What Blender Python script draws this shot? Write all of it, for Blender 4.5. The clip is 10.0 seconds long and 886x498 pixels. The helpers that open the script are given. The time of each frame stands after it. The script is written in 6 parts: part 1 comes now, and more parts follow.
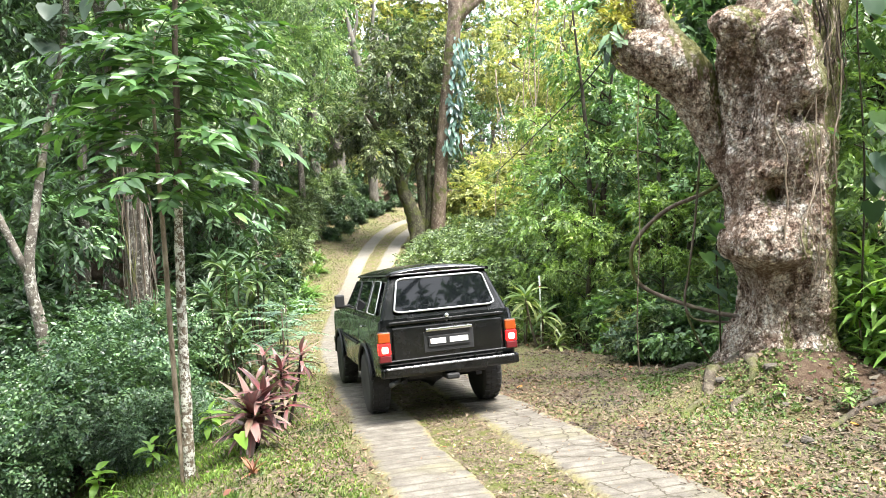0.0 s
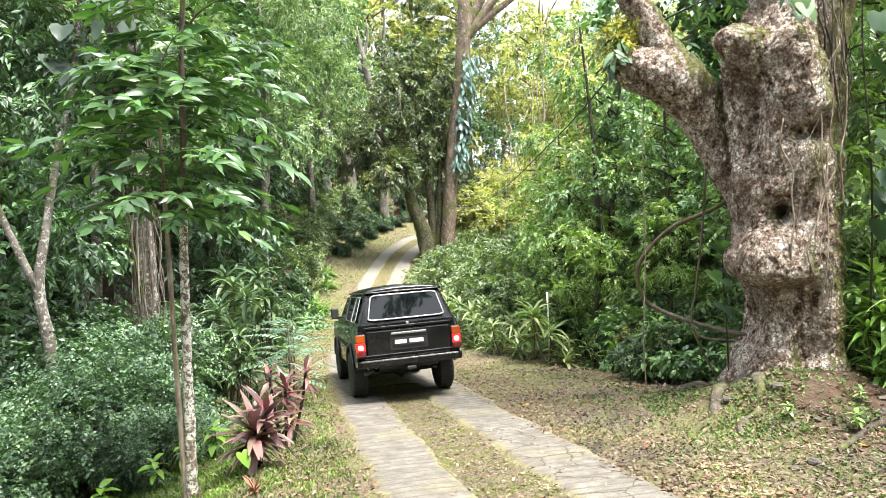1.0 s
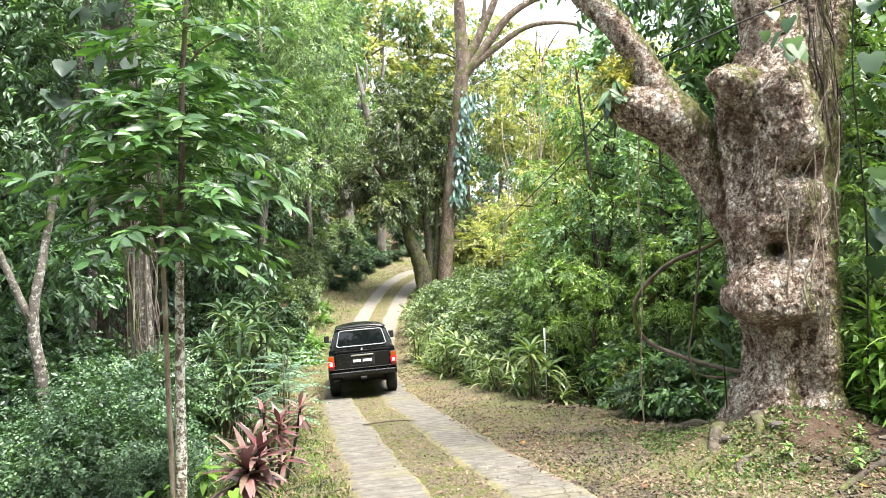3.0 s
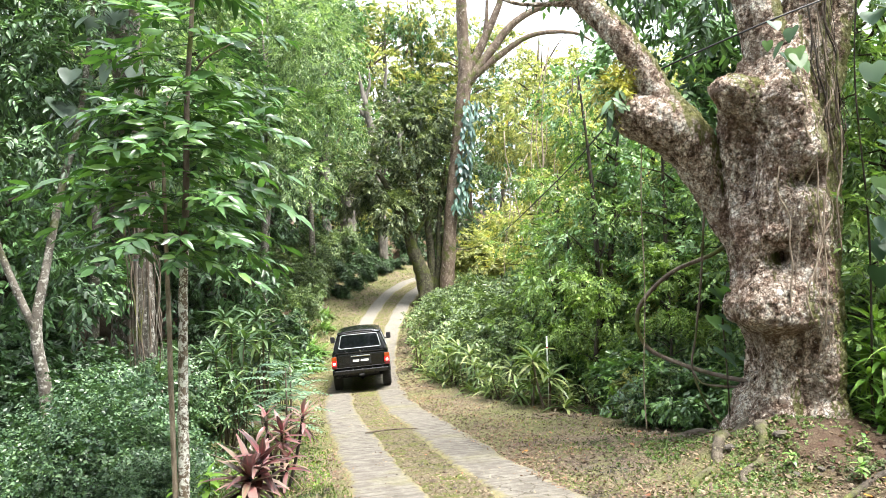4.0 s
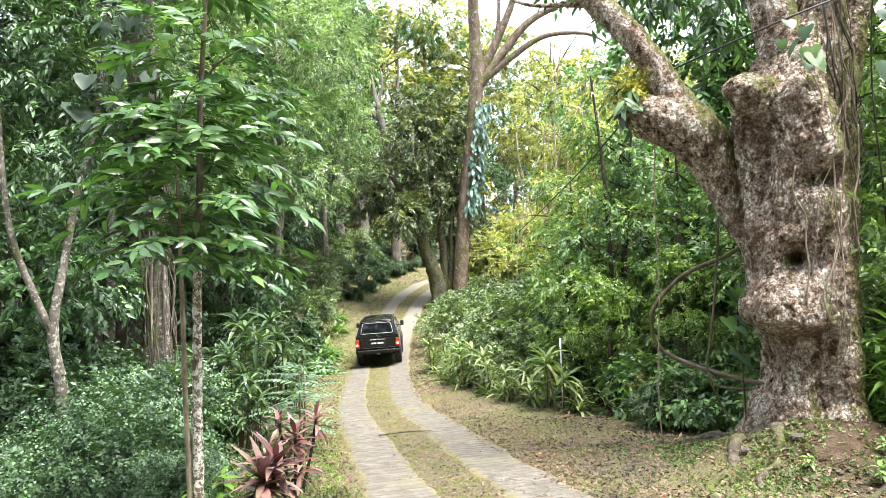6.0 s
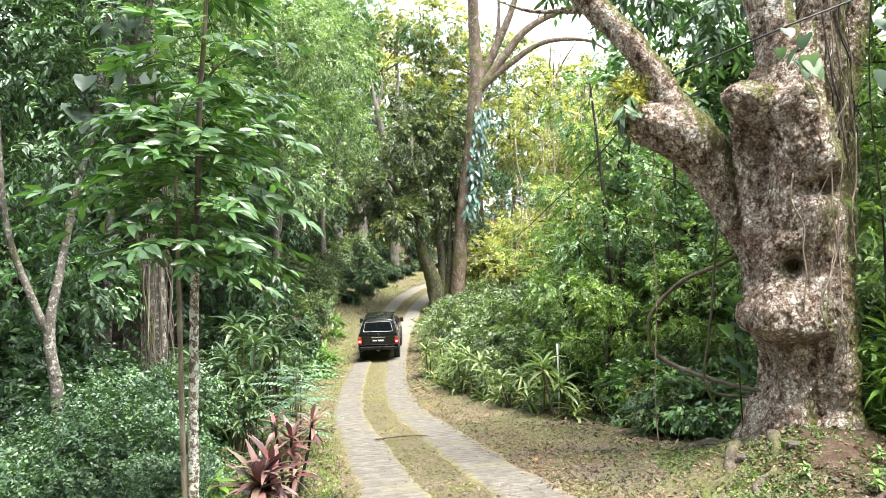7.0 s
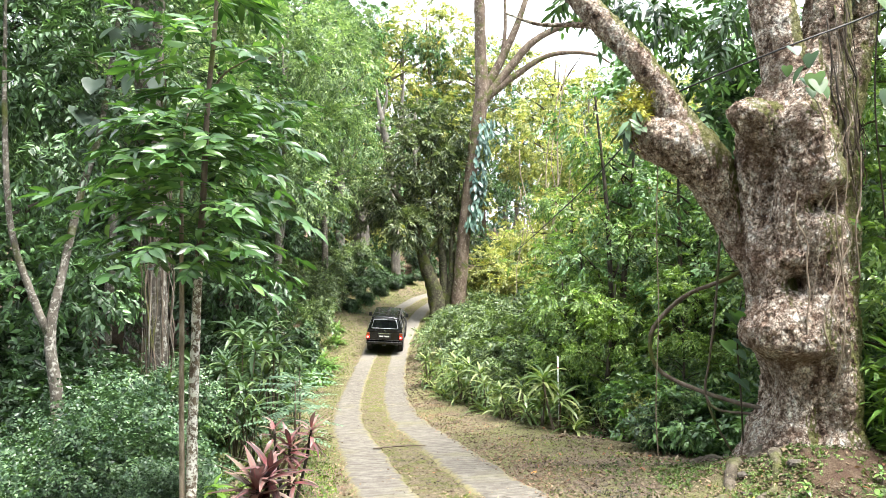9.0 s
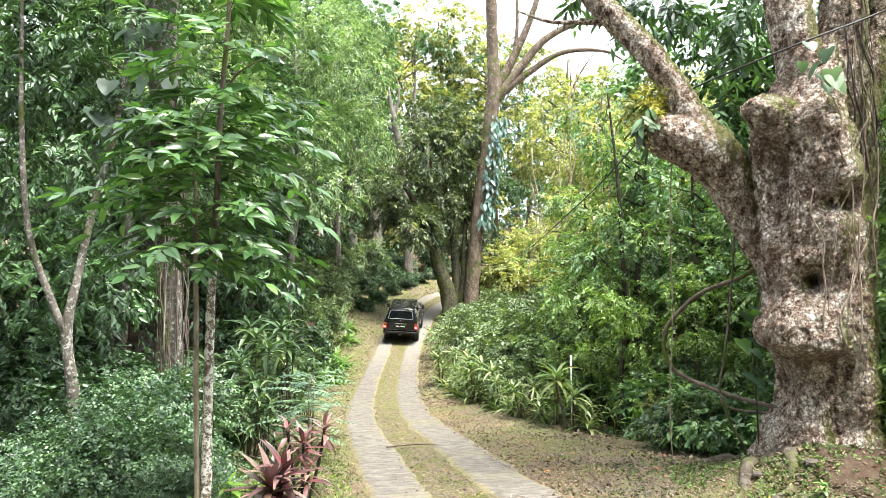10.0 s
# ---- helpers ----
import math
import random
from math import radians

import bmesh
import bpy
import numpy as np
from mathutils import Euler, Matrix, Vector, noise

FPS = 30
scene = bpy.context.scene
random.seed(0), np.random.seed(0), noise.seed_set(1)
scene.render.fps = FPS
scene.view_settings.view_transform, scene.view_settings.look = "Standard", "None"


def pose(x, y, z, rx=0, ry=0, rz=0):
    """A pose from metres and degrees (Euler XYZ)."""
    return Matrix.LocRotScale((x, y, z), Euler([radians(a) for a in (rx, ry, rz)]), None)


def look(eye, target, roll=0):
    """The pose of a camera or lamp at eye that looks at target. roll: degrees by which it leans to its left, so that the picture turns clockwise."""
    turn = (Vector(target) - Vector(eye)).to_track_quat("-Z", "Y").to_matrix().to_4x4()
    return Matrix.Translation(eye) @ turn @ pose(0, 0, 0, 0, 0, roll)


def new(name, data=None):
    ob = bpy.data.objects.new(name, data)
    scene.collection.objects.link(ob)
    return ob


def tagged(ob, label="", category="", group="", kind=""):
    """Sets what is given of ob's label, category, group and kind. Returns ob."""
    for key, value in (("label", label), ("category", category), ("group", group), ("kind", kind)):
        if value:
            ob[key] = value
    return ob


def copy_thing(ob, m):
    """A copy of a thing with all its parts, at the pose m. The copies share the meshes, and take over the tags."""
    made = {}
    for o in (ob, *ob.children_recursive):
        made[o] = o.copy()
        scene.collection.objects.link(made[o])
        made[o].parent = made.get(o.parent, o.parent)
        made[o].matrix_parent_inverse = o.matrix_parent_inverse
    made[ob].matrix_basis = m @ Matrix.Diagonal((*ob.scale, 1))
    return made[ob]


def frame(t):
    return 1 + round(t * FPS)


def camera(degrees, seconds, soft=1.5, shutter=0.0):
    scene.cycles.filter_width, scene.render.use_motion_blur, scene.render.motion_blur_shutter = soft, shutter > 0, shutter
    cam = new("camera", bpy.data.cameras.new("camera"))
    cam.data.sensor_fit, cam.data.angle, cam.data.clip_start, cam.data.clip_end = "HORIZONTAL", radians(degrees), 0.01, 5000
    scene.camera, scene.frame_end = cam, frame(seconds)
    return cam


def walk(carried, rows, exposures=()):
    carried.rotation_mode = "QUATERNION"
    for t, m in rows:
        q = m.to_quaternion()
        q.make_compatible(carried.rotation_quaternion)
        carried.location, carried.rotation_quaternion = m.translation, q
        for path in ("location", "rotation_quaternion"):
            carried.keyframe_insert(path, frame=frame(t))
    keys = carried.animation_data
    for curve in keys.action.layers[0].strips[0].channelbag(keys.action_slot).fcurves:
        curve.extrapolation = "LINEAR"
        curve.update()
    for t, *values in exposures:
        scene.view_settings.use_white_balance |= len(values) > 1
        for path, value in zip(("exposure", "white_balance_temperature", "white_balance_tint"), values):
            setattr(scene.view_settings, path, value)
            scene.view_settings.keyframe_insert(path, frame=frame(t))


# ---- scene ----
cam = camera(66, 10.0, soft=0.5)
PATH = [
    (0.0, pose(-0.098, -0.006, 2.456, 87.25, 1.34, -0.54)),
    (0.5, pose(-0.050, -0.017, 2.466, 87.19, 0.94, 0.67)),
    (1.0, pose(-0.013, -0.008, 2.486, 88.53, 1.36, 0.40)),
    (1.5, pose(-0.008, -0.000, 2.489, 89.05, 1.18, -0.17)),
    (2.0, pose(-0.007, 0.005, 2.495, 89.92, 1.17, -0.26)),
    (2.5, pose(0.000, 0.000, 2.500, 90.75, 1.20, 0.02)),
    (4.0, pose(-0.020, -0.025, 2.499, 92.09, 0.92, 0.32)),
    (4.5, pose(-0.018, -0.022, 2.500, 92.11, 1.02, 0.52)),
    (5.0, pose(-0.023, -0.015, 2.498, 92.09, 1.08, 0.94)),
    (5.5, pose(-0.014, -0.015, 2.500, 92.21, 1.29, 1.37)),
    (7.0, pose(-0.013, -0.016, 2.499, 92.66, 0.59, 1.23)),
    (7.5, pose(-0.019, -0.020, 2.505, 93.56, 0.45, 1.04)),
    (8.0, pose(-0.022, -0.027, 2.506, 93.61, -0.13, 1.37)),
    (8.5, pose(-0.018, -0.028, 2.504, 93.54, -0.27, 1.17)),
    (9.0, pose(-0.036, -0.020, 2.500, 93.49, -0.62, 1.28)),
    (9.5, pose(-0.033, -0.035, 2.506, 93.59, -0.82, 1.69)),
    (10.0, pose(-0.036, -0.019, 2.501, 93.36, -0.53, 2.33)),
]
walk(cam, PATH, exposures=[(0, 2.62), (1.0, 2.56), (2.5, 2.50), (10, 2.46)])

# ---------------------------------------------------------------- world and sun
SUN_EL, SUN_AZ = radians(70), radians(125)
world = bpy.data.worlds.new("bright_haze")
scene.world = world
world.use_nodes = True
wn, wl = world.node_tree.nodes, world.node_tree.links
sky = wn.new("ShaderNodeTexSky")
sky.sky_type, sky.sun_disc = "NISHITA", False
sky.sun_elevation, sky.sun_rotation = SUN_EL, SUN_AZ
sky.dust_density, sky.air_density = 6.0, 1.0
cloud = wn.new("ShaderNodeMix")
cloud.data_type = "RGBA"
cloud.inputs[0].default_value = 0.75
cloud.inputs[7].default_value = (7.2, 7.6, 8.3, 1)
wl.new(sky.outputs[0], cloud.inputs[6])
wl.new(cloud.outputs[2], wn["Background"].inputs[0])
wn["Background"].inputs[1].default_value = 0.10
sun_data = bpy.data.lights.new("sun", "SUN")
sun_data.energy, sun_data.angle, sun_data.color = 2.8, radians(24), (1.0, 0.97, 0.91)
sun = new("sun", sun_data)
sun_dir = Vector((math.sin(SUN_AZ) * math.cos(SUN_EL), math.cos(SUN_AZ) * math.cos(SUN_EL), math.sin(SUN_EL)))
sun.matrix_world = look(sun_dir * 100, (0, 0, 0))


# ---------------------------------------------------------------- materials
def material(name, rough=0.6, metal=0.0, spec=0.5):
    m = bpy.data.materials.new(name)
    m.use_nodes = True
    nt = m.node_tree
    b = nt.nodes["Principled BSDF"]
    b.inputs["Roughness"].default_value = rough
    b.inputs["Metallic"].default_value = metal
    b.inputs["Specular IOR Level"].default_value = spec
    return m, nt.nodes, nt.links, b


def ramp(nodes, stops):
    r = nodes.new("ShaderNodeValToRGB")
    e = r.color_ramp.elements
    while len(e) < len(stops):
        e.new(0.5)
    for k, (p, c) in enumerate(stops):
        e[k].position, e[k].color = p, (*c, 1)
    return r


def noise_node(nodes, links, scale, detail=4, rough=0.6, coord="Object", stretch=None):
    tc = nodes.new("ShaderNodeTexCoord")
    n = nodes.new("ShaderNodeTexNoise")
    n.inputs["Scale"].default_value, n.inputs["Detail"].default_value, n.inputs["Roughness"].default_value = scale, detail, rough
    if stretch:
        mp = nodes.new("ShaderNodeMapping")
        mp.inputs["Scale"].default_value = stretch
        links.new(tc.outputs[coord], mp.inputs[0])
        links.new(mp.outputs[0], n.inputs[0])
    else:
        links.new(tc.outputs[coord], n.inputs[0])
    return n


def mix(nodes, links, fac, a, b, mode="MIX"):
    m = nodes.new("ShaderNodeMix")
    m.data_type, m.blend_type = "RGBA", mode
    for sock, v in ((m.inputs[0], fac), (m.inputs[6], a), (m.inputs[7], b)):
        if isinstance(v, (int, float)):
            sock.default_value = v
        elif isinstance(v, tuple):
            sock.default_value = (*v, 1)
        else:
            links.new(v, sock)
    return m.outputs[2]


def bump(nodes, links, b, height, strength, dist):
    k = nodes.new("ShaderNodeBump")
    k.inputs["Strength"].default_value, k.inputs["Distance"].default_value = strength, dist
    links.new(height, k.inputs["Height"])
    links.new(k.outputs[0], b.inputs["Normal"])


def leaf_material(name, dark, mid, light, rough=0.42, through_amount=0.24, glow=(1.0, 1.15, 0.4), accent=None, whole=False):
    """Leaf blades: colour differs leaf by leaf; slow noise paints shaded gaps and brighter patches over the plant;
    light passes through.
    """
    m, n, l, b = material(name, rough, 0, 0.5)
    geo = n.new("ShaderNodeNewGeometry")
    stops = [(0.0, dark), (0.45, mid), (0.93, light)]
    if accent:
        stops[2] = (0.965, light)
        stops.append((0.99, accent))
    r = ramp(n, stops)
    l.new(n.new("ShaderNodeObjectInfo").outputs["Random"] if whole else geo.outputs["Random Per Island"], r.inputs[0])
    # slow noise times the colour: its low end imitates shaded gaps in foliage
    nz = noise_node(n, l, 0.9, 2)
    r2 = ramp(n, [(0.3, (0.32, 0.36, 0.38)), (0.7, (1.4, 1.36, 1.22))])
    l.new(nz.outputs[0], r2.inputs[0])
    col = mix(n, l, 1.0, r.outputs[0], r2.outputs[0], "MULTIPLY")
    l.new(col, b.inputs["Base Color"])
    tr = n.new("ShaderNodeBsdfTranslucent")
    l.new(mix(n, l, 1.0, col, glow, "MULTIPLY"), tr.inputs[0])
    ms = n.new("ShaderNodeMixShader")
    ms.inputs[0].default_value = through_amount
    l.new(b.outputs[0], ms.inputs[1])
    l.new(tr.outputs[0], ms.inputs[2])
    l.new(ms.outputs[0], n["Material Output"].inputs[0])
    return m


def bark_material(name, dark, mid, light, moss=0.3, scale=6.0, lichen=(0.5, 0.5, 0.44), stretch=(1, 1, 0.35), patches=0.5):
    m, n, l, b = material(name, 0.88, 0, 0.25)
    fine = noise_node(n, l, scale, 8, 0.7, stretch=stretch)
    big = noise_node(n, l, 1.6, 4, 0.6)
    r = ramp(n, [(0.28, dark), (0.5, mid), (0.72, light)])
    l.new(fine.outputs[0], r.inputs[0])
    col = r.outputs[0]
    spots = noise_node(n, l, scale * 2.3, 5, 0.75)
    rs = ramp(n, [(1 - patches - 0.02, (0, 0, 0)), (1 - patches + 0.06, (1, 1, 1))])
    l.new(spots.outputs[0], rs.inputs[0])
    col = mix(n, l, rs.outputs[0], col, lichen)
    rm = ramp(n, [(0.62 - moss * 0.3, (0, 0, 0)), (0.72 - moss * 0.2, (1, 1, 1))])
    l.new(big.outputs[0], rm.inputs[0])
    mossy = mix(n, l, fine.outputs[0], (0.035, 0.05, 0.012), (0.12, 0.13, 0.03))
    col = mix(n, l, rm.outputs[0], col, mossy) if moss > 0 else col
    l.new(col, b.inputs["Base Color"])
    bump(n, l, b, fine.outputs[0], 0.9, 0.04)
    return m


def plated_bark(name):
    """Old flaking bark: pale flakes over brown, dark crevices, burr-brown patches, white lichen and moss."""
    m, n, l, b = material(name, 0.9, 0, 0.2)
    tc = n.new("ShaderNodeTexCoord")
    fleck = noise_node(n, l, 11, 7, 0.68, stretch=(1.1, 1.1, 0.75))
    broad = noise_node(n, l, 3.6, 4, 0.6, stretch=(1.2, 1.2, 0.7))
    mott = n.new("ShaderNodeMath")
    mott.operation = "MULTIPLY_ADD"
    mott.inputs[1].default_value = 0.55
    lift = n.new("ShaderNodeMath")
    lift.operation = "SUBTRACT"
    lift.inputs[1].default_value = 0.275
    l.new(broad.outputs[0], mott.inputs[0])
    l.new(fleck.outputs[0], lift.inputs[0])
    l.new(lift.outputs[0], mott.inputs[2])
    base = ramp(n, [(0.33, (0.07, 0.044, 0.032)), (0.41, (0.24, 0.168, 0.125)), (0.48, (0.43, 0.34, 0.275)), (0.56, (0.58, 0.495, 0.415)), (0.65, (0.78, 0.74, 0.67))])
    l.new(mott.outputs[0], base.inputs[0])
    grit = noise_node(n, l, 38, 4, 0.7)
    gr = ramp(n, [(0.40, (0.42, 0.38, 0.36)), (0.50, (1.05, 1.04, 1.03)), (0.60, (1.35, 1.35, 1.35))])
    l.new(grit.outputs[0], gr.inputs[0])
    scaly = mix(n, l, 1.0, base.outputs[0], gr.outputs[0], "MULTIPLY")
    wob = noise_node(n, l, 8, 6, 0.75)
    warp = n.new("ShaderNodeVectorMath")
    warp.operation = "MULTIPLY_ADD"
    warp.inputs[1].default_value = (0.16, 0.16, 0.16)
    l.new(wob.outputs["Color"], warp.inputs[0])
    l.new(tc.outputs["Object"], warp.inputs[2])
    edge = n.new("ShaderNodeTexVoronoi")
    edge.feature = "DISTANCE_TO_EDGE"
    edge.inputs["Scale"].default_value = 12
    l.new(warp.outputs[0], edge.inputs[0])
    er = ramp(n, [(0.01, (1, 1, 1)), (0.09, (0, 0, 0))])
    l.new(edge.outputs[0], er.inputs[0])
    col = mix(n, l, mix(n, l, 0.5, (0, 0, 0), er.outputs[0]), scaly, (0.05, 0.034, 0.026))
    big = noise_node(n, l, 1.7, 5, 0.65)
    br = ramp(n, [(0.50, (0, 0, 0)), (0.60, (1, 1, 1))])
    l.new(big.outputs[0], br.inputs[0])
    col = mix(n, l, mix(n, l, 0.6, (0, 0, 0), br.outputs[0]), col, mix(n, l, mott.outputs[0], (0.0, 0.0, 0.0), (0.36, 0.22, 0.15)))
    lich = noise_node(n, l, 22, 8, 0.75)
    lr = ramp(n, [(0.60, (0, 0, 0)), (0.62, (1, 1, 1))])
    l.new(lich.outputs[0], lr.inputs[0])
    col = mix(n, l, mix(n, l, 0.85, (0, 0, 0), lr.outputs[0]), col, (0.72, 0.69, 0.64))
    mossn = noise_node(n, l, 1.1, 7, 0.7, stretch=(1.3, 1.3, 0.6))
    # moss grows on the damp side and on ledges
    geo = n.new("ShaderNodeNewGeometry")
    damp = n.new("ShaderNodeVectorMath")
    damp.operation = "DOT_PRODUCT"
    damp.inputs[1].default_value = (0.46, 0.03, 0.16)
    l.new(geo.outputs["Normal"], damp.inputs[0])
    grow = n.new("ShaderNodeMath")
    l.new(mossn.outputs[0], grow.inputs[0])
    l.new(damp.outputs["Value"], grow.inputs[1])
    mr = ramp(n, [(0.57, (0, 0, 0)), (0.66, (1, 1, 1))])
    l.new(grow.outputs[0], mr.inputs[0])
    col = mix(n, l, mix(n, l, 0.8, (0, 0, 0), mr.outputs[0]), col, mix(n, l, lich.outputs[0], (0.02, 0.028, 0.005), (0.25, 0.27, 0.065)))
    l.new(col, b.inputs["Base Color"])
    eh = ramp(n, [(0.0, (0, 0, 0)), (0.16, (1, 1, 1))])
    l.new(edge.outputs[0], eh.inputs[0])
    bump(n, l, b, mix(n, l, 0.75, eh.outputs[0], mott.outputs[0]), 1.0, 0.12)
    return m


# ---------------------------------------------------------------- mesh helpers
def mesh_of(name, verts, tris, mat=None, smooth=True):
    """A mesh from numpy arrays of vertices and triangles."""
    verts, tris = np.asarray(verts, np.float32), np.asarray(tris, np.int32)
    me = bpy.data.meshes.new(name)
    me.vertices.add(len(verts))
    me.vertices.foreach_set("co", verts.ravel())
    me.loops.add(tris.size)
    me.loops.foreach_set("vertex_index", tris.ravel())
    me.polygons.add(len(tris))
    me.polygons.foreach_set("loop_start", np.arange(0, tris.size, 3, dtype=np.int32))
    me.update(calc_edges=True)
    if smooth:
        me.polygons.foreach_set("use_smooth", np.ones(len(tris), bool))
    if mat:
        me.materials.append(mat)
    return me


def part(name, bm, mat, parent, label=""):
    """Links a bmesh or a mesh as one mesh object under a thing."""
    if isinstance(bm, bmesh.types.BMesh):
        me = bpy.data.meshes.new(name)
        bm.normal_update()
        bm.to_mesh(me)
        bm.free()
        me.materials.append(mat)
    else:
        me = bm
        if mat and not me.materials:
            me.materials.append(mat)
    ob = new(name, me)
    ob.parent = parent
    return tagged(ob, label)


def thing(name, m, label, category, group="", kind=""):
    ob = new(name)
    ob.matrix_world = m
    ob.empty_display_size = 0.2
    return tagged(ob, label, category, group, kind)


def joined(pieces):
    vs, ts, k = [], [], 0
    for v, t in pieces:
        vs.append(v)
        ts.append(np.asarray(t) + k)
        k += len(v)
    return np.concatenate(vs), np.concatenate(ts)


def smooth_path(points, radii, step):
    """Catmull-Rom through the points, with radii, at about that step."""
    P, R = np.array(points, float), np.array(radii, float)
    Q = np.vstack([2 * P[0] - P[1], P, 2 * P[-1] - P[-2]])
    out, rad = [], []
    for i in range(len(P) - 1):
        k = max(2, int(np.linalg.norm(P[i + 1] - P[i]) / step))
        for u in np.arange(k) / k:
            a, b, c, d = Q[i:i + 4]
            out.append(0.5 * (2 * b + (c - a) * u + (2 * a - 5 * b + 4 * c - d) * u * u + (3 * b - a - 3 * c + d) * u ** 3))
            rad.append(R[i] + (R[i + 1] - R[i]) * u)
    return np.array(out + [P[-1]]), np.array(rad + [R[-1]])


def tube(points, radii, sides=10, step=0.15, rough=0.0, freq=3.0, seed=0.0, flat=1.0):
    """A limb: a tapered round tube along a smooth path, its skin roughened by noise."""
    P, R = smooth_path(points, radii, step)
    T = np.gradient(P, axis=0)
    T /= np.linalg.norm(T, axis=1, keepdims=True) + 1e-9
    ref = np.array([1.0, 0, 0]) if abs(T[0][0]) < 0.9 else np.array([0, 1.0, 0])
    N = []
    for t in T:
        ref = ref - t * ref.dot(t)
        ref /= np.linalg.norm(ref) + 1e-9
        N.append(ref)
    N = np.array(N)
    B = np.cross(T, N)
    a = np.arange(sides) / sides * 2 * np.pi
    ring = N[:, None] * np.cos(a)[None, :, None] + B[:, None] * np.sin(a)[None, :, None] * flat
    rr = np.repeat(R[:, None], sides, 1)
    if rough:
        for i in range(len(P)):
            for j in range(sides):
                q = Vector(P[i] + ring[i, j] * R[i]) * freq + Vector((seed, seed, seed))
                rr[i, j] *= 1 + rough * (noise.noise(q) + 0.5 * noise.noise(q * 2.3))
    V = (P[:, None] + ring * rr[:, :, None]).reshape(-1, 3)
    V = np.vstack([V, P[0], P[-1]])
    n, F = len(P), []
    for i in range(n - 1):
        for j in range(sides):
            p, q = i * sides + j, i * sides + (j + 1) % sides
            F += [(p, q, q + sides), (p, q + sides, p + sides)]
    e = n * sides
    for j in range(sides):
        F.append((e, (j + 1) % sides, j))
        F.append((e + 1, e - sides + j, e - sides + (j + 1) % sides))
    return V, np.array(F)


def unit(a):
    return a / (np.linalg.norm(a, axis=-1, keepdims=True) + 1e-9)


def blades(P, D, U, L, W, droop=0.15, fold=0.25, fine=False):
    """Leaves: at P, pointing along D, with upper side U; L long and W wide; droop bends the tip, fold creases the midrib."""
    N = len(P)
    L, W = np.broadcast_to(L, N)[:, None], np.broadcast_to(W, N)[:, None]
    D = unit(D)
    S = unit(np.cross(D, U))
    U = np.cross(S, D)
    dr = np.broadcast_to(droop, N)[:, None]
    if not fine:
        tip = P + D * L - U * L * dr
        l = P + D * L * 0.45 + S * W * 0.5 + U * W * fold * 0.5
        r = P + D * L * 0.45 - S * W * 0.5 + U * W * fold * 0.5
        V = np.stack([P, l, tip, r], 1).reshape(-1, 3)
        F = np.array([[0, 2, 1], [0, 3, 2]])
        k = 4
    else:
        m1, m2 = P + D * L * 0.3 - U * L * dr * 0.1, P + D * L * 0.66 - U * L * dr * 0.45
        tip = P + D * L * 0.97 - U * L * dr * 1.05
        l1, r1 = m1 + S * W * 0.46 + U * W * fold * 0.5, m1 - S * W * 0.46 + U * W * fold * 0.5
        l2, r2 = m2 + S * W * 0.4 + U * W * fold * 0.4, m2 - S * W * 0.4 + U * W * fold * 0.4
        V = np.stack([P, l1, m1, r1, l2, m2, r2, tip], 1).reshape(-1, 3)
        F = np.array([[0, 2, 1], [0, 3, 2], [1, 2, 5], [1, 5, 4], [2, 3, 6], [2, 6, 5], [4, 5, 7], [5, 6, 7]])
        k = 8
    return V, (np.arange(N)[:, None, None] * k + F[None]).reshape(-1, 3)


def sprays(rng, O, D, per, reach, leaf, width, droop=0.2, fine=False, tilt=0.5, flatness=0.6):
    """Twigs from O along D, each with leaves left and right of it."""
    N = len(O)
    D = unit(D)
    up = np.array([0, 0, 1.0]) + rng.normal(0, tilt, (N, 3))
    S = unit(np.cross(D, up))
    U = np.cross(S, D)
    k = np.arange(per)
    u = (0.15 + 0.85 * (k + 0.5) / per)[None, :, None]
    side = np.where(k % 2, 1.0, -1.0)[None, :, None]
    ln = (reach * rng.uniform(0.6, 1.3, N))[:, None, None]
    P = O[:, None] + D[:, None] * u * ln - np.array([0, 0, 1.0]) * (u ** 2) * ln * 0.25
    Dl = D[:, None] * 0.6 + S[:, None] * side * 0.8 + rng.normal(0, 0.22, (N, per, 3)) - np.array([0, 0, 0.25])
    Ul = U[:, None] * flatness + np.array([0, 0, 0.5]) + rng.normal(0, 0.3, (N, per, 3))
    sz = rng.uniform(0.65, 1.25, (N, per)).ravel()
    return blades(P.reshape(-1, 3), Dl.reshape(-1, 3), Ul.reshape(-1, 3), leaf * sz, width * sz, droop, 0.25, fine)


def in_blobs(rng, blobs, n, shell=0.55):
    """n twig roots and outward directions in a crown of ellipsoids (x, y, z, rx, ry, rz), more towards their skin, with holes."""
    B = np.array(blobs, float)
    vol = (B[:, 3] * B[:, 4] * B[:, 5]) ** 0.75
    pick = rng.choice(len(B), n * 2, p=vol / vol.sum())
    d = unit(rng.normal(0, 1, (n * 2, 3)))
    r = shell + (1 - shell) * rng.random(n * 2) ** 0.7
    O = B[pick, :3] + d * r[:, None] * B[pick, 3:]
    s = rng.uniform(0, 50)
    keep = np.array([noise.noise(Vector(o * 0.9) + Vector((s, 0, 0))) for o in O]) > -0.12
    O, d = O[keep][:n], d[keep][:n]
    return O, d * 0.9 + rng.normal(0, 0.45, d.shape) - np.array([0, 0, 0.15])


# ---------------------------------------------------------------- the lie of the land
def soft_curve(knots, step=0.25, blur=1.2):
    k = np.array(knots, float)
    y = np.arange(k[0, 0] - 8, k[-1, 0] + 8, step)
    v = np.interp(y, k[:, 0], k[:, 1])
    g = np.exp(-0.5 * (np.arange(-20, 21) * step / blur) ** 2)
    pad = np.pad(v, 20, mode="edge")
    return y, np.convolve(pad, g / g.sum(), "valid")


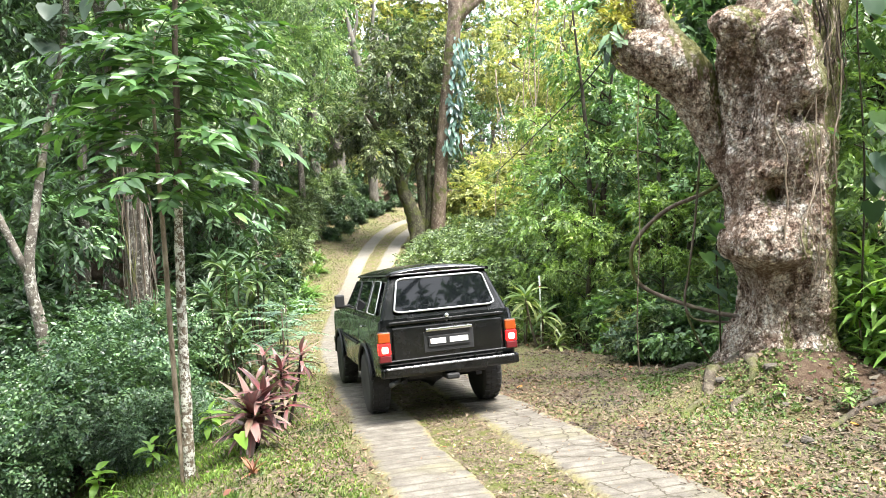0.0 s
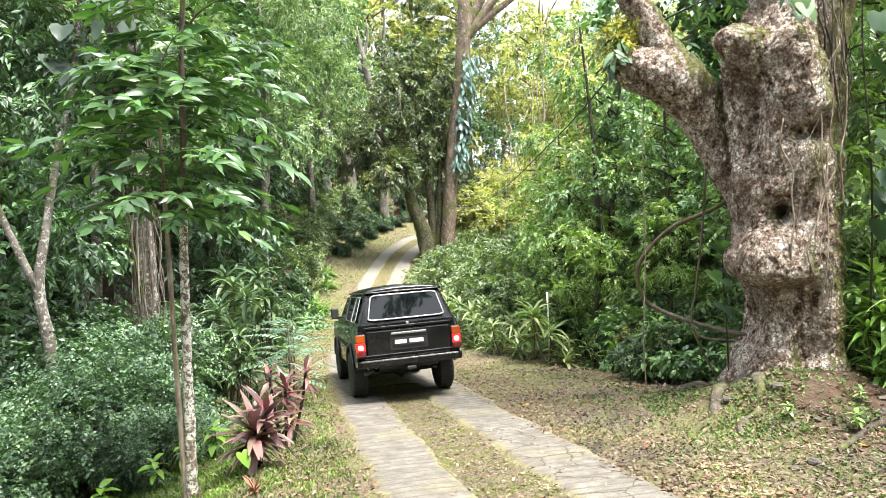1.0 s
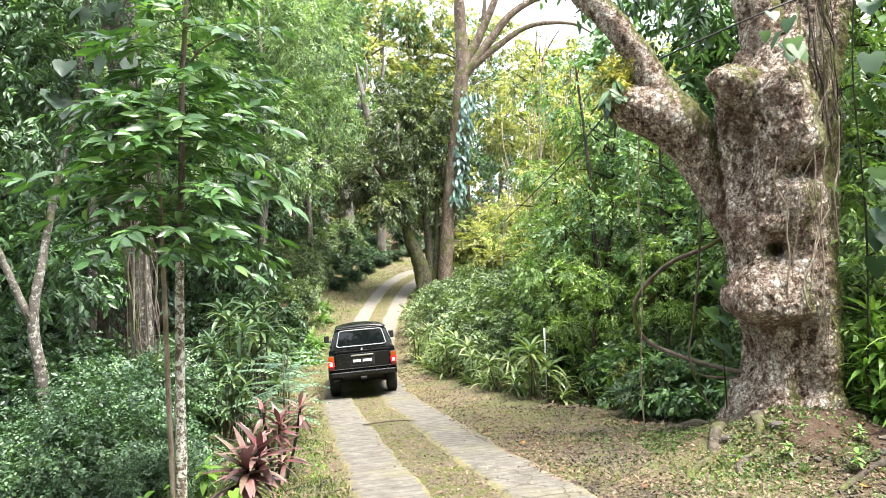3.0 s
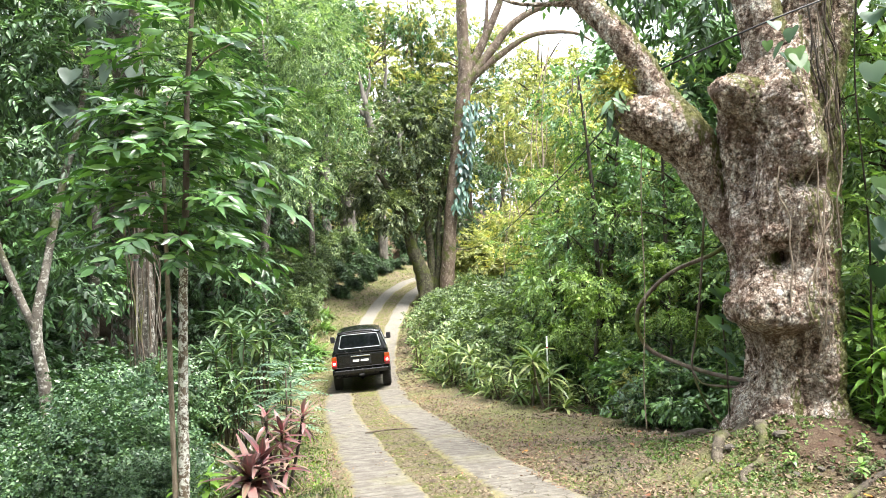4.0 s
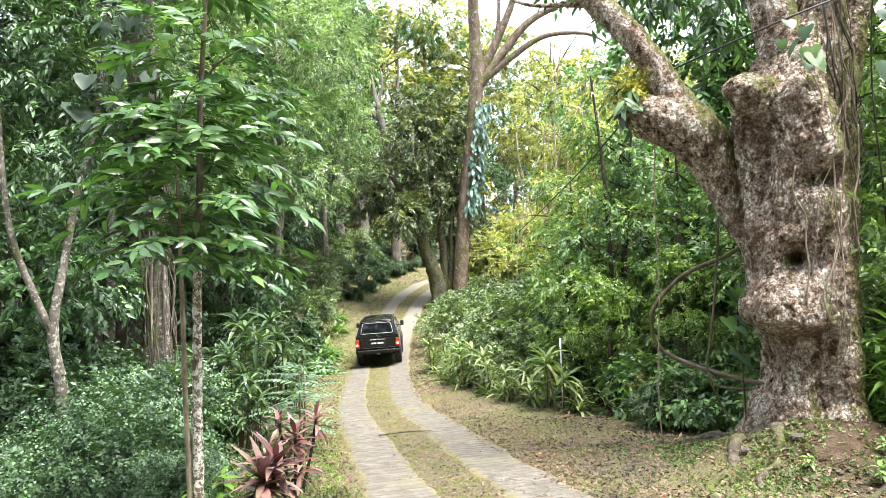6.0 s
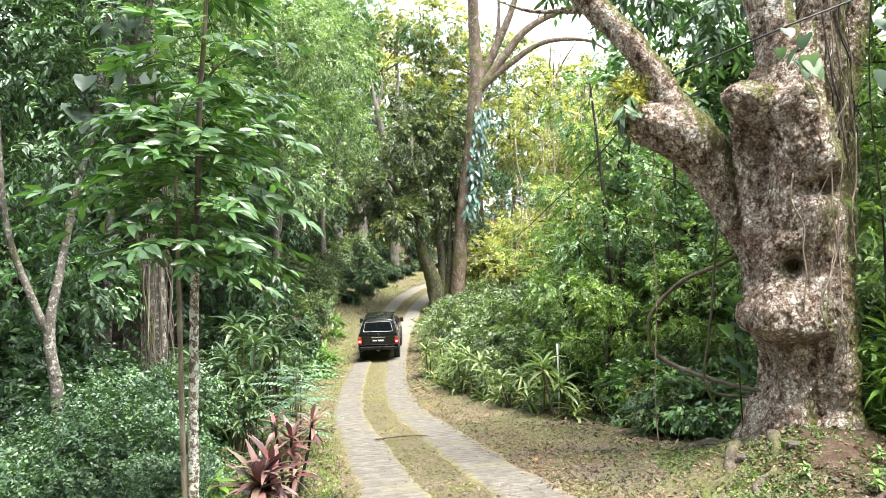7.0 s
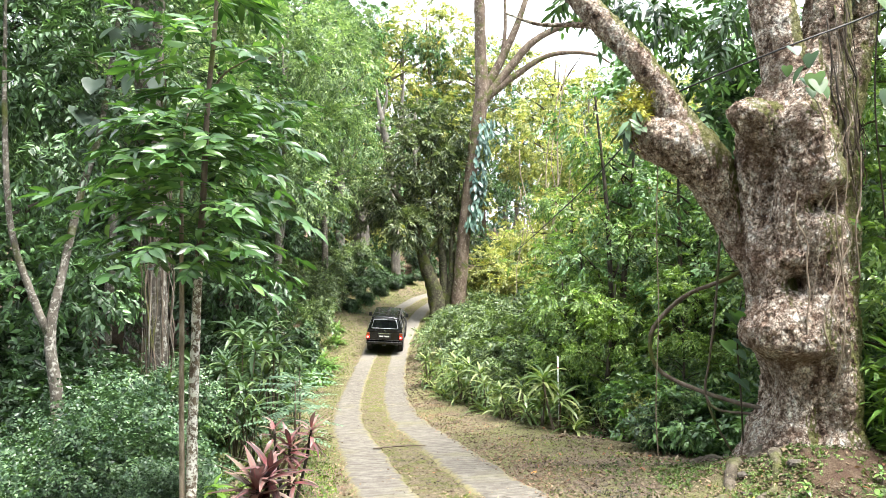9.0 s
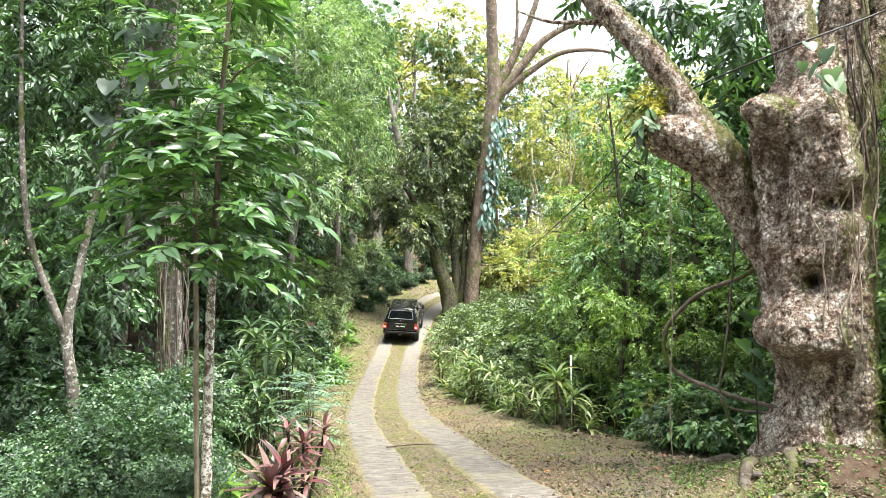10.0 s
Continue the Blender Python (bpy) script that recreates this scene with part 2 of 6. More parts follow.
MID_Y, MID_X = soft_curve([(-20, 5.5), (-4, 3.2), (0, 2.05), (5, 0.72), (9.08, -0.26), (12, -0.92), (15.2, -1.63), (16.8, -1.97), (20, -2.5), (23.2, -2.9),
                           (26.4, -3.22), (31.7, -3.58), (34.2, -3.66), (36, -3.66), (38.5, -3.55), (41, -3.35), (43, -3.1), (46, -2.2), (48, -0.6), (50, 2.2), (52, 6.0), (60, 22)])
LIE_Y, LIE_Z = soft_curve([(-1500, 2.5), (-30, 2.0), (0, 0.76), (5, 0.32), (9.08, -0.09), (12, -0.33), (15.2, -0.62), (17, -0.8), (20, -1.0), (23.2, -1.08), (26.4, -1.04), (29, -0.98),
                           (32, -0.85), (34.2, -0.5), (36, -0.13), (38, 0.25), (40, 0.65), (43, 1.27), (46, 1.95), (50, 2.8), (60, 4.4), (80, 7), (120, 12), (300, 24), (1500, 30)])
TILT_Y, TILT_B = soft_curve([(-30, 0.03), (9, 0.04), (15, 0.05), (23, 0.075), (26.5, 0.08), (32, 0.02), (34, -0.02), (36, -0.05), (40, -0.04), (60, 0)])


def mid_x(y):
    return np.interp(y, MID_Y, MID_X)


def sstep(a, b, v):
    u = np.clip((v - a) / (b - a), 0, 1)
    return u * u * (3 - 2 * u)


def aside(x, y):
    """Metres to the right of the road's middle, square to it."""
    slope = np.interp(y + 0.25, MID_Y, MID_X) - np.interp(y - 0.25, MID_Y, MID_X)
    return (x - mid_x(y)) / np.sqrt(1 + (slope / 0.5) ** 2)


def land(x, y):
    """Height of the ground, without its small bumps."""
    x, y = np.asarray(x, float), np.asarray(y, float)
    s = aside(x, y)
    z = np.interp(y, LIE_Y, LIE_Z) + np.interp(y, TILT_Y, TILT_B) * np.clip(s, -2.2, 3.0)
    near = 1 - sstep(14, 22, y)
    z = z - near * 0.4 * np.clip(-s - 2.3, 0, 4.0) - near * 0.05 * np.clip(-s - 5.5, 0, 20)
    z = z + (1 - near) * 0.16 * np.clip(-s - 2.0, 0, 12) * sstep(24, 32, y)
    z = z + 0.62 * np.exp(-((x - 4.45) ** 2 + (y - 8.65) ** 2) / 1.7) + 0.2 * np.exp(-((x - 3.75) ** 2 + (y - 7.75) ** 2) / 0.35)
    z = z - 0.5 * sstep(3.6, 7.5, s) * sstep(10, 13, y) * (1 - sstep(30, 45, y))
    return z


def bumps(x, y):
    s = abs(float(aside(x, y)))
    calm = 0.25 + 0.75 * float(sstep(1.2, 2.4, s))
    lumpy = math.exp(-((x - 3.9) ** 2 + (y - 7.6) ** 2) / 1.3)
    calm += 1.1 * lumpy
    return 0.05 * lumpy * noise.noise(Vector((x * 6, y * 6, 2))) + calm * (0.07 * noise.noise(Vector((x * 0.9, y * 0.9, 0))) + 0.035 * noise.noise(Vector((x * 2.7, y * 2.7, 5)))) - 0.025 * (1 - float(sstep(1.15, 1.5, s)))


def ground_z(x, y):
    return float(land(x, y)) + bumps(x, y)


def axis(fine_a, fine_b, step, far):
    a = list(np.arange(fine_a, fine_b, step))
    d, lo, hi = step, fine_a, a[-1]
    while hi < far:
        d *= 1.22
        hi += d
        lo -= d
        a = [lo] + a + [hi]
    return np.array(a)


GX, GY = axis(-8.0, 8.0, 0.16, 1200), axis(2.5, 50.0, 0.16, 1200)


def build_ground(mat):
    X, Y = np.meshgrid(GX, GY)
    Z = land(X, Y)
    near = (abs(X) < 25) & (Y > -10) & (Y < 80)
    for i, j in zip(*np.nonzero(near)):
        Z[i, j] += bumps(X[i, j], Y[i, j])
    nx, ny = len(GX), len(GY)
    idx = np.arange(nx * ny).reshape(ny, nx)
    a, b, c, d = idx[:-1, :-1].ravel(), idx[:-1, 1:].ravel(), idx[1:, 1:].ravel(), idx[1:, :-1].ravel()
    tris = np.concatenate([np.stack([a, b, c], 1), np.stack([a, c, d], 1)])
    me = mesh_of("ground", np.stack([X, Y, Z], -1).reshape(-1, 3), tris, mat)
    at = me.attributes.new("aside", "FLOAT", "POINT")
    at.data.foreach_set("value", aside(X, Y).ravel().astype(np.float32))
    worn = np.exp(-((X - 4.3) ** 2 + (Y - 7.9) ** 2) / 1.3) + 0.7 * np.exp(-((X - 4.6) ** 2 + (Y - 6.6) ** 2) / 1.2)
    me.attributes.new("bare", "FLOAT", "POINT").data.foreach_set("value", np.clip(worn, 0, 1).ravel().astype(np.float32))
    return tagged(new("ground", me), "forest floor of soil, moss, grass and fallen leaves", "ground", kind="structure")


def ground_material():
    m, n, l, b = material("forest_floor", 0.95, 0, 0.2)
    at = n.new("ShaderNodeAttribute")
    at.attribute_name = "aside"
    ab = n.new("ShaderNodeMath")
    ab.operation = "ABSOLUTE"
    l.new(at.outputs["Fac"], ab.inputs[0])
    big, mid, fine = noise_node(n, l, 0.7, 4), noise_node(n, l, 4.5, 6, 0.7), noise_node(n, l, 34, 5, 0.75)
    litter = ramp(n, [(0.3, (0.04, 0.028, 0.02)), (0.5, (0.135, 0.102, 0.072)), (0.7, (0.25, 0.20, 0.15))])
    l.new(fine.outputs[0], litter.inputs[0])
    moss = ramp(n, [(0.3, (0.05, 0.072, 0.016)), (0.7, (0.19, 0.23, 0.06))])
    l.new(fine.outputs[0], moss.inputs[0])
    soil = ramp(n, [(0.3, (0.035, 0.022, 0.014)), (0.7, (0.14, 0.085, 0.05))])
    l.new(fine.outputs[0], soil.inputs[0])
    m1 = ramp(n, [(0.47, (0, 0, 0)), (0.58, (1, 1, 1))])
    l.new(mid.outputs[0], m1.inputs[0])
    m2 = ramp(n, [(0.42, (0, 0, 0)), (0.56, (1, 1, 1))])
    l.new(big.outputs[0], m2.inputs[0])
    both = mix(n, l, 1.0, m1.outputs[0], m2.outputs[0], "LIGHTEN")
    col = mix(n, l, mix(n, l, 0.5, (0, 0, 0), both), litter.outputs[0], moss.outputs[0])
    wild = n.new("ShaderNodeMapRange")
    wild.inputs[1].default_value, wild.inputs[2].default_value = 3.3, 5.0
    l.new(ab.outputs[0], wild.inputs[0])
    col = mix(n, l, wild.outputs[0], col, mix(n, l, mid.outputs[0], soil.outputs[0], litter.outputs[0]))
    mids = n.new("ShaderNodeMapRange")
    mids.inputs[1].default_value, mids.inputs[2].default_value = 0.42, 0.28
    l.new(ab.outputs[0], mids.inputs[0])
    col = mix(n, l, mids.outputs[0], col, mix(n, l, m1.outputs[0], mix(n, l, 0.12, litter.outputs[0], moss.outputs[0]), mix(n, l, fine.outputs[0], (0.045, 0.055, 0.016), (0.15, 0.155, 0.045))))
    bare = n.new("ShaderNodeAttribute")
    bare.attribute_name = "bare"
    col = mix(n, l, mix(n, l, 1.0, bare.outputs["Color"], mix(n, l, 0.5, (1, 1, 1), m1.outputs[0]), "MULTIPLY"), col, mix(n, l, mid.outputs[0], (0.022, 0.013, 0.009), (0.10, 0.06, 0.042)))
    l.new(col, b.inputs["Base Color"])
    bump(n, l, b, fine.outputs[0], 1.0, 0.04)
    return m


def concrete_material():
    m, n, l, b = material("worn_concrete", 0.9, 0, 0.25)
    big, mid, fine = noise_node(n, l, 0.8, 4), noise_node(n, l, 5, 6, 0.7), noise_node(n, l, 60, 4, 0.7)
    r = ramp(n, [(0.25, (0.065, 0.058, 0.049)), (0.5, (0.125, 0.114, 0.098)), (0.75, (0.20, 0.187, 0.165))])
    l.new(mid.outputs[0], r.inputs[0])
    r2 = ramp(n, [(0.3, (0.72, 0.72, 0.72)), (0.7, (1.15, 1.13, 1.1))])
    l.new(fine.outputs[0], r2.inputs[0])
    col = mix(n, l, 1.0, r.outputs[0], r2.outputs[0], "MULTIPLY")
    st = ramp(n, [(0.55, (0, 0, 0)), (0.75, (1, 1, 1))])
    l.new(big.outputs[0], st.inputs[0])
    col = mix(n, l, mix(n, l, 0.45, (0, 0, 0), st.outputs[0]), col, (0.16, 0.15, 0.06))
    # cracks between the broken pieces
    tc = n.new("ShaderNodeTexCoord")
    warp = n.new("ShaderNodeVectorMath")
    warp.operation = "MULTIPLY_ADD"
    warp.inputs[1].default_value = (0.22, 0.22, 0.22)
    l.new(mid.outputs["Color"], warp.inputs[0])
    l.new(tc.outputs["Object"], warp.inputs[2])
    v = n.new("ShaderNodeTexVoronoi")
    v.feature = "DISTANCE_TO_EDGE"
    v.inputs["Scale"].default_value = 2.1
    l.new(warp.outputs[0], v.inputs[0])
    at = n.new("ShaderNodeAttribute")
    at.attribute_name = "broken"
    cr = ramp(n, [(0.007, (1, 1, 1)), (0.026, (0, 0, 0))])
    l.new(v.outputs[0], cr.inputs[0])
    crack = mix(n, l, 1.0, cr.outputs[0], at.outputs["Color"], "MULTIPLY")
    # concrete turns paler from 27 to 37 m along the road
    pale = n.new("ShaderNodeAttribute")
    pale.attribute_name = "far_pale"
    col = mix(n, l, mix(n, l, 1.0, pale.outputs["Color"], mix(n, l, 0.5, (1, 1, 1), mid.outputs[0]), "MULTIPLY"), col, (0.20, 0.187, 0.162))
    col = mix(n, l, crack, col, (0.045, 0.038, 0.026))
    gr = n.new("ShaderNodeAttribute")
    gr.attribute_name = "scored"
    gm = ramp(n, [(0.38, (0, 0, 0)), (0.55, (1, 1, 1))])
    l.new(mid.outputs[0], gm.inputs[0])
    col = mix(n, l, mix(n, l, 1.0, gr.outputs["Color"], mix(n, l, 0.6, (1, 1, 1), gm.outputs[0]), "MULTIPLY"), col, (0.06, 0.052, 0.036))
    ed = n.new("ShaderNodeAttribute")
    ed.attribute_name = "rim"
    er = ramp(n, [(0.35, (0, 0, 0)), (0.75, (1, 1, 1))])
    rm = n.new("ShaderNodeMath")
    rm.operation = "MULTIPLY_ADD"
    rm.inputs[1].default_value, rm.inputs[2].default_value = 1.4, -0.7
    l.new(mid.outputs[0], rm.inputs[0])
    ad = n.new("ShaderNodeMath")
    l.new(ed.outputs["Fac"], ad.inputs[0])
    l.new(rm.outputs[0], ad.inputs[1])
    l.new(ad.outputs[0], er.inputs[0])
    col = mix(n, l, er.outputs[0], col, mix(n, l, fine.outputs[0], (0.07, 0.065, 0.02), (0.24, 0.21, 0.11)))
    l.new(col, b.inputs["Base Color"])
    h = mix(n, l, crack, fine.outputs[0], (-1.0, -1.0, -1.0))
    bump(n, l, b, h, 0.6, 0.015)
    return m


def track(name, s0, s1, mat, seed, label):
    """One wheel track: a strip of concrete scored across every 17 cm, with ragged edges."""
    pitch, y = 0.17, -18.0
    ys, dz = [], []
    rng = np.random.default_rng(seed)
    while y < 53:
        w = 0.02
        deep = 0.014 * rng.uniform(0.3, 1.0) * (1.0 if y < 24 else 0.4)
        ys += [y, y + w, y + 2 * w, y + pitch * 0.55]
        dz += [0, -deep, 0, 0.002]
        y += pitch * rng.uniform(0.8, 1.25) * (4.0 if y < 1.0 else 1.0)
    ys, dz = np.array(ys), np.array(dz)
    n, cross = len(ys), 11
    V, br, sc, rim = np.zeros((n, cross, 3)), np.zeros((n, cross)), np.zeros((n, cross)), np.zeros((n, cross))
    for i, yy in enumerate(ys):
        e0 = s0 + 0.10 * noise.noise(Vector((yy * 0.8, seed, 0))) + 0.04 * noise.noise(Vector((yy * 3.7, seed, 3)))
        e1 = s1 + 0.10 * noise.noise(Vector((yy * 0.8, seed, 9))) + 0.04 * noise.noise(Vector((yy * 3.7, seed, 6)))
        sl = (np.interp(yy + 0.25, MID_Y, MID_X) - np.interp(yy - 0.25, MID_Y, MID_X)) / 0.5
        c = 1 / math.sqrt(1 + sl * sl)
        for j in range(cross):
            u = j / (cross - 1)
            s = e0 + (e1 - e0) * u
            x, yk = mid_x(yy) + s * c, yy - s * sl * c
            edge = -0.07 if j in (0, cross - 1) else 0.0
            V[i, j] = x, yk, float(land(x, yk)) + dz[i] + edge + 0.008 + 0.012 * noise.noise(Vector((x * 1.5, yk * 1.5, 2)))
            sc[i, j], rim[i, j] = (dz[i] < -0.003) * (1.0 if yy < 24 else 0.5) * (1.0 if s0 > 0 or yy < 9.0 else 0.3), abs(2 * u - 1) ** 3
            br[i, j] = 1.0 if (s0 > 0 and yk < 8.3 + noise.noise(Vector((x, yk, 4)))) else 0.25 * (noise.noise(Vector((x * 0.4, yk * 0.4, 8))) > 0.05)
    idx = np.arange(n * cross).reshape(n, cross)
    a, b, c, d = idx[:-1, :-1].ravel(), idx[:-1, 1:].ravel(), idx[1:, 1:].ravel(), idx[1:, :-1].ravel()
    me = mesh_of(name, V.reshape(-1, 3), np.concatenate([np.stack([a, b, c], 1), np.stack([a, c, d], 1)]), mat)
    for key, val in (("broken", br), ("scored", sc), ("rim", rim), ("far_pale", sstep(27, 37, V[:, :, 1]))):
        me.attributes.new(key, "FLOAT", "POINT").data.foreach_set("value", val.ravel().astype(np.float32))
    return tagged(new(name, me), label, "road", kind="structure")


build_ground(ground_material())
CONCRETE = concrete_material()
track("road_track_left", -1.16, -0.30, CONCRETE, 11, "worn pale concrete wheel track scored across")
track("road_track_right", 0.30, 1.22, CONCRETE, 23, "cracked pale concrete wheel track scored across")


# ---------------------------------------------------------------- the car
def plain(name, color, rough=0.5, metal=0.0, spec=0.5, glow=0.0, coat=0.0, dirt=0.15):
    m, n, l, b = material(name, rough, metal, spec)
    nz = noise_node(n, l, 7, 5, 0.7)
    dark = tuple(c * (1 - dirt) for c in color)
    light = tuple(min(1, c * (1 + dirt)) for c in color)
    l.new(mix(n, l, nz.outputs[0], dark, light), b.inputs["Base Color"])
    b.inputs["Coat Weight"].default_value = coat
    b.inputs["Coat Roughness"].default_value = 0.08
    if glow:
        b.inputs["Emission Color"].default_value = (*color, 1)
        b.inputs["Emission Strength"].default_value = glow
    return m


def dusty_paint():
    m, n, l, b = material("black_paint", 0.22, 0, 0.38)
    b.inputs["Coat Weight"].default_value, b.inputs["Coat Roughness"].default_value = 0.25, 0.06
    dust = noise_node(n, l, 5, 6, 0.7)
    r = ramp(n, [(0.45, (0.003, 0.0035, 0.004)), (0.85, (0.010, 0.0095, 0.009))])
    l.new(dust.outputs[0], r.inputs[0])
    l.new(r.outputs[0], b.inputs["Base Color"])
    rr = ramp(n, [(0.4, (0.16, 0.16, 0.16)), (0.8, (0.42, 0.42, 0.42))])
    l.new(dust.outputs[0], rr.inputs[0])
    l.new(rr.outputs[0], b.inputs["Roughness"])
    return m


PAINT = dusty_paint()
GLASS = plain("tinted_glass", (0.004, 0.005, 0.006), 0.03, 0, 0.32, dirt=0.0)
CHROME = plain("chrome", (0.75, 0.76, 0.77), 0.18, 1.0, dirt=0.08)
TRIM = plain("pale_gasket_trim", (0.42, 0.43, 0.44), 0.35, 0.5)
DULL = plain("dull_dark_trim", (0.10, 0.10, 0.105), 0.35, 0.6)
RUBBER = plain("tyre_rubber", (0.03, 0.029, 0.028), 0.85, dirt=0.4)
STEEL = plain("grey_steel", (0.12, 0.12, 0.12), 0.5, 0.8)
BLACK = plain("black_plastic", (0.012, 0.012, 0.013), 0.6, dirt=0.3)
AMBER = plain("amber_lens", (0.30, 0.055, 0.006), 0.25, coat=0.5)
BRAKE = plain("lit_brake_lens", (1.0, 0.012, 0.012), 0.2, glow=0.55, dirt=0.0)
BULB = plain("lit_bulb", (1.0, 0.22, 0.16), 0.2, glow=1.6, dirt=0.0)
LAMPWHITE = plain("reversing_lens", (0.45, 0.06, 0.06), 0.2, coat=0.5)
LOWRED = plain("dark_red_lens", (0.10, 0.008, 0.012), 0.25, coat=0.4)
WHITE = plain("plate_white", (0.8, 0.8, 0.78), 0.5)


def box(bm, x0, x1, y0, y1, z0, z1, bev=0.0, seg=2):
    r = bmesh.ops.create_cube(bm, size=1.0, matrix=Matrix.Translation(((x0 + x1) / 2, (y0 + y1) / 2, (z0 + z1) / 2)) @ Matrix.Diagonal((abs(x1 - x0), abs(y1 - y0), abs(z1 - z0), 1)))
    if bev:
        es = {e for v in r["verts"] for e in v.link_edges}
        bmesh.ops.bevel(bm, geom=list(es), offset=bev, segments=seg, affect="EDGES", profile=0.5)
    return bm


def disc_lathe(profile, sides=32):
    """A solid turned round the x axis from (radius, x) points."""
    bm = bmesh.new()
    rings = []
    for r, x in profile:
        rings.append([bm.verts.new((x, r * math.cos(2 * math.pi * k / sides), r * math.sin(2 * math.pi * k / sides))) for k in range(sides)])
    for a, b in zip(rings, rings[1:]):
        for k in range(sides):
            bm.faces.new((a[k], a[(k + 1) % sides], b[(k + 1) % sides], b[k]))
    bm.faces.new(rings[0][::-1])
    bm.faces.new(rings[-1])
    for f in bm.faces:
        f.smooth = True
    bmesh.ops.recalc_face_normals(bm, faces=bm.faces[:])
    return bm


def rounded(c00, c10, c11, c01, r=0.18, seg=5):
    """Points of a rounded four-sided outline on a bilinear patch."""
    A, B, C, D = (np.array(c, float) for c in (c00, c10, c11, c01))
    pts = []
    for (cu, cv, a0) in ((r, r, 180), (1 - r, r, 270), (1 - r, 1 - r, 0), (r, 1 - r, 90)):
        for k in range(seg + 1):
            a = radians(a0 + 90 * k / seg)
            u, v = cu + r * math.cos(a), cv + r * math.sin(a)
            pts.append(A * (1 - u) * (1 - v) + B * u * (1 - v) + C * u * v + D * (1 - u) * v)
    return pts


def plate(pts, normal, thick):
    bm = bmesh.new()
    n = Vector(normal).normalized() * thick
    top = [bm.verts.new(Vector(p) + n) for p in pts]
    bot = [bm.verts.new(Vector(p) - n) for p in pts]
    bm.faces.new(top)
    bm.faces.new(bot[::-1])
    for k in range(len(pts)):
        bm.faces.new((top[k], bot[k], bot[(k + 1) % len(pts)], top[(k + 1) % len(pts)]))
    bmesh.ops.recalc_face_normals(bm, faces=bm.faces[:])
    return bm


def loop_tube(pts, r, sides=6):
    pts = [np.array(p, float) for p in pts]
    n, V, F = len(pts), [], []
    c = sum(pts) / n
    for k in range(n):
        t = unit(pts[(k + 1) % n] - pts[k - 1])
        o = unit((pts[k] - c) - t * np.dot(pts[k] - c, t))
        b = np.cross(t, o)
        for j in range(sides):
            a = 2 * math.pi * j / sides
            V.append(pts[k] + r * (o * math.cos(a) + b * math.sin(a)))
    for k in range(n):
        for j in range(sides):
            p, q = k * sides + j, k * sides + (j + 1) % sides
            p2, q2 = (k + 1) % n * sides + j, (k + 1) % n * sides + (j + 1) % sides
            F += [(p, q, q2), (p, q2, p2)]
    return mesh_of("trim", V, F)


WHEELS = {}
TYRE_R = 0.40


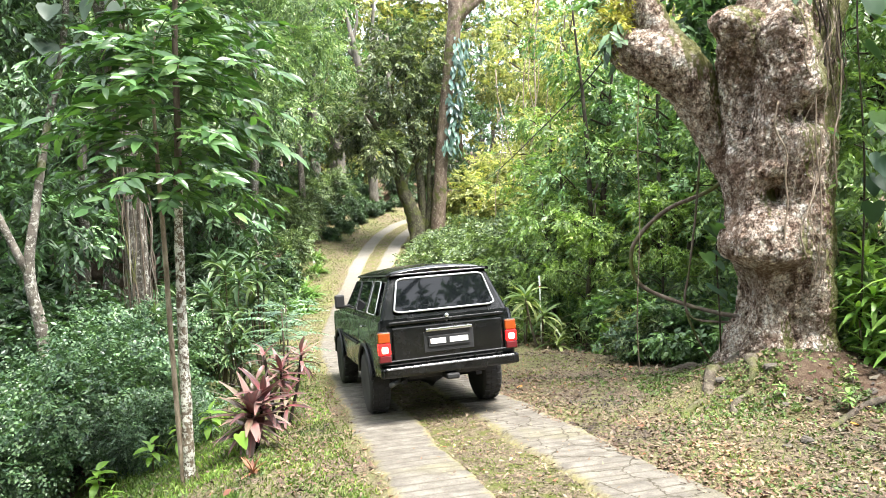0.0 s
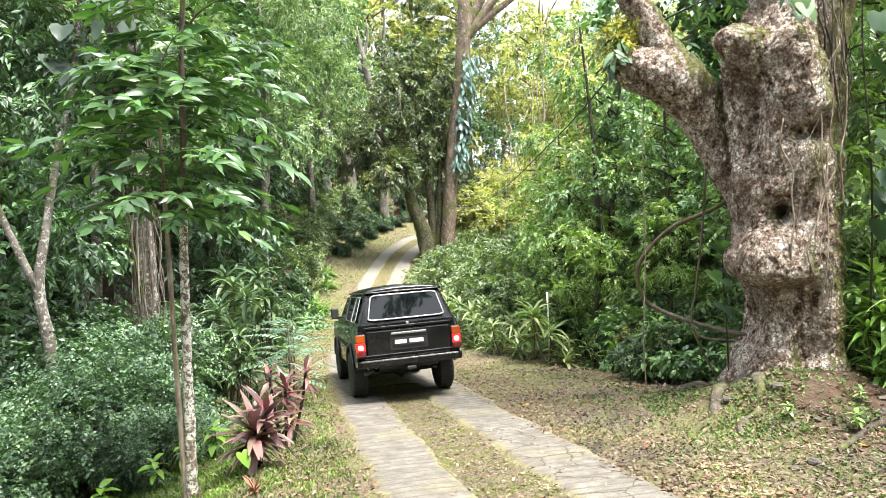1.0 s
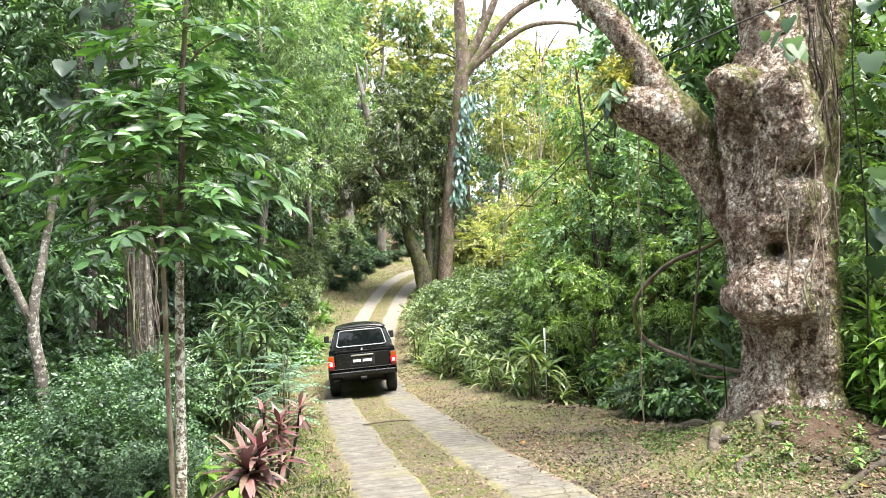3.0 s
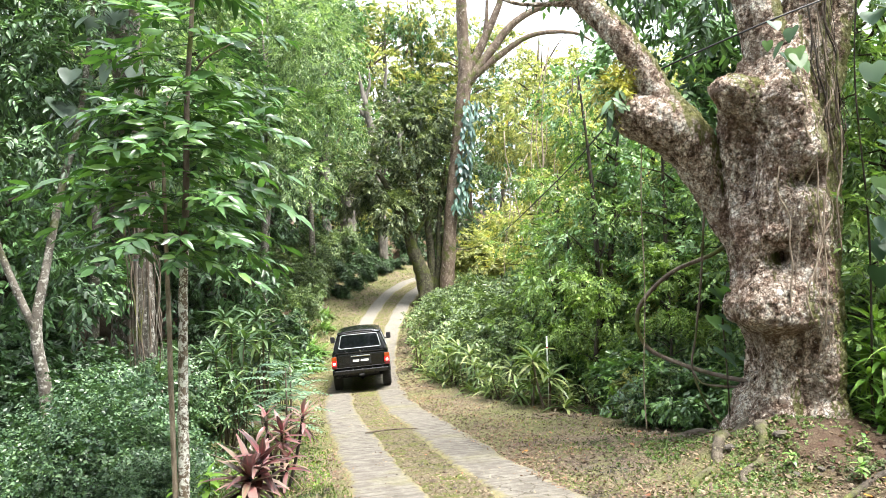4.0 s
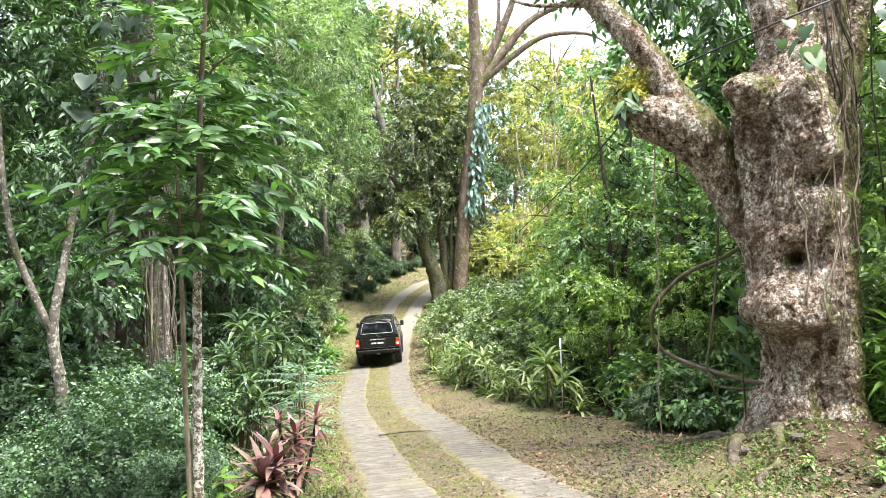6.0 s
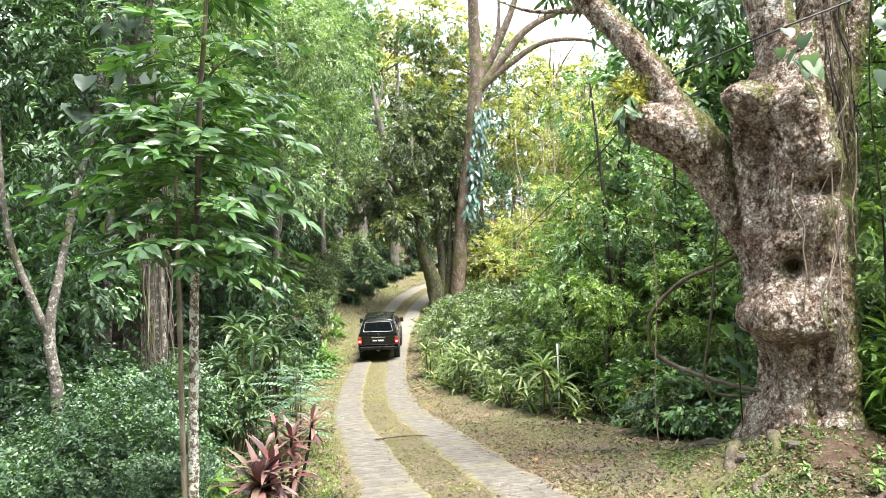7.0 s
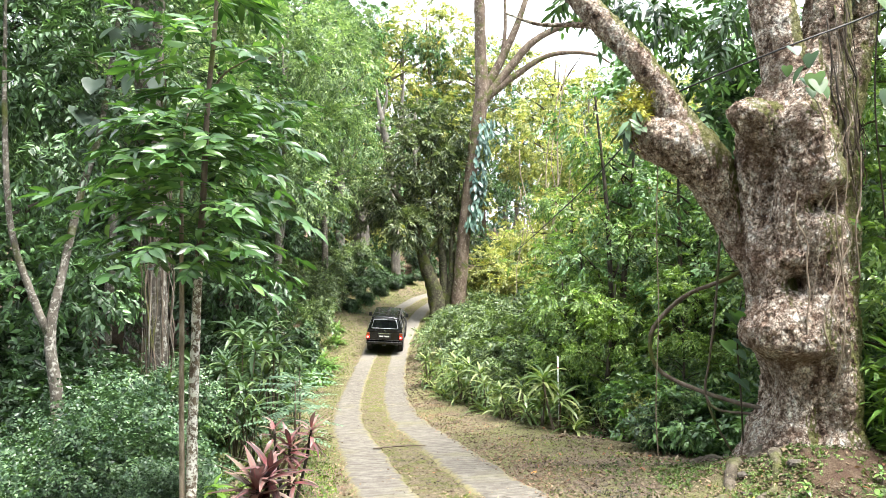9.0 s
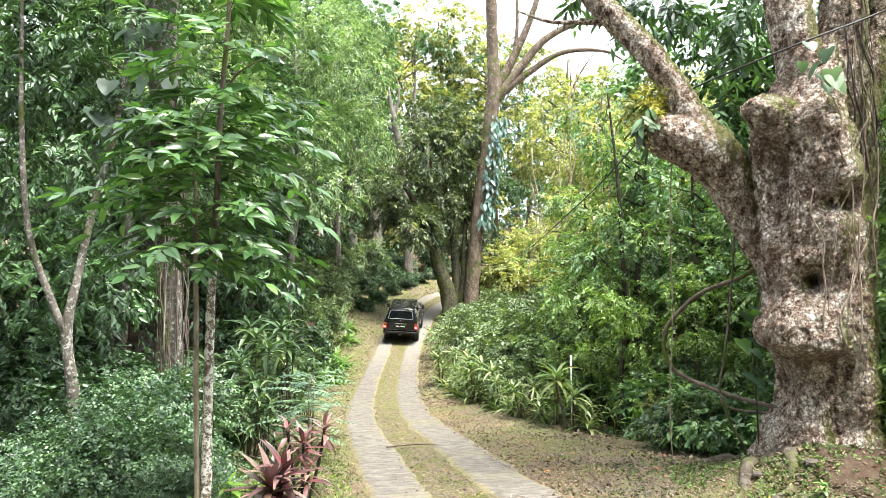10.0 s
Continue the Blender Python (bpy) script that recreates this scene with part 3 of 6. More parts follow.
def build_car():
    car = thing("estate_car", pose(-0.26, 9.08, 0), "black boxy four-wheel-drive estate car with big tyres on the concrete tracks", "car")
    # lower body: side outline with wheel arches, drawn across the full width
    def arch(cy, r, z0):
        a0 = math.asin((z0 - TYRE_R) / r)
        return [(cy + r * math.cos(a), TYRE_R + r * math.sin(a)) for a in np.linspace(a0, math.pi - a0, 11)]
    side = [(-1.0, 0.66), (-1.03, 0.8), (-1.04, 1.12), (-1.02, 1.27), (2.05, 1.27), (3.42, 1.20), (3.5, 1.12), (3.52, 0.66)]
    under = [(3.3, 0.56)] + arch(2.73, 0.5, 0.54) + arch(0.0, 0.5, 0.54) + [(-0.85, 0.6)]
    bm = bmesh.new()
    W = 0.855
    ring = side + under
    left = [bm.verts.new((-W, y, z)) for y, z in ring]
    right = [bm.verts.new((W, y, z)) for y, z in ring]
    bm.faces.new(left)
    bm.faces.new(right[::-1])
    for k in range(len(ring)):
        bm.faces.new((left[k], right[k], right[(k + 1) % len(ring)], left[(k + 1) % len(ring)]))
    bmesh.ops.recalc_face_normals(bm, faces=bm.faces[:])
    top = [e for e in bm.edges if all(v.co.z > 0.62 for v in e.verts) and abs(e.verts[0].co.x - e.verts[1].co.x) < 0.01 and e.calc_face_angle(0) > 0.5]
    bmesh.ops.bevel(bm, geom=top, offset=0.05, segments=3, affect="EDGES", profile=0.6)
    for v in bm.verts:  # shoulders lean in towards the windows
        if v.co.z > 1.0:
            v.co.x *= 1 - 0.10 * (v.co.z - 1.0)
    part("body", bm, PAINT, car)
    # cabin
    bm = bmesh.new()
    lo = [(-0.81, -1.0), (0.81, -1.0), (0.81, 2.02), (-0.81, 2.02)]
    hi = [(-0.62, -0.80), (0.62, -0.80), (0.62, 1.48), (-0.62, 1.48)]
    a = [bm.verts.new((x, y, 1.25)) for x, y in lo]
    b = [bm.verts.new((x, y, 1.78)) for x, y in hi]
    bm.faces.new(a[::-1])
    bm.faces.new(b)
    for k in range(4):
        bm.faces.new((a[k], a[(k + 1) % 4], b[(k + 1) % 4], b[k]))
    bmesh.ops.bevel(bm, geom=[e for e in bm.edges if max(v.co.z for v in e.verts) > 1.5], offset=0.05, segments=3, affect="EDGES", profile=0.6)
    part("cabin", bm, PAINT, car)
    bm = bmesh.new()
    n, m = 10, 14
    grid = [[None] * m for _ in range(n)]
    for i in range(n):
        for j in range(m):
            u, v = i / (n - 1) * 2 - 1, j / (m - 1) * 2 - 1
            edge = max(abs(u), abs(v))
            grid[i][j] = bm.verts.new((0.645 * u, 0.34 + 1.19 * v, 1.80 + 0.075 * (1 - u * u) * (1 - 0.4 * v * v) + 0.025 * (1 - edge ** 8)))
    for i in range(n - 1):
        for j in range(m - 1):
            bm.faces.new((grid[i][j], grid[i + 1][j], grid[i + 1][j + 1], grid[i][j + 1]))
    ext = bmesh.ops.extrude_face_region(bm, geom=bm.faces[:])
    bmesh.ops.translate(bm, verts=[e for e in ext["geom"] if isinstance(e, bmesh.types.BMVert)], vec=(0, 0, -0.035))
    bmesh.ops.recalc_face_normals(bm, faces=bm.faces[:])
    for f in bm.faces:
        f.smooth = True
    part("roof", bm, PAINT, car, "domed black roof with a rain gutter")
    part("gutter", loop_tube(rounded((-0.65, -0.86, 1.785), (0.65, -0.86, 1.785), (0.65, 1.54, 1.785), (-0.65, 1.54, 1.785), 0.06), 0.010), DULL, car, "dull metal rain gutter")
    # windows
    rear = rounded((-0.635, -0.985, 1.33), (0.635, -0.985, 1.33), (0.54, -0.835, 1.725), (-0.54, -0.835, 1.725), 0.09)
    nrm = Vector((0, -0.935, 0.355))
    part("rear_window", plate([Vector(p) + nrm * 0.012 for p in rear], nrm, 0.012), GLASS, car, "dark tinted rear window")
    part("rear_window_trim", loop_tube([Vector(p) + nrm * 0.03 for p in rear], 0.012), TRIM, car, "pale window gasket")
    for sx in (-1, 1):
        sn = Vector((sx * 0.945, 0, 0.33))
        for y0, y1, t0, t1 in ((-0.72, -0.12, -0.6, -0.12), (-0.02, 0.82, -0.02, 0.82), (0.92, 1.85, 0.92, 1.42)):
            q = rounded((sx * 0.80, y0, 1.315), (sx * 0.80, y1, 1.315), (sx * 0.658, t1, 1.715), (sx * 0.658, t0, 1.715), 0.1)
            part("side_window", plate([Vector(p) + sn * 0.004 for p in q], sn, 0.012), GLASS, car, "dark side window")
            part("side_window_trim", loop_tube([Vector(p) + sn * 0.018 for p in q], 0.008), TRIM if y0 < -0.5 else DULL, car)
    ws = rounded((-0.72, 1.94, 1.32), (0.72, 1.94, 1.32), (0.6, 1.55, 1.72), (-0.6, 1.55, 1.72), 0.08)
    part("windscreen", plate([Vector(p) + Vector((0, 0.02, 0.02)) for p in ws], (0, 0.72, 0.69), 0.012), GLASS, car)
    # tailgate
    part("tailgate", box(bmesh.new(), -0.69, 0.69, -1.062, -1.02, 0.78, 1.17, 0.02), PAINT, car)
    part("tailgate_crease", box(bmesh.new(), -0.72, 0.72, -1.058, -1.03, 1.195, 1.235, 0.012), PAINT, car)
    lock = disc_lathe([(0.028, -0.012), (0.03, 0.0), (0.02, 0.014)], 14)
    bmesh.ops.transform(lock, matrix=pose(0, -1.05, 1.255, 0, 0, -90), verts=lock.verts[:])
    part("tailgate_lock", lock, CHROME, car, "small round chrome lock")
    part("plate_lamp_bar", box(bmesh.new(), -0.29, 0.29, -1.105, -1.055, 1.085, 1.125, 0.012), CHROME, car, "chrome bar over the plate")
    part("recess", box(bmesh.new(), -0.31, 0.31, -1.068, -1.056, 0.84, 1.08, 0.004), BLACK, car)
    plt = part("number_plate", box(bmesh.new(), -0.26, 0.26, -1.085, -1.066, 0.90, 1.03, 0.006), BLACK, car, "black plate with white bars")
    part("bar", box(bmesh.new(), -0.235, -0.045, -1.090, -1.083, 0.935, 0.998, 0.002), WHITE, plt)
    part("bar", box(bmesh.new(), 0.005, 0.235, -1.090, -1.083, 0.935, 0.998, 0.002), WHITE, plt)
    part("sill_strip", box(bmesh.new(), -0.72, 0.72, -1.070, -1.04, 0.775, 0.788, 0.004), DULL, car, "pale strip under the tailgate")
    # lamps
    for sx in (-1, 1):
        xa, xb = sorted((sx * 0.71, sx * 0.855))
        lamp = part("tail_lamp", box(bmesh.new(), xa, xb, -1.075, -0.98, 0.765, 1.135, 0.015), BLACK, car, "upright tail lamp, amber over lit red")
        xa, xb = sorted((sx * 0.718, sx * 0.862))
        part("amber_lens", box(bmesh.new(), xa, xb, -1.088, -0.99, 1.005, 1.125, 0.012), AMBER, lamp, "amber indicator lens")
        part("brake_lens", box(bmesh.new(), xa, xb, -1.088, -0.99, 0.865, 1.0, 0.012), BRAKE, lamp, "glowing red brake lens")
        part("bulb", box(bmesh.new(), *sorted((sx * 0.75, sx * 0.83)), -1.094, -1.08, 0.885, 0.965, 0.02), BULB, lamp, "bright glowing bulb")
        part("lower_lens", box(bmesh.new(), xa, xb, -1.088, -0.99, 0.775, 0.86, 0.012), LOWRED, lamp, "dark red lower lens")
    # bumpers, mirrors, exhaust and underside
    bp = part("rear_bumper", box(bmesh.new(), -0.82, 0.82, -1.13, -1.02, 0.59, 0.715, 0.03, 3), PAINT, car, "black steel rear bumper")
    part("bumper_edge", box(bmesh.new(), -0.79, 0.79, -1.136, -1.12, 0.686, 0.696, 0.003), DULL, bp)
    for sx in (-1, 1):
        part("bumper_end", box(bmesh.new(), *sorted((sx * 0.80, sx * 0.86)), -1.12, -0.62, 0.59, 0.715, 0.025), PAINT, car)
    part("front_bumper", box(bmesh.new(), -0.86, 0.86, 3.5, 3.66, 0.6, 0.73, 0.03), PAINT, car)
    part("bonnet", box(bmesh.new(), -0.76, 0.76, 2.05, 3.44, 1.2, 1.275, 0.03), PAINT, car)
    for sx in (-1, 1):
        mir = part("door_mirror", box(bmesh.new(), *sorted((sx * 0.87, sx * 1.02)), 1.60, 1.66, 1.32, 1.53, 0.025), BLACK, car, "black rectangular door mirror")
        part("mirror_arm", box(bmesh.new(), *sorted((sx * 0.76, sx * 0.9)), 1.6, 1.65, 1.33, 1.37, 0.012), BLACK, mir)
        part("door_handle", box(bmesh.new(), *sorted((sx * 0.85, sx * 0.885)), 0.1, 0.24, 1.12, 1.145, 0.008), CHROME, car)
        part("side_moulding", box(bmesh.new(), *sorted((sx * 0.865, sx * 0.885)), 0.55, 2.2, 0.86, 0.90, 0.008), BLACK, car)
    part("exhaust", mesh_of("exhaust", *tube([(-0.55, -0.3, 0.52), (-0.6, -0.8, 0.52), (-0.74, -1.02, 0.5)], [0.03, 0.03, 0.032], 12, 0.06)), STEEL, car, "rusty exhaust pipe")
    part("axle", mesh_of("axle", *tube([(-0.7, 0, TYRE_R), (-0.15, 0, TYRE_R), (0, 0, TYRE_R), (0.15, 0, TYRE_R), (0.7, 0, TYRE_R)], [0.05, 0.06, 0.16, 0.06, 0.05], 12, 0.08)), BLACK, car)
    part("axle", mesh_of("axle", *tube([(-0.7, 2.73, TYRE_R), (0, 2.73, TYRE_R), (0.7, 2.73, TYRE_R)], [0.05, 0.06, 0.05], 12, 0.1)), BLACK, car)
    part("chassis", box(bmesh.new(), -0.5, 0.5, -0.9, 3.3, 0.52, 0.64, 0.02), BLACK, car)
    part("tow_hitch", box(bmesh.new(), -0.08, 0.08, -1.14, -0.8, 0.50, 0.57, 0.02), BLACK, car)
    for sx in (-1, 1):
        part("leaf_spring", box(bmesh.new(), *sorted((sx * 0.45, sx * 0.53)), -0.6, 0.6, 0.42, 0.47, 0.01), BLACK, car)
    # flares and wheels
    for sx in (-1, 1):
        for cy in (0.0, 2.73):
            V, F = tube([(sx * 0.875, cy + 0.51 * math.cos(a), TYRE_R + 0.51 * math.sin(a)) for a in np.linspace(0.2, math.pi - 0.2, 11)], [0.022] * 11, 8, 0.08)
            part("wheel_flare", mesh_of("wheel_flare", V, F), BLACK, car)
    tyre_prof = [(0.20, -0.11), (0.33, -0.135), (0.375, -0.125), (0.395, -0.10), (0.40, -0.05), (0.40, 0.05), (0.395, 0.10), (0.375, 0.125), (0.33, 0.135), (0.20, 0.11)]
    for sx in (-1, 1):
        for cy in (0.0, 2.73):
            w = new("wheel")
            w.parent = car
            ty = disc_lathe(tyre_prof, 40)
            for k in range(30):
                for side_x in (-0.075, 0.0, 0.075):
                    a = 2 * math.pi * (k + (0.5 if side_x == 0 else 0)) / 30
                    mtx = Matrix.Rotation(a, 4, "X") @ Matrix.Translation((side_x, 0, 0.402)) @ Matrix.Diagonal((0.055, 0.045, 0.022, 1))
                    bmesh.ops.create_cube(ty, size=1.0, matrix=mtx)
            part("tyre", ty, RUBBER, w, "wide dusty off-road tyre")
            part("rim", disc_lathe([(0.205, -0.09), (0.19, -0.08), (0.09, sx * 0.06 - 0.01), (0.05, sx * 0.085), (0.05, sx * 0.06), (0.19, 0.08), (0.205, 0.09)], 24), STEEL, w)
            WHEELS[(sx, cy)] = w
    return car


CAR = build_car()

CAR_T = np.array([0, 1, 2, 2.5, 3.5, 4.5, 5.5, 6.5, 7.5, 9, 10.0])
CAR_Y = np.array([9.08, 11.97, 15.21, 16.84, 20.1, 23.2, 26.37, 29.3, 31.7, 34.15, 35.88])


def car_y(t):
    slope = np.gradient(CAR_Y, CAR_T)
    i = int(np.clip(np.searchsorted(CAR_T, t, "right") - 1, 0, len(CAR_T) - 2))
    h = CAR_T[i + 1] - CAR_T[i]
    u = (t - CAR_T[i]) / h
    return (CAR_Y[i] * (1 + 2 * u) * (1 - u) ** 2 + slope[i] * h * u * (1 - u) ** 2 + CAR_Y[i + 1] * u * u * (3 - 2 * u) - slope[i + 1] * h * u * u * (1 - u))


def car_pose(t):
    y = car_y(t)
    a = Vector((float(mid_x(y)) + 0.05 * (1 - min(1, t / 3)), y, float(np.interp(y, LIE_Y, LIE_Z)) + 0.01))
    y2 = y + 2.70
    b = Vector((float(mid_x(y2)), y2, float(np.interp(y2, LIE_Y, LIE_Z)) + 0.01))
    b.x -= 0.07 * (1 - min(1, t / 3)) + 0.11 * float(sstep(6.5, 9.0, t))
    f = (b - a).normalized()
    tilt = float(np.interp(y + 1.0, TILT_Y, TILT_B))
    r = f.cross(Vector((-tilt, 0, 1))).normalized()
    u = r.cross(f)
    return Matrix(((r.x, f.x, u.x, a.x), (r.y, f.y, u.y, a.y), (r.z, f.z, u.z, a.z), (0, 0, 0, 1)))


def motions():
    """The car drives off along the tracks, its wheels rolling and the front ones steering."""
    ts = np.arange(0, 10.01, 0.1)
    walk(CAR, [(t, car_pose(t)) for t in ts[::5]])
    roll, last = 0.0, car_y(0)
    rows = {k: [] for k in WHEELS}
    for t in ts:
        y = car_y(t)
        roll += (y - last) / TYRE_R
        last = y
        h0, h1 = (np.interp(y + d + 0.6, MID_Y, MID_X) - np.interp(y + d, MID_Y, MID_X) for d in (0.3, 2.6))
        steer = -math.degrees(h1 - h0) * 1.3
        for (sx, cy), w in WHEELS.items():
            turn = Matrix.Rotation(radians(steer if cy else 0), 4, "Z") @ Matrix.Rotation(-roll, 4, "X")
            rows[(sx, cy)].append((t, Matrix.Translation((sx * 0.755, cy, TYRE_R)) @ turn))
    for k, w in WHEELS.items():
        walk(w, rows[k])


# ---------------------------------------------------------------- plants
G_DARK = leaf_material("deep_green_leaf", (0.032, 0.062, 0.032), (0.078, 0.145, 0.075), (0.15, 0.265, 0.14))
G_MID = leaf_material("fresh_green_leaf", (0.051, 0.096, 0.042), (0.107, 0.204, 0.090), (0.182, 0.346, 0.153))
# sunlit look of the background is put into this brighter, yellower leaf colour
G_LIGHT = leaf_material("sun_toned_yellow_green_leaf", (0.13, 0.18, 0.06), (0.31, 0.36, 0.14), (0.54, 0.55, 0.28), through_amount=0.5, glow=(1.1, 1.1, 0.55), accent=(0.55, 0.38, 0.1))
# G_MID with more blue: the far trees' haze is put into the leaf colour
G_BLUE = leaf_material("haze_tinted_green_leaf", (0.052, 0.099, 0.065), (0.104, 0.198, 0.130), (0.182, 0.309, 0.208))
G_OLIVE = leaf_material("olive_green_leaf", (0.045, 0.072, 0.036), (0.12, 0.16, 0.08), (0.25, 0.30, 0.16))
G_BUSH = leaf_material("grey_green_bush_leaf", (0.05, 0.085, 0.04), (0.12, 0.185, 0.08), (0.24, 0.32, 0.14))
BARK_BIG = plated_bark("flaking_pale_bark")
BARK_DARK = bark_material("dark_mossy_bark", (0.012, 0.010, 0.008), (0.04, 0.032, 0.024), (0.10, 0.082, 0.063), 0.2, 9, (0.11, 0.11, 0.085), patches=0.38)
BARK_BROWN = bark_material("brown_bark", (0.045, 0.035, 0.027), (0.11, 0.086, 0.066), (0.21, 0.172, 0.137), 0.35, 9, (0.28, 0.25, 0.2), patches=0.35)
BARK_SPOT = bark_material("white_spotted_bark", (0.04, 0.035, 0.029), (0.11, 0.096, 0.08), (0.23, 0.205, 0.175), 0.2, 5, (0.36, 0.35, 0.31), (1, 1, 0.6), 0.46)


def tree(name, x, y, trunk, blobs, n_twigs, per, leaf, width, bark, green, label, seed, fine=False, reach=0.6, limbs=(), rough=0.12, sides=12, z=None):
    """A tree: a tapered trunk with limbs, all as (points, radii), and a crown of leafy twigs in blobs; local to the foot."""
    rng = np.random.default_rng(seed)
    t = thing(name, pose(x, y, (ground_z(x, y) if z is None else z) - 0.05), label, "tree")
    part("trunk", mesh_of("trunk", *tube(*trunk, sides, 0.2, rough, 2.5, seed)), bark, t)
    if limbs:
        for p, r in limbs:
            part("limb", mesh_of("limb", *tube(p, r, 8, 0.3, rough * 0.7, 3, seed)), bark, t)
    if n_twigs:
        O, D = in_blobs(rng, blobs, n_twigs)
        part("crown", mesh_of("crown", *sprays(rng, O, D, per, reach, leaf, width, fine=fine)), green, t)
    return t


def random_limbs(rng, height, r, n, spread):
    out = []
    for k in range(n):
        h = height * rng.uniform(0.4, 0.85)
        a = rng.uniform(0, 6.28)
        d = np.array([math.cos(a), math.sin(a), 0.0])
        q = spread * rng.uniform(0.6, 1.1)
        out.append(([(0, 0, h), tuple(d * q * 0.45 + [0, 0, h + q * 0.3]), tuple(d * q + [0, 0, h + q * 0.55])], [r * 0.45, r * 0.3, 0.02]))
    return out


def forest_prototype(seed, height, r, green, bark, leaf, twigs, label, low=0.35, spread=3.2):
    rng = np.random.default_rng(seed)
    blobs = []
    for k in range(14):
        h = height * rng.uniform(low, 1.0)
        a, q = rng.uniform(0, 6.28), spread * rng.random() ** 0.6
        s = rng.uniform(0.7, 1.5) * spread / 3
        blobs.append((math.cos(a) * q, math.sin(a) * q, h, s * 1.25, s * 1.25, s * 0.8))
    bend = rng.normal(0, 0.25, (4, 2))
    pts = [(bend[i, 0] * (i > 0), bend[i, 1] * (i > 0), height * i / 3) for i in range(4)]
    return tree("forest_tree", 0, 0, (pts, [r * 1.3, r, r * 0.75, 0.04]), blobs, twigs, 12, leaf, leaf * 0.42, bark, green, label, seed, reach=0.7,
                limbs=random_limbs(rng, height, r, 7, spread), z=0.05)


def bush_prototype(name, seed, w, h, green, leaf, twigs, label, per=10, reach=0.4, aspect=0.45):
    rng = np.random.default_rng(seed)
    t = thing(name, pose(0, 0, 0), label, "bush")
    blobs = []
    for k in range(9):
        a, q = rng.uniform(0, 6.28), w * 0.6 * rng.random() ** 0.6
        s = rng.uniform(0.3, 0.55) * w
        blobs.append((math.cos(a) * q, math.sin(a) * q, h * rng.uniform(0.25, 0.8), s, s, h * rng.uniform(0.2, 0.35)))
    for b in blobs:
        part("stem", mesh_of("stem", *tube([(b[0] * 0.2, b[1] * 0.2, -0.1), (b[0] * 0.5, b[1] * 0.5, b[2] * 0.5), (b[0], b[1], b[2])], [0.03, 0.02, 0.008], 6, 0.3)), BARK_DARK, t)
    O, D = in_blobs(rng, blobs, twigs, 0.4)
    O[:, 2] = np.abs(O[:, 2])
    part("foliage", mesh_of("foliage", *sprays(rng, O, D, per, reach, leaf, leaf * aspect)), green, t)
    return t


def place(proto, spots, group, rng):
    """The first spot takes the prototype itself, the others copies: x, y, turn, scale."""
    for k, (x, y, turn, s) in enumerate(spots):
        m = pose(x, y, ground_z(x, y) - 0.05, rng.uniform(-3, 3), rng.uniform(-3, 3), turn)
        ob = proto if k == 0 else copy_thing(proto, m)
        ob.matrix_world = m @ Matrix.Diagonal((s, s, s, 1))
        tagged(ob, group=group)


def scatter(rng, n, x0, x1, y0, y1, keep, s0=0.85, s1=1.25, gap=1.6):
    out = []
    for _ in range(n * 40):
        x, y = rng.uniform(x0, x1), rng.uniform(y0, y1)
        if keep(x, y) and all((x - a) ** 2 + (y - b) ** 2 > gap * gap for a, b, _, _ in out):
            out.append((x, y, rng.uniform(0, 360), rng.uniform(s0, s1)))
            if len(out) == n:
                break
    return out


BARK_PALE = bark_material("white_blotched_bark", (0.06, 0.045, 0.03), (0.15, 0.115, 0.08), (0.28, 0.23, 0.17), 0.0, 7.5, (0.66, 0.65, 0.58), (1, 1, 0.7), 0.51)
# background forest
rng = np.random.default_rng(5)
open_road = lambda x, y: abs(float(aside(x, y))) > 4.5
p1 = forest_prototype(1, 14, 0.2, G_DARK, BARK_DARK, 0.27, 1000, "tall dark green forest tree with a slim trunk", 0.12)
p2 = forest_prototype(2, 19, 0.25, G_MID, BARK_SPOT, 0.32, 1000, "tall fresh green forest tree with a pale trunk", 0.2, 4.2)
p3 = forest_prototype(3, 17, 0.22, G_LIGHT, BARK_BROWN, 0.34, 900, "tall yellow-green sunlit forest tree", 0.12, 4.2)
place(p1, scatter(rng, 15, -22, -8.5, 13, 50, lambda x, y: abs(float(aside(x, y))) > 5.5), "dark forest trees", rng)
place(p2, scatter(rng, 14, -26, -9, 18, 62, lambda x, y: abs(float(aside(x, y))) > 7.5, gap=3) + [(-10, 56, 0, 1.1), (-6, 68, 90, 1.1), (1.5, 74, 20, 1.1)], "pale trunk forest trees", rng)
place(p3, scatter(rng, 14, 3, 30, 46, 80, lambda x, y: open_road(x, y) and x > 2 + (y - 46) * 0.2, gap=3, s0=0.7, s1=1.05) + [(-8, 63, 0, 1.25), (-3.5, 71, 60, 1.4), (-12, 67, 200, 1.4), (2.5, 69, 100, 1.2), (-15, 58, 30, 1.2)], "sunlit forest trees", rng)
p4 = forest_prototype(4, 8.5, 0.10, G_MID, BARK_DARK, 0.17, 900, "slim understorey tree with fresh green leaves", 0.42, 2.0)
place(p4, scatter(rng, 7, 5.2, 14, 14, 32, lambda x, y: float(aside(x, y)) > 7.2, s0=0.7, s1=1.1, gap=2.2) + [(12.5, 10, 30, 1.1), (9.8, 13.5, 100, 1.1)], "understorey trees", rng)
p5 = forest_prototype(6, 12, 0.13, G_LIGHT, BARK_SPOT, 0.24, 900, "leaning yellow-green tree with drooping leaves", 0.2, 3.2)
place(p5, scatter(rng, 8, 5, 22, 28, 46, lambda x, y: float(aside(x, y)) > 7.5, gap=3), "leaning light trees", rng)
G_LIME = leaf_material("lime_green_leaf", (0.08, 0.14, 0.065), (0.17, 0.26, 0.12), (0.30, 0.40, 0.20), through_amount=0.4, glow=(1.0, 1.1, 0.6))
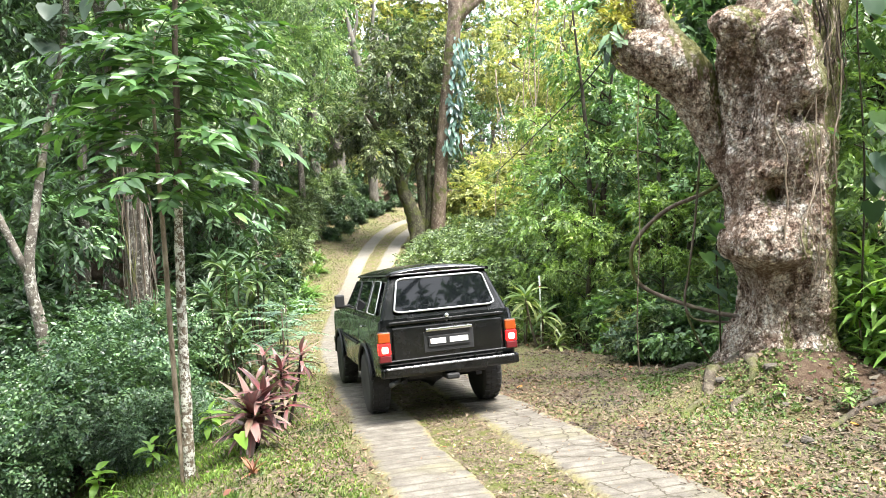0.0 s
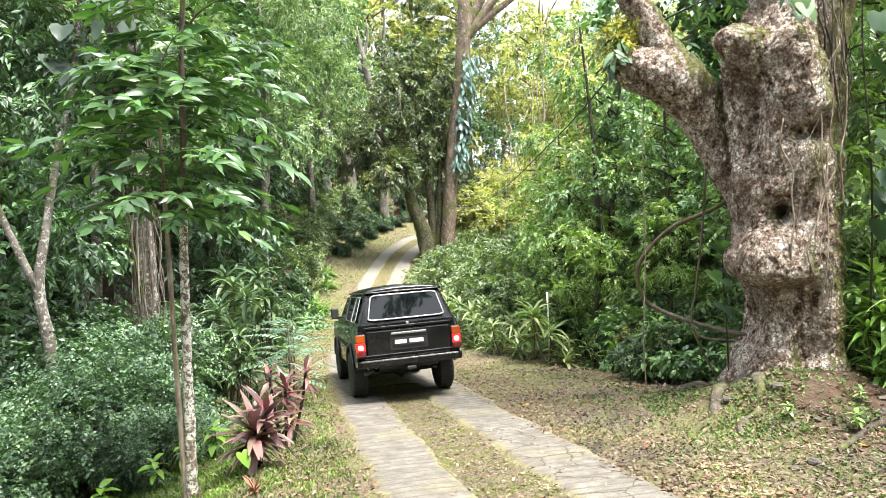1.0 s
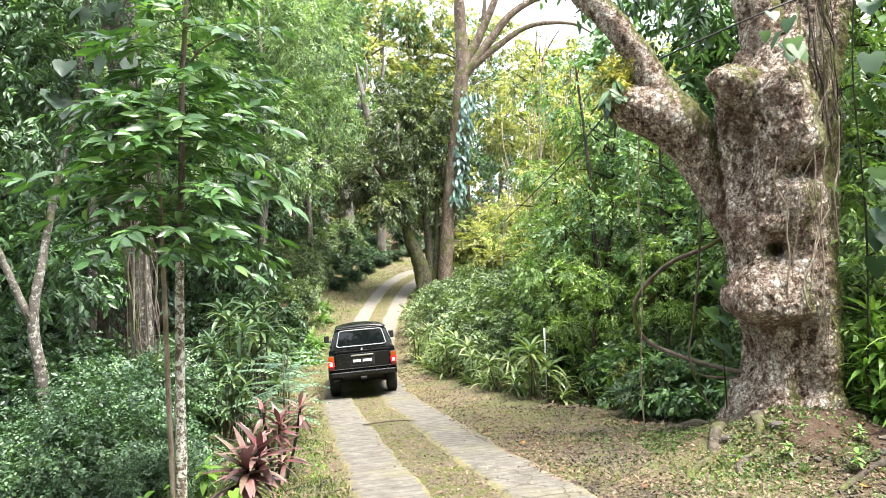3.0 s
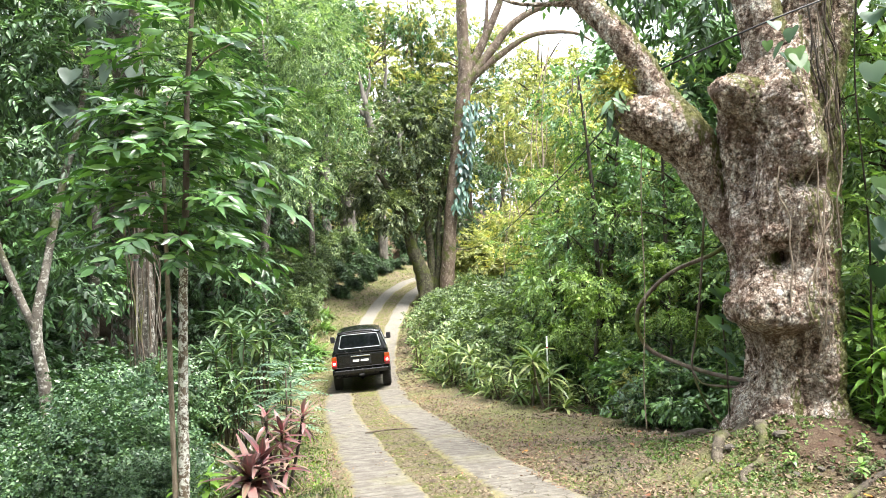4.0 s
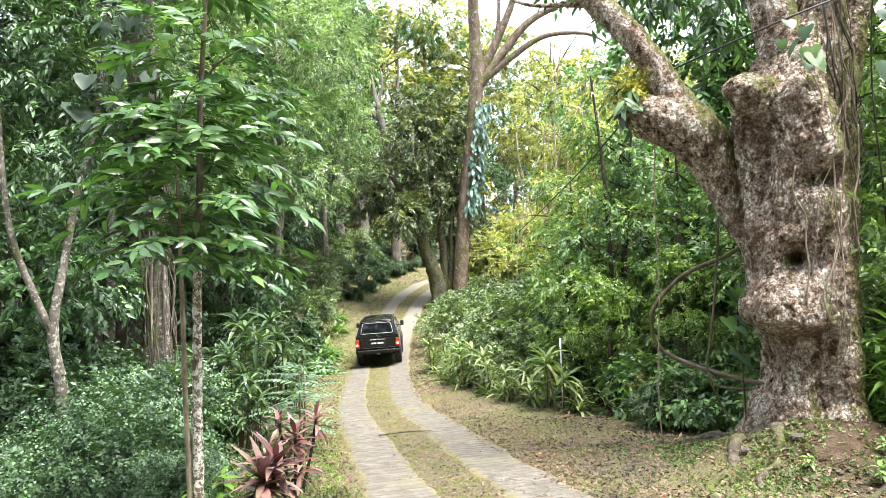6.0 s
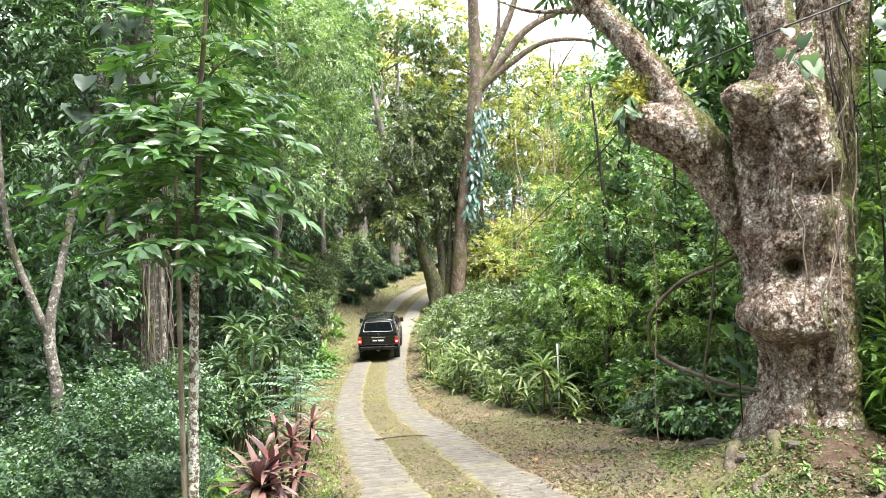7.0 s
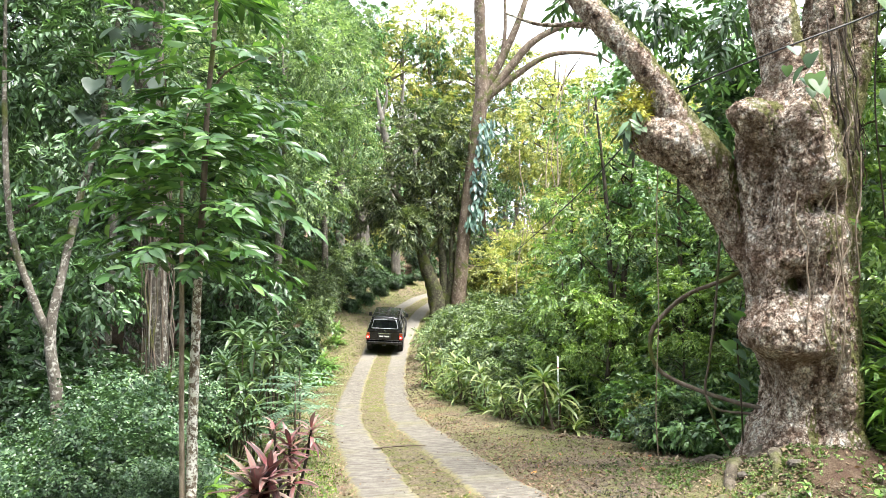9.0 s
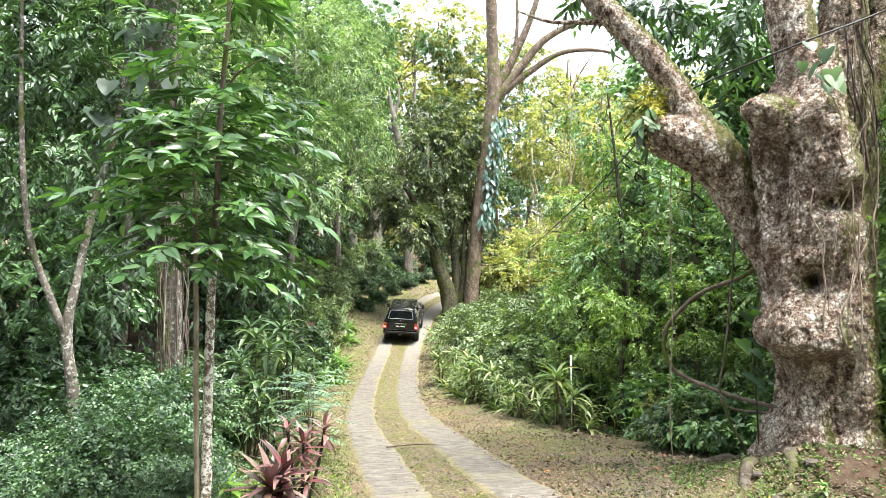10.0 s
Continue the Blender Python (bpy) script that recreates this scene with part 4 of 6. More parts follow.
place(forest_prototype(9, 17, 0.16, G_LIME, BARK_SPOT, 0.2, 1500, "tall lime green tree over the road", 0.5, 3.4), [(-7.4, 27.5, 0, 0.85), (-9.2, 33, 120, 1.0), (-8.0, 41, 200, 1.05), (-11.5, 22, 60, 0.9), (-13, 29, 300, 1.0)], "lime green trees", rng)
place(forest_prototype(7, 18, 0.28, G_BLUE, BARK_SPOT, 0.42, 700, "hazy bluish far forest tree", 0.1, 4.5),
      scatter(rng, 15, -26, 34, 66, 100, lambda x, y: True, gap=5), "far forest trees", rng)
# the forest goes on behind the viewer
p6 = forest_prototype(8, 15, 0.25, G_MID, BARK_DARK, 0.4, 600, "broad forest tree beside the road", 0.05, 4.0)
place(p6, [(-7, -4, 0, 1.0), (-5, -10, 50, 1.1), (-11, -8, 100, 1.1), (9, -6, 10, 1.0), (12, -11, 70, 1.1), (-2, -17, 20, 1.1), (4, -20, 200, 1.1), (-12, 1, 30, 1.0), (17, -14, 40, 1.2), (-9, -18, 60, 1.2), (11, -20, 80, 1.2), (-3.5, -7.5, 120, 1.45), (7, -9, 140, 1.4), (1, -13, 10, 1.6), (-7, -13, 33, 1.5), (6.5, -15, 99, 1.5), (0, -16, 5, 1.9), (-8, -16, 44, 1.9), (8, -17, 166, 1.9), (-4, -22, 77, 2.0), (4, -24, 12, 2.0), (-13, -22, 90, 2.0), (13, -25, 12, 2.0)], "trees behind", rng)
# slim bare trunks of the thicket
for k, (x, y) in enumerate(((4.9, 15.2), (5.5, 17.2), (5.2, 19.8), (6.4, 15.4), (7.2, 17.4), (6.9, 20.5), (4.4, 21.2), (8.3, 19.2), (3.9, 16.8), (5.9, 13.6))):
    h, lx = 6.5 + 2.5 * math.sin(k * 1.7), 0.6 * math.sin(k * 2.9)
    tree("thicket_tree", x, y, ([(0, 0, -0.1), (lx * 0.3, 0, h * 0.33), (lx * 0.5, 0.1, h * 0.66), (lx, 0.2, h)], [0.085, 0.065, 0.05, 0.02]),
         [(lx * 0.8, 0, h * 0.9, 1.3, 1.2, 0.7), (lx * 0.4 + 0.5, 0.2, h * 0.6, 0.9, 0.8, 0.4), (lx * 0.4 - 0.6, 0, h * 0.5, 0.8, 0.7, 0.35)], 150, 12, 0.13, 0.055, BARK_DARK, G_MID, "slim dark-stemmed tree in the thicket", 200 + k,
         limbs=[([(lx * 0.4, 0, h * 0.42), (lx * 0.4 + 0.5, 0.1, h * 0.55), (lx * 0.4 + 0.9, 0.2, h * 0.6)], [0.03, 0.02, 0.008]), ([(lx * 0.4, 0, h * 0.38), (lx * 0.4 - 0.4, 0, h * 0.48), (lx * 0.4 - 0.8, 0, h * 0.52)], [0.03, 0.02, 0.008])], reach=0.45)

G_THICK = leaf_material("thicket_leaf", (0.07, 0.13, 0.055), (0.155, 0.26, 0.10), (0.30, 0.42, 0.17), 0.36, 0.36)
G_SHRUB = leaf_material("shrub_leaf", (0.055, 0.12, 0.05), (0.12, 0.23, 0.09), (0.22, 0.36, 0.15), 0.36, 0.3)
# layered trees and broad-leaved undergrowth that fill the thicket
def layered_tree(seed, h, spread, green, leaf, label):
    q = np.random.default_rng(seed)
    blobs, limbs = [], []
    for k in range(17):
        z = h * (0.22 + 0.78 * k / 17)
        a, d = q.uniform(0, 6.28), spread * q.uniform(0.3, 1.0) * (1.1 - 0.5 * k / 17)
        x, y = d * math.cos(a), d * math.sin(a)
        blobs.append((x, y, z, q.uniform(0.5, 1.0), q.uniform(0.5, 1.0), q.uniform(0.10, 0.25)))
        limbs.append(([(0.03 * k, 0, z - 0.5), (x * 0.5, y * 0.5, z - 0.12), (x * 1.2, y * 1.2, z)], [0.03, 0.02, 0.006]))
    return tree("layered_tree", 0, 0, ([(0, 0, -0.1), (0.1, 0.05, h * 0.4), (0.3, 0, h * 0.7), (0.5, 0, h)], [0.10, 0.085, 0.06, 0.02]), blobs, 620, 12, leaf, leaf * 0.42, BARK_DARK, green, label, seed, reach=0.42, limbs=limbs, z=0.05)


place(layered_tree(231, 7.5, 1.7, G_THICK, 0.14, "slender tree with leaves in flat green layers"), [(4.0, 17.2, 0, 1.0), (5.3, 15.4, 80, 0.95), (6.6, 16.6, 160, 1.05), (4.9, 19.4, 230, 1.1), (7.6, 14.2, 300, 1.0), (3.3, 20.2, 40, 0.9), (8.4, 18.6, 120, 1.2), (6.2, 12.6, 20, 0.85), (6.2, 20.6, 200, 1.2), (9.6, 15.6, 250, 1.1), (6.5, 9.6, 10, 0.95), (7.4, 10.6, 130, 1.1), (5.9, 10.9, 220, 0.9)], "layered thicket trees", rng)
# the backlight on these is part of the G_LIGHT leaf colour
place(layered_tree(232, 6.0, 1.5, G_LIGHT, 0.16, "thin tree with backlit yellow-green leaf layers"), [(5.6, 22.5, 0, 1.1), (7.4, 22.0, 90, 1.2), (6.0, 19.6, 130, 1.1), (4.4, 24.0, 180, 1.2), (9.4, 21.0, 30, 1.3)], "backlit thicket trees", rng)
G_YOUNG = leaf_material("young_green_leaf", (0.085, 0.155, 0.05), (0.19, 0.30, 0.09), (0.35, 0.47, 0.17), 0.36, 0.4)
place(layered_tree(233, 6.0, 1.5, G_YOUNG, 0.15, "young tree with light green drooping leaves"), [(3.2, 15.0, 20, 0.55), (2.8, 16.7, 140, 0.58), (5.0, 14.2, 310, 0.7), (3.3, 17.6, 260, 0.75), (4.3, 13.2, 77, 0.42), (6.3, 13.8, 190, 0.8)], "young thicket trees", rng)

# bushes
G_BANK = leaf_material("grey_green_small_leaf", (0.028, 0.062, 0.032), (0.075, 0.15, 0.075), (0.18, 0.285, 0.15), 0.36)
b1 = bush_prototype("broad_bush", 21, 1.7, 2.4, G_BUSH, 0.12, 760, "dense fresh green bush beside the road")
# darker copy of G_DARK: shade of the forest hollows put into the leaf colour
G_SHADE = leaf_material("shade_toned_leaf", (0.022, 0.044, 0.022), (0.055, 0.105, 0.052), (0.11, 0.205, 0.10), 0.4)
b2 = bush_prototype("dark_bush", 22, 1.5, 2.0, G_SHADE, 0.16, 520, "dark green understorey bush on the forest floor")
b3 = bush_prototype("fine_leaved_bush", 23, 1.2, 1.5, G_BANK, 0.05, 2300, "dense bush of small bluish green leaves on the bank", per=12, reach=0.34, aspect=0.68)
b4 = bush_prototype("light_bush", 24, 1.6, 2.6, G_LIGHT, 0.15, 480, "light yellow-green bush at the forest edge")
b5 = bush_prototype("broad_leaved_shrub", 25, 1.3, 1.9, G_SHRUB, 0.17, 620, "dark shrub of broad drooping leaves in the thicket", per=9, reach=0.4, aspect=0.5)
place(b5, [(3.7, 13.9, 0, 0.8), (4.7, 12.7, 70, 0.85), (5.8, 13.6, 140, 1.0), (4.3, 15.4, 210, 1.0), (5.5, 16.6, 280, 1.1), (3.3, 16.4, 20, 0.8), (6.9, 14.9, 90, 1.2), (5.0, 11.2, 160, 0.75), (4.05, 11.5, 230, 0.6), (6.8, 11.6, 300, 1.1), (7.6, 17.6, 50, 1.3), (4.2, 18.0, 100, 1.1), (6.1, 18.8, 180, 1.3), (2.9, 18.3, 10, 0.9), (8.6, 12.6, 60, 1.3), (5.6, 10.4, 0, 0.8)], "thicket shrubs", rng)
place(b1, [(2.2, 24.6, 0, 1.5), (2.5, 21.0, 30, 1.35), (2.9, 18.9, 100, 1.1), (1.9, 22.8, 60, 1.3), (0.2, 28.5, 70, 1.15), (-0.35, 32.3, 120, 1.0), (3.3, 21.5, 200, 1.05), (2.2, 29.5, 10, 1.25), (-0.4, 35.6, 30, 0.9), (4.6, 25.5, 300, 1.3), (1.6, 34.5, 250, 1.3), (4.2, 30, 60, 1.4),
           (-8.2, 38, 20, 1.1), (-7.4, 33, 90, 1.0), (-9.0, 46, 140, 1.3), (-8.4, 41.5, 30, 1.2), (-7.6, 49.5, 60, 1.2), (-10.2, 37, 100, 1.4), (4.6, 13.2, 60, 0.62), (3.75, 12.1, 10, 0.45), (5.6, 12.2, 200, 0.7), (6.6, 10.4, 0, 0.8)], "roadside bushes", rng)
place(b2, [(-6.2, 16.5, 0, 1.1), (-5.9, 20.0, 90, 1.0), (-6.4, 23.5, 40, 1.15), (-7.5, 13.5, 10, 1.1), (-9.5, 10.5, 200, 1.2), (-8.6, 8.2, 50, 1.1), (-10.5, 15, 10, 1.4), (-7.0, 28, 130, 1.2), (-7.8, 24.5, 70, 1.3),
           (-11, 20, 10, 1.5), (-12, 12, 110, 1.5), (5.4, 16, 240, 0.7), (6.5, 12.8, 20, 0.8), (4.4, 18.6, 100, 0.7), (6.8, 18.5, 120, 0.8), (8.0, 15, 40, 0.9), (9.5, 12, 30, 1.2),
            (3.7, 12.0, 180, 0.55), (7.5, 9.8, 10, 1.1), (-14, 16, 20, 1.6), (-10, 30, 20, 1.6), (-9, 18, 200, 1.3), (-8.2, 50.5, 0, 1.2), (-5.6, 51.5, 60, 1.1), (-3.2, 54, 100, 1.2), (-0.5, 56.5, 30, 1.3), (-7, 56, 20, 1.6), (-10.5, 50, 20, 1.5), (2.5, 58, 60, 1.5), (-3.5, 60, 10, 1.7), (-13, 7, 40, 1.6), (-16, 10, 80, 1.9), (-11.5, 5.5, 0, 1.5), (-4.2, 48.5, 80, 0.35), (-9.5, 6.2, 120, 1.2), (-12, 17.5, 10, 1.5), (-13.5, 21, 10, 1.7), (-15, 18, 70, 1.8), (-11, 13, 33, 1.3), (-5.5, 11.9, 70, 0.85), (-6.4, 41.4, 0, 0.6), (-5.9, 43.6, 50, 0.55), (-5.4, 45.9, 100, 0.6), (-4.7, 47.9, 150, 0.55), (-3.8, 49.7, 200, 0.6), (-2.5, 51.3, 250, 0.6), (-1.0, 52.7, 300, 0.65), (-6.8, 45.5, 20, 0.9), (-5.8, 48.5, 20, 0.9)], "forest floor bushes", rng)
place(b3, [(-5.5, 9.4, 0, 1.3), (-3.85, 8.6, 80, 0.62), (-6.3, 8.4, 30, 1.2), (-4.8, 10.5, 140, 1.4), (-6.9, 8.6, 60, 1.2), (-5.9, 7.0, 10, 0.9), (-5.6, 11.0, 300, 0.9)], "bushes on the bank", rng)
place(b4, [(5.4, 33, 0, 1.6), (2.0, 43.2, 60, 1.7), (3.9, 45.3, 150, 1.9), (6.0, 46.5, 200, 2.1), (1.0, 41.8, 250, 1.2), (7.5, 37, 80, 1.8), (3.4, 40, 30, 1.6), (10, 33, 10, 1.9), (5.8, 42, 160, 2.0), (12.5, 27, 100, 1.9), (9.5, 25.5, 220, 1.4), (14, 38, 60, 2.2), (4.3, 13.7, 40, 0.5), (5.5, 14.7, 140, 0.6), (3.65, 13.1, 240, 0.4), (6.6, 13.9, 20, 0.6), (2.6, 46, 60, 1.4), (-10, 56, 60, 1.5), (-6, 56, 0, 1.3), (6, 50, 0, 1.6)], "light bushes", rng)


# ---------------------------------------------------------------- the old burred tree
ROOTBARK = bark_material("mossy_root_bark", (0.025, 0.02, 0.014), (0.08, 0.065, 0.048), (0.18, 0.155, 0.12), 0.55, 10, (0.2, 0.2, 0.12), (1, 1, 1), 0.4)


def skin(V, N, amount, freq, seed):
    """Push the vertices of a trunk in and out along N: flaking plates, ridges, lumps and pits."""
    out = V.copy()
    for i, p in enumerate(V):
        q = Vector(p) * freq
        q.z *= 0.75
        w = Vector((noise.noise(q * 0.8), noise.noise(q * 0.8 + Vector((7, 0, 0))), noise.noise(q * 0.8 + Vector((0, 9, 0))))) * 0.55
        d, _ = noise.voronoi(q + w + Vector((seed, 0, 0)))
        crack = min(d[1] - d[0], 0.3) / 0.3
        h = 0.3 * (crack - 0.6) + 1.0 * noise.noise(q * 0.3) + 0.7 * noise.noise(q * 0.9) + 0.9 * abs(noise.noise(q * 1.9)) + 0.6 * noise.noise(q * 3.7)
        out[i] += N[i] * h * amount
    return out


def tube_normals(V, sides):
    """Outward directions of a tube's vertices from its own middle line."""
    k = (len(V) - 2) // sides
    rings = V[:k * sides].reshape(k, sides, 3)
    return unit(np.vstack([(rings - rings.mean(1, keepdims=True)).reshape(-1, 3), V[-2:] * 0 + 1e-6]))


def build_big_tree():
    bx, by = 4.35, 8.75
    bz = ground_z(bx, by)
    t = thing("old_burred_tree", pose(bx, by, bz - 0.1), "huge old tree with pale flaking bark, burrs and hanging vines", "tree")
    off = np.array([bx, by, bz - 0.1])
    rel = lambda pts: [tuple(np.array(p) - off) for p in pts]
    P = [(4.36, 8.8, 0.1), (4.36, 8.8, 0.55), (4.39, 8.8, 0.95), (4.40, 8.78, 1.3), (4.40, 8.76, 1.55), (4.37, 8.76, 2.0), (4.30, 8.75, 2.5), (4.25, 8.75, 3.0), (4.26, 8.75, 3.6), (4.24, 8.75, 4.1), (4.24, 8.75, 4.5), (4.34, 8.76, 4.9), (4.5, 8.8, 5.3), (4.58, 8.8, 5.8)]
    R = [0.98, 0.72, 0.59, 0.57, 0.56, 0.58, 0.62, 0.66, 0.66, 0.65, 0.64, 0.54, 0.42, 0.26]
    V, F = tube(rel(P), R, 260, 0.021)
    # burrs and hollows: centre, reach sideways, reach up, reach down, height
    lumps = [((3.84, 8.28, 1.92), 0.34, 0.40, 0.18, 0.42), ((3.66, 8.66, 1.98), 0.32, 0.34, 0.22, 0.22), ((3.85, 8.9, 1.3), 0.3, 0.25, 0.35, -0.10), ((4.12, 8.12, 1.88), 0.22, 0.3, 0.15, 0.20), ((4.02, 8.2, 2.28), 0.3, 0.16, 0.16, 0.12),
             ((3.95, 8.2, 1.25), 0.34, 0.34, 0.3, -0.08), ((3.94, 8.1, 2.66), 0.13, 0.07, 0.12, -0.55), ((3.92, 8.05, 2.90), 0.16, 0.12, 0.1, 0.16), ((3.72, 8.3, 2.75), 0.1, 0.2, 0.2, 0.09),
             ((4.42, 8.05, 3.86), 0.22, 0.2, 0.12, 0.17), ((4.46, 8.05, 3.60), 0.17, 0.1, 0.13, -0.30), ((4.2, 8.1, 3.56), 0.1, 0.09, 0.12, -0.16),
             ((3.62, 8.3, 4.50), 0.28, 0.22, 0.3, 0.16), ((4.0, 8.15, 4.62), 0.25, 0.18, 0.2, 0.12), ((3.62, 8.45, 3.75), 0.15, 0.6, 0.5, -0.34), ((4.78, 8.2, 4.45), 0.12, 0.45, 0.45, -0.35),
             ((4.62, 8.1, 2.9), 0.2, 0.7, 0.7, 0.06), ((4.28, 8.05, 4.25), 0.3, 0.3, 0.3, 0.10), ((4.1, 8.05, 3.2), 0.28, 0.25, 0.2, 0.08), ((4.62, 8.2, 1.3), 0.16, 0.5, 0.6, 0.09), ((4.2, 8.2, 1.0), 0.1, 0.4, 0.4, -0.08)]
    W = V + off
    ctr = np.stack([np.interp(W[:, 2], [p[2] for p in P], [p[k] for p in P]) for k in (0, 1)] + [W[:, 2]], 1)
    nrm = unit(W - ctr)
    for c, r, up, down, h in lumps:
        d = W - np.array(c)
        rz = np.where(d[:, 2] > 0, up, down)
        g = np.exp(-(d[:, 0] ** 2 + d[:, 1] ** 2) / (r * r) - (np.abs(d[:, 2]) / rz) ** 2.6)
        W = W + nrm * (g * h)[:, None]
    ang = np.arctan2(nrm[:, 1], nrm[:, 0])
    W = W + nrm * (0.045 * np.sin(ang * 5 + W[:, 2] * 0.9) + 0.02 * np.sin(ang * 11 - W[:, 2] * 1.7) + 0.2 * np.clip(0.9 - W[:, 2], 0, 1) * np.maximum(0, np.sin(ang * 4 + 0.6)))[:, None]
    part("trunk", mesh_of("trunk", skin(W - off, nrm, 0.036, 8.0, 3), F), BARK_BIG, t)
    limbs = [([(3.8, 8.95, 2.85), (3.62, 9.02, 3.3), (3.46, 9.03, 3.68), (3.28, 9.0, 4.05), (3.02, 8.98, 4.36), (2.7, 9.02, 4.52), (2.42, 9.08, 4.6), (2.26, 9.1, 4.66)], [0.16, 0.20, 0.24, 0.31, 0.36, 0.34, 0.26, 0.12], 80),
             ([(3.0, 8.97, 4.5), (2.82, 9.0, 4.82), (2.66, 9.03, 5.2), (2.32, 9.1, 5.72), (2.06, 9.2, 6.07), (1.62, 9.35, 6.6), (0.9, 9.9, 7.8)], [0.28, 0.23, 0.185, 0.17, 0.165, 0.16, 0.14], 48),
             ([(4.0, 8.6, 4.35), (3.8, 8.5, 4.55), (3.6, 8.42, 4.66), (3.42, 8.38, 4.70), (3.3, 8.38, 4.68)], [0.36, 0.30, 0.24, 0.19, 0.10], 70),
             ([(4.3, 8.72, 4.8), (4.14, 8.72, 5.4), (4.06, 8.74, 5.9), (3.98, 8.78, 6.5), (3.9, 8.8, 7.4), (3.7, 8.9, 9)], [0.34, 0.27, 0.265, 0.26, 0.23, 0.2], 48),
             ([(4.75, 8.9, 4.5), (5.02, 8.92, 5.2), (5.2, 8.95, 5.8), (5.32, 8.95, 6.4), (5.5, 9.0, 7.6), (5.6, 9, 9.2)], [0.38, 0.24, 0.2, 0.19, 0.18, 0.16], 40),
             ([(4.5, 8.75, 4.9), (4.62, 8.72, 5.5), (4.7, 8.7, 6.2), (4.72, 8.75, 7.2), (4.62, 8.8, 8.4)], [0.4, 0.30, 0.27, 0.22, 0.2], 44),
             ([(2.0, 9.3, 6.2), (1.5, 9.4, 6.25), (1.05, 9.5, 6.3), (0.6, 9.6, 6.5)], [0.06, 0.035, 0.025, 0.015], 10)]
    for p, r, sides in limbs:
        v, f = tube(rel(p), r, sides, 0.03)
        part("limb", mesh_of("limb", skin(v, tube_normals(v, sides), (0.06 if sides == 70 else 0.03) * max(r) / 0.36, 8.0, 7) if r[0] > 0.1 else v, f), BARK_BIG, t)
    cr = np.random.default_rng(6)
    crown = [(3.9, 11.4, 6.5, 1.2, 0.8, 0.9), (5.3, 11.4, 6.1, 1.1, 0.8, 1.0), (3.0, 12.0, 7.5, 1.0, 0.8, 0.7), (4.6, 11.6, 7.3, 1.2, 0.9, 0.8), (3.3, 11.2, 5.9, 0.8, 0.6, 0.6), (4.3, 11.6, 5.4, 0.9, 0.6, 0.5)]
    O, D = in_blobs(cr, [(b[0] - bx, b[1] - by, b[2] - off[2], *b[3:]) for b in crown], 470, 0.15)
    part("crown", mesh_of("crown", *sprays(cr, O, D, 10, 0.45, 0.17, 0.075, fine=True)), G_MID, t)
    O, D = in_blobs(cr, [(b[0] - bx, b[1] - by, b[2] - off[2], *b[3:]) for b in [(2.7, 9.7, 6.75, 0.6, 0.4, 0.3), (3.4, 9.6, 6.7, 0.5, 0.4, 0.3), (1.9, 9.9, 7.2, 0.5, 0.4, 0.25), (3.9, 9.8, 6.4, 0.4, 0.3, 0.5), (5.7, 9.2, 6.9, 0.5, 0.4, 0.5)]], 90, 0.1)
    part("crown", mesh_of("crown", *sprays(cr, O, D * [1, 1, 0] - [0, 0, 0.8], 12, 0.5, 0.24, 0.06, fine=True)), G_DARK, t, "dark drooping leaves")
    # gnarled roots breaking out of the mound: start angle, way out, radius, drop
    for a0, a1, ln, r0 in ((196, 222, 1.9, 0.10), (222, 233, 1.7, 0.08), (150, 165, 1.3, 0.08)):
        pts = []
        for k in range(9):
            u = k / 8
            a, q = radians(a0 + (a1 - a0) * u + 3 * math.sin(1.3 * k + a0)), 0.5 + ln * u
            x, y = 4.40 + q * math.cos(a), 8.8 + q * math.sin(a)
            pts.append((x, y, ground_z(x, y) + 0.02 * (1 - u) + 0.035 * math.sin(1.9 * k + a0) - 0.03 * u))
        part("root", mesh_of("root", *tube(rel(pts), list(np.linspace(r0, 0.04, 9)), 18, 0.04, 0.45, 6, a0)), ROOTBARK, t, "mossy gnarled root")
    return t


build_big_tree()
VINE = bark_material("tan_vine", (0.09, 0.07, 0.05), (0.24, 0.19, 0.14), (0.4, 0.34, 0.27), 0, 14, patches=0.3)


def vine(name, pts, r, label, mat, sides=8, step=0.06, rough=0.15):
    radii = [r] * len(pts) if isinstance(r, (int, float)) else r
    return tagged(new(name, mesh_of(name, *tube(pts, radii, sides, step, rough, 9, 1.0), mat)), label, "vine")


vine("liana", [(3.95, 9.3, 2.95), (3.72, 9.55, 2.72), (3.3, 9.9, 2.5), (2.98, 10.0, 2.22), (2.78, 10.05, 1.9), (2.8, 10.05, 1.55), (2.95, 10.0, 1.33), (3.25, 9.8, 1.18), (3.6, 9.4, 1.07), (3.95, 8.9, 1.02)],
     0.03, "thick brown liana looping out from the old tree", BARK_BROWN)
vine("liana", [(3.55, 9.4, 3.3), (3.5, 9.45, 2.4), (3.42, 9.5, 1.6), (3.36, 9.5, 1.15), (3.5, 9.45, 0.7), (3.72, 9.4, 0.3)], 0.016, "thin brown liana hanging beside the old tree", BARK_BROWN)
vine("liana", [(3.36, 9.5, 1.12), (3.45, 9.4, 0.95), (3.7, 9.2, 0.93), (3.95, 9.0, 0.95)], 0.016, "thin brown liana hanging beside the old tree", BARK_BROWN)
vine("liana", [(2.62, 9.05, 4.5), (2.6, 9.1, 3.4), (2.63, 9.15, 2.2), (2.6, 9.2, 1.0), (2.66, 9.3, 0.2)], 0.008, "thin yellowish vine hanging from the limb", VINE)
vrng = np.random.default_rng(77)
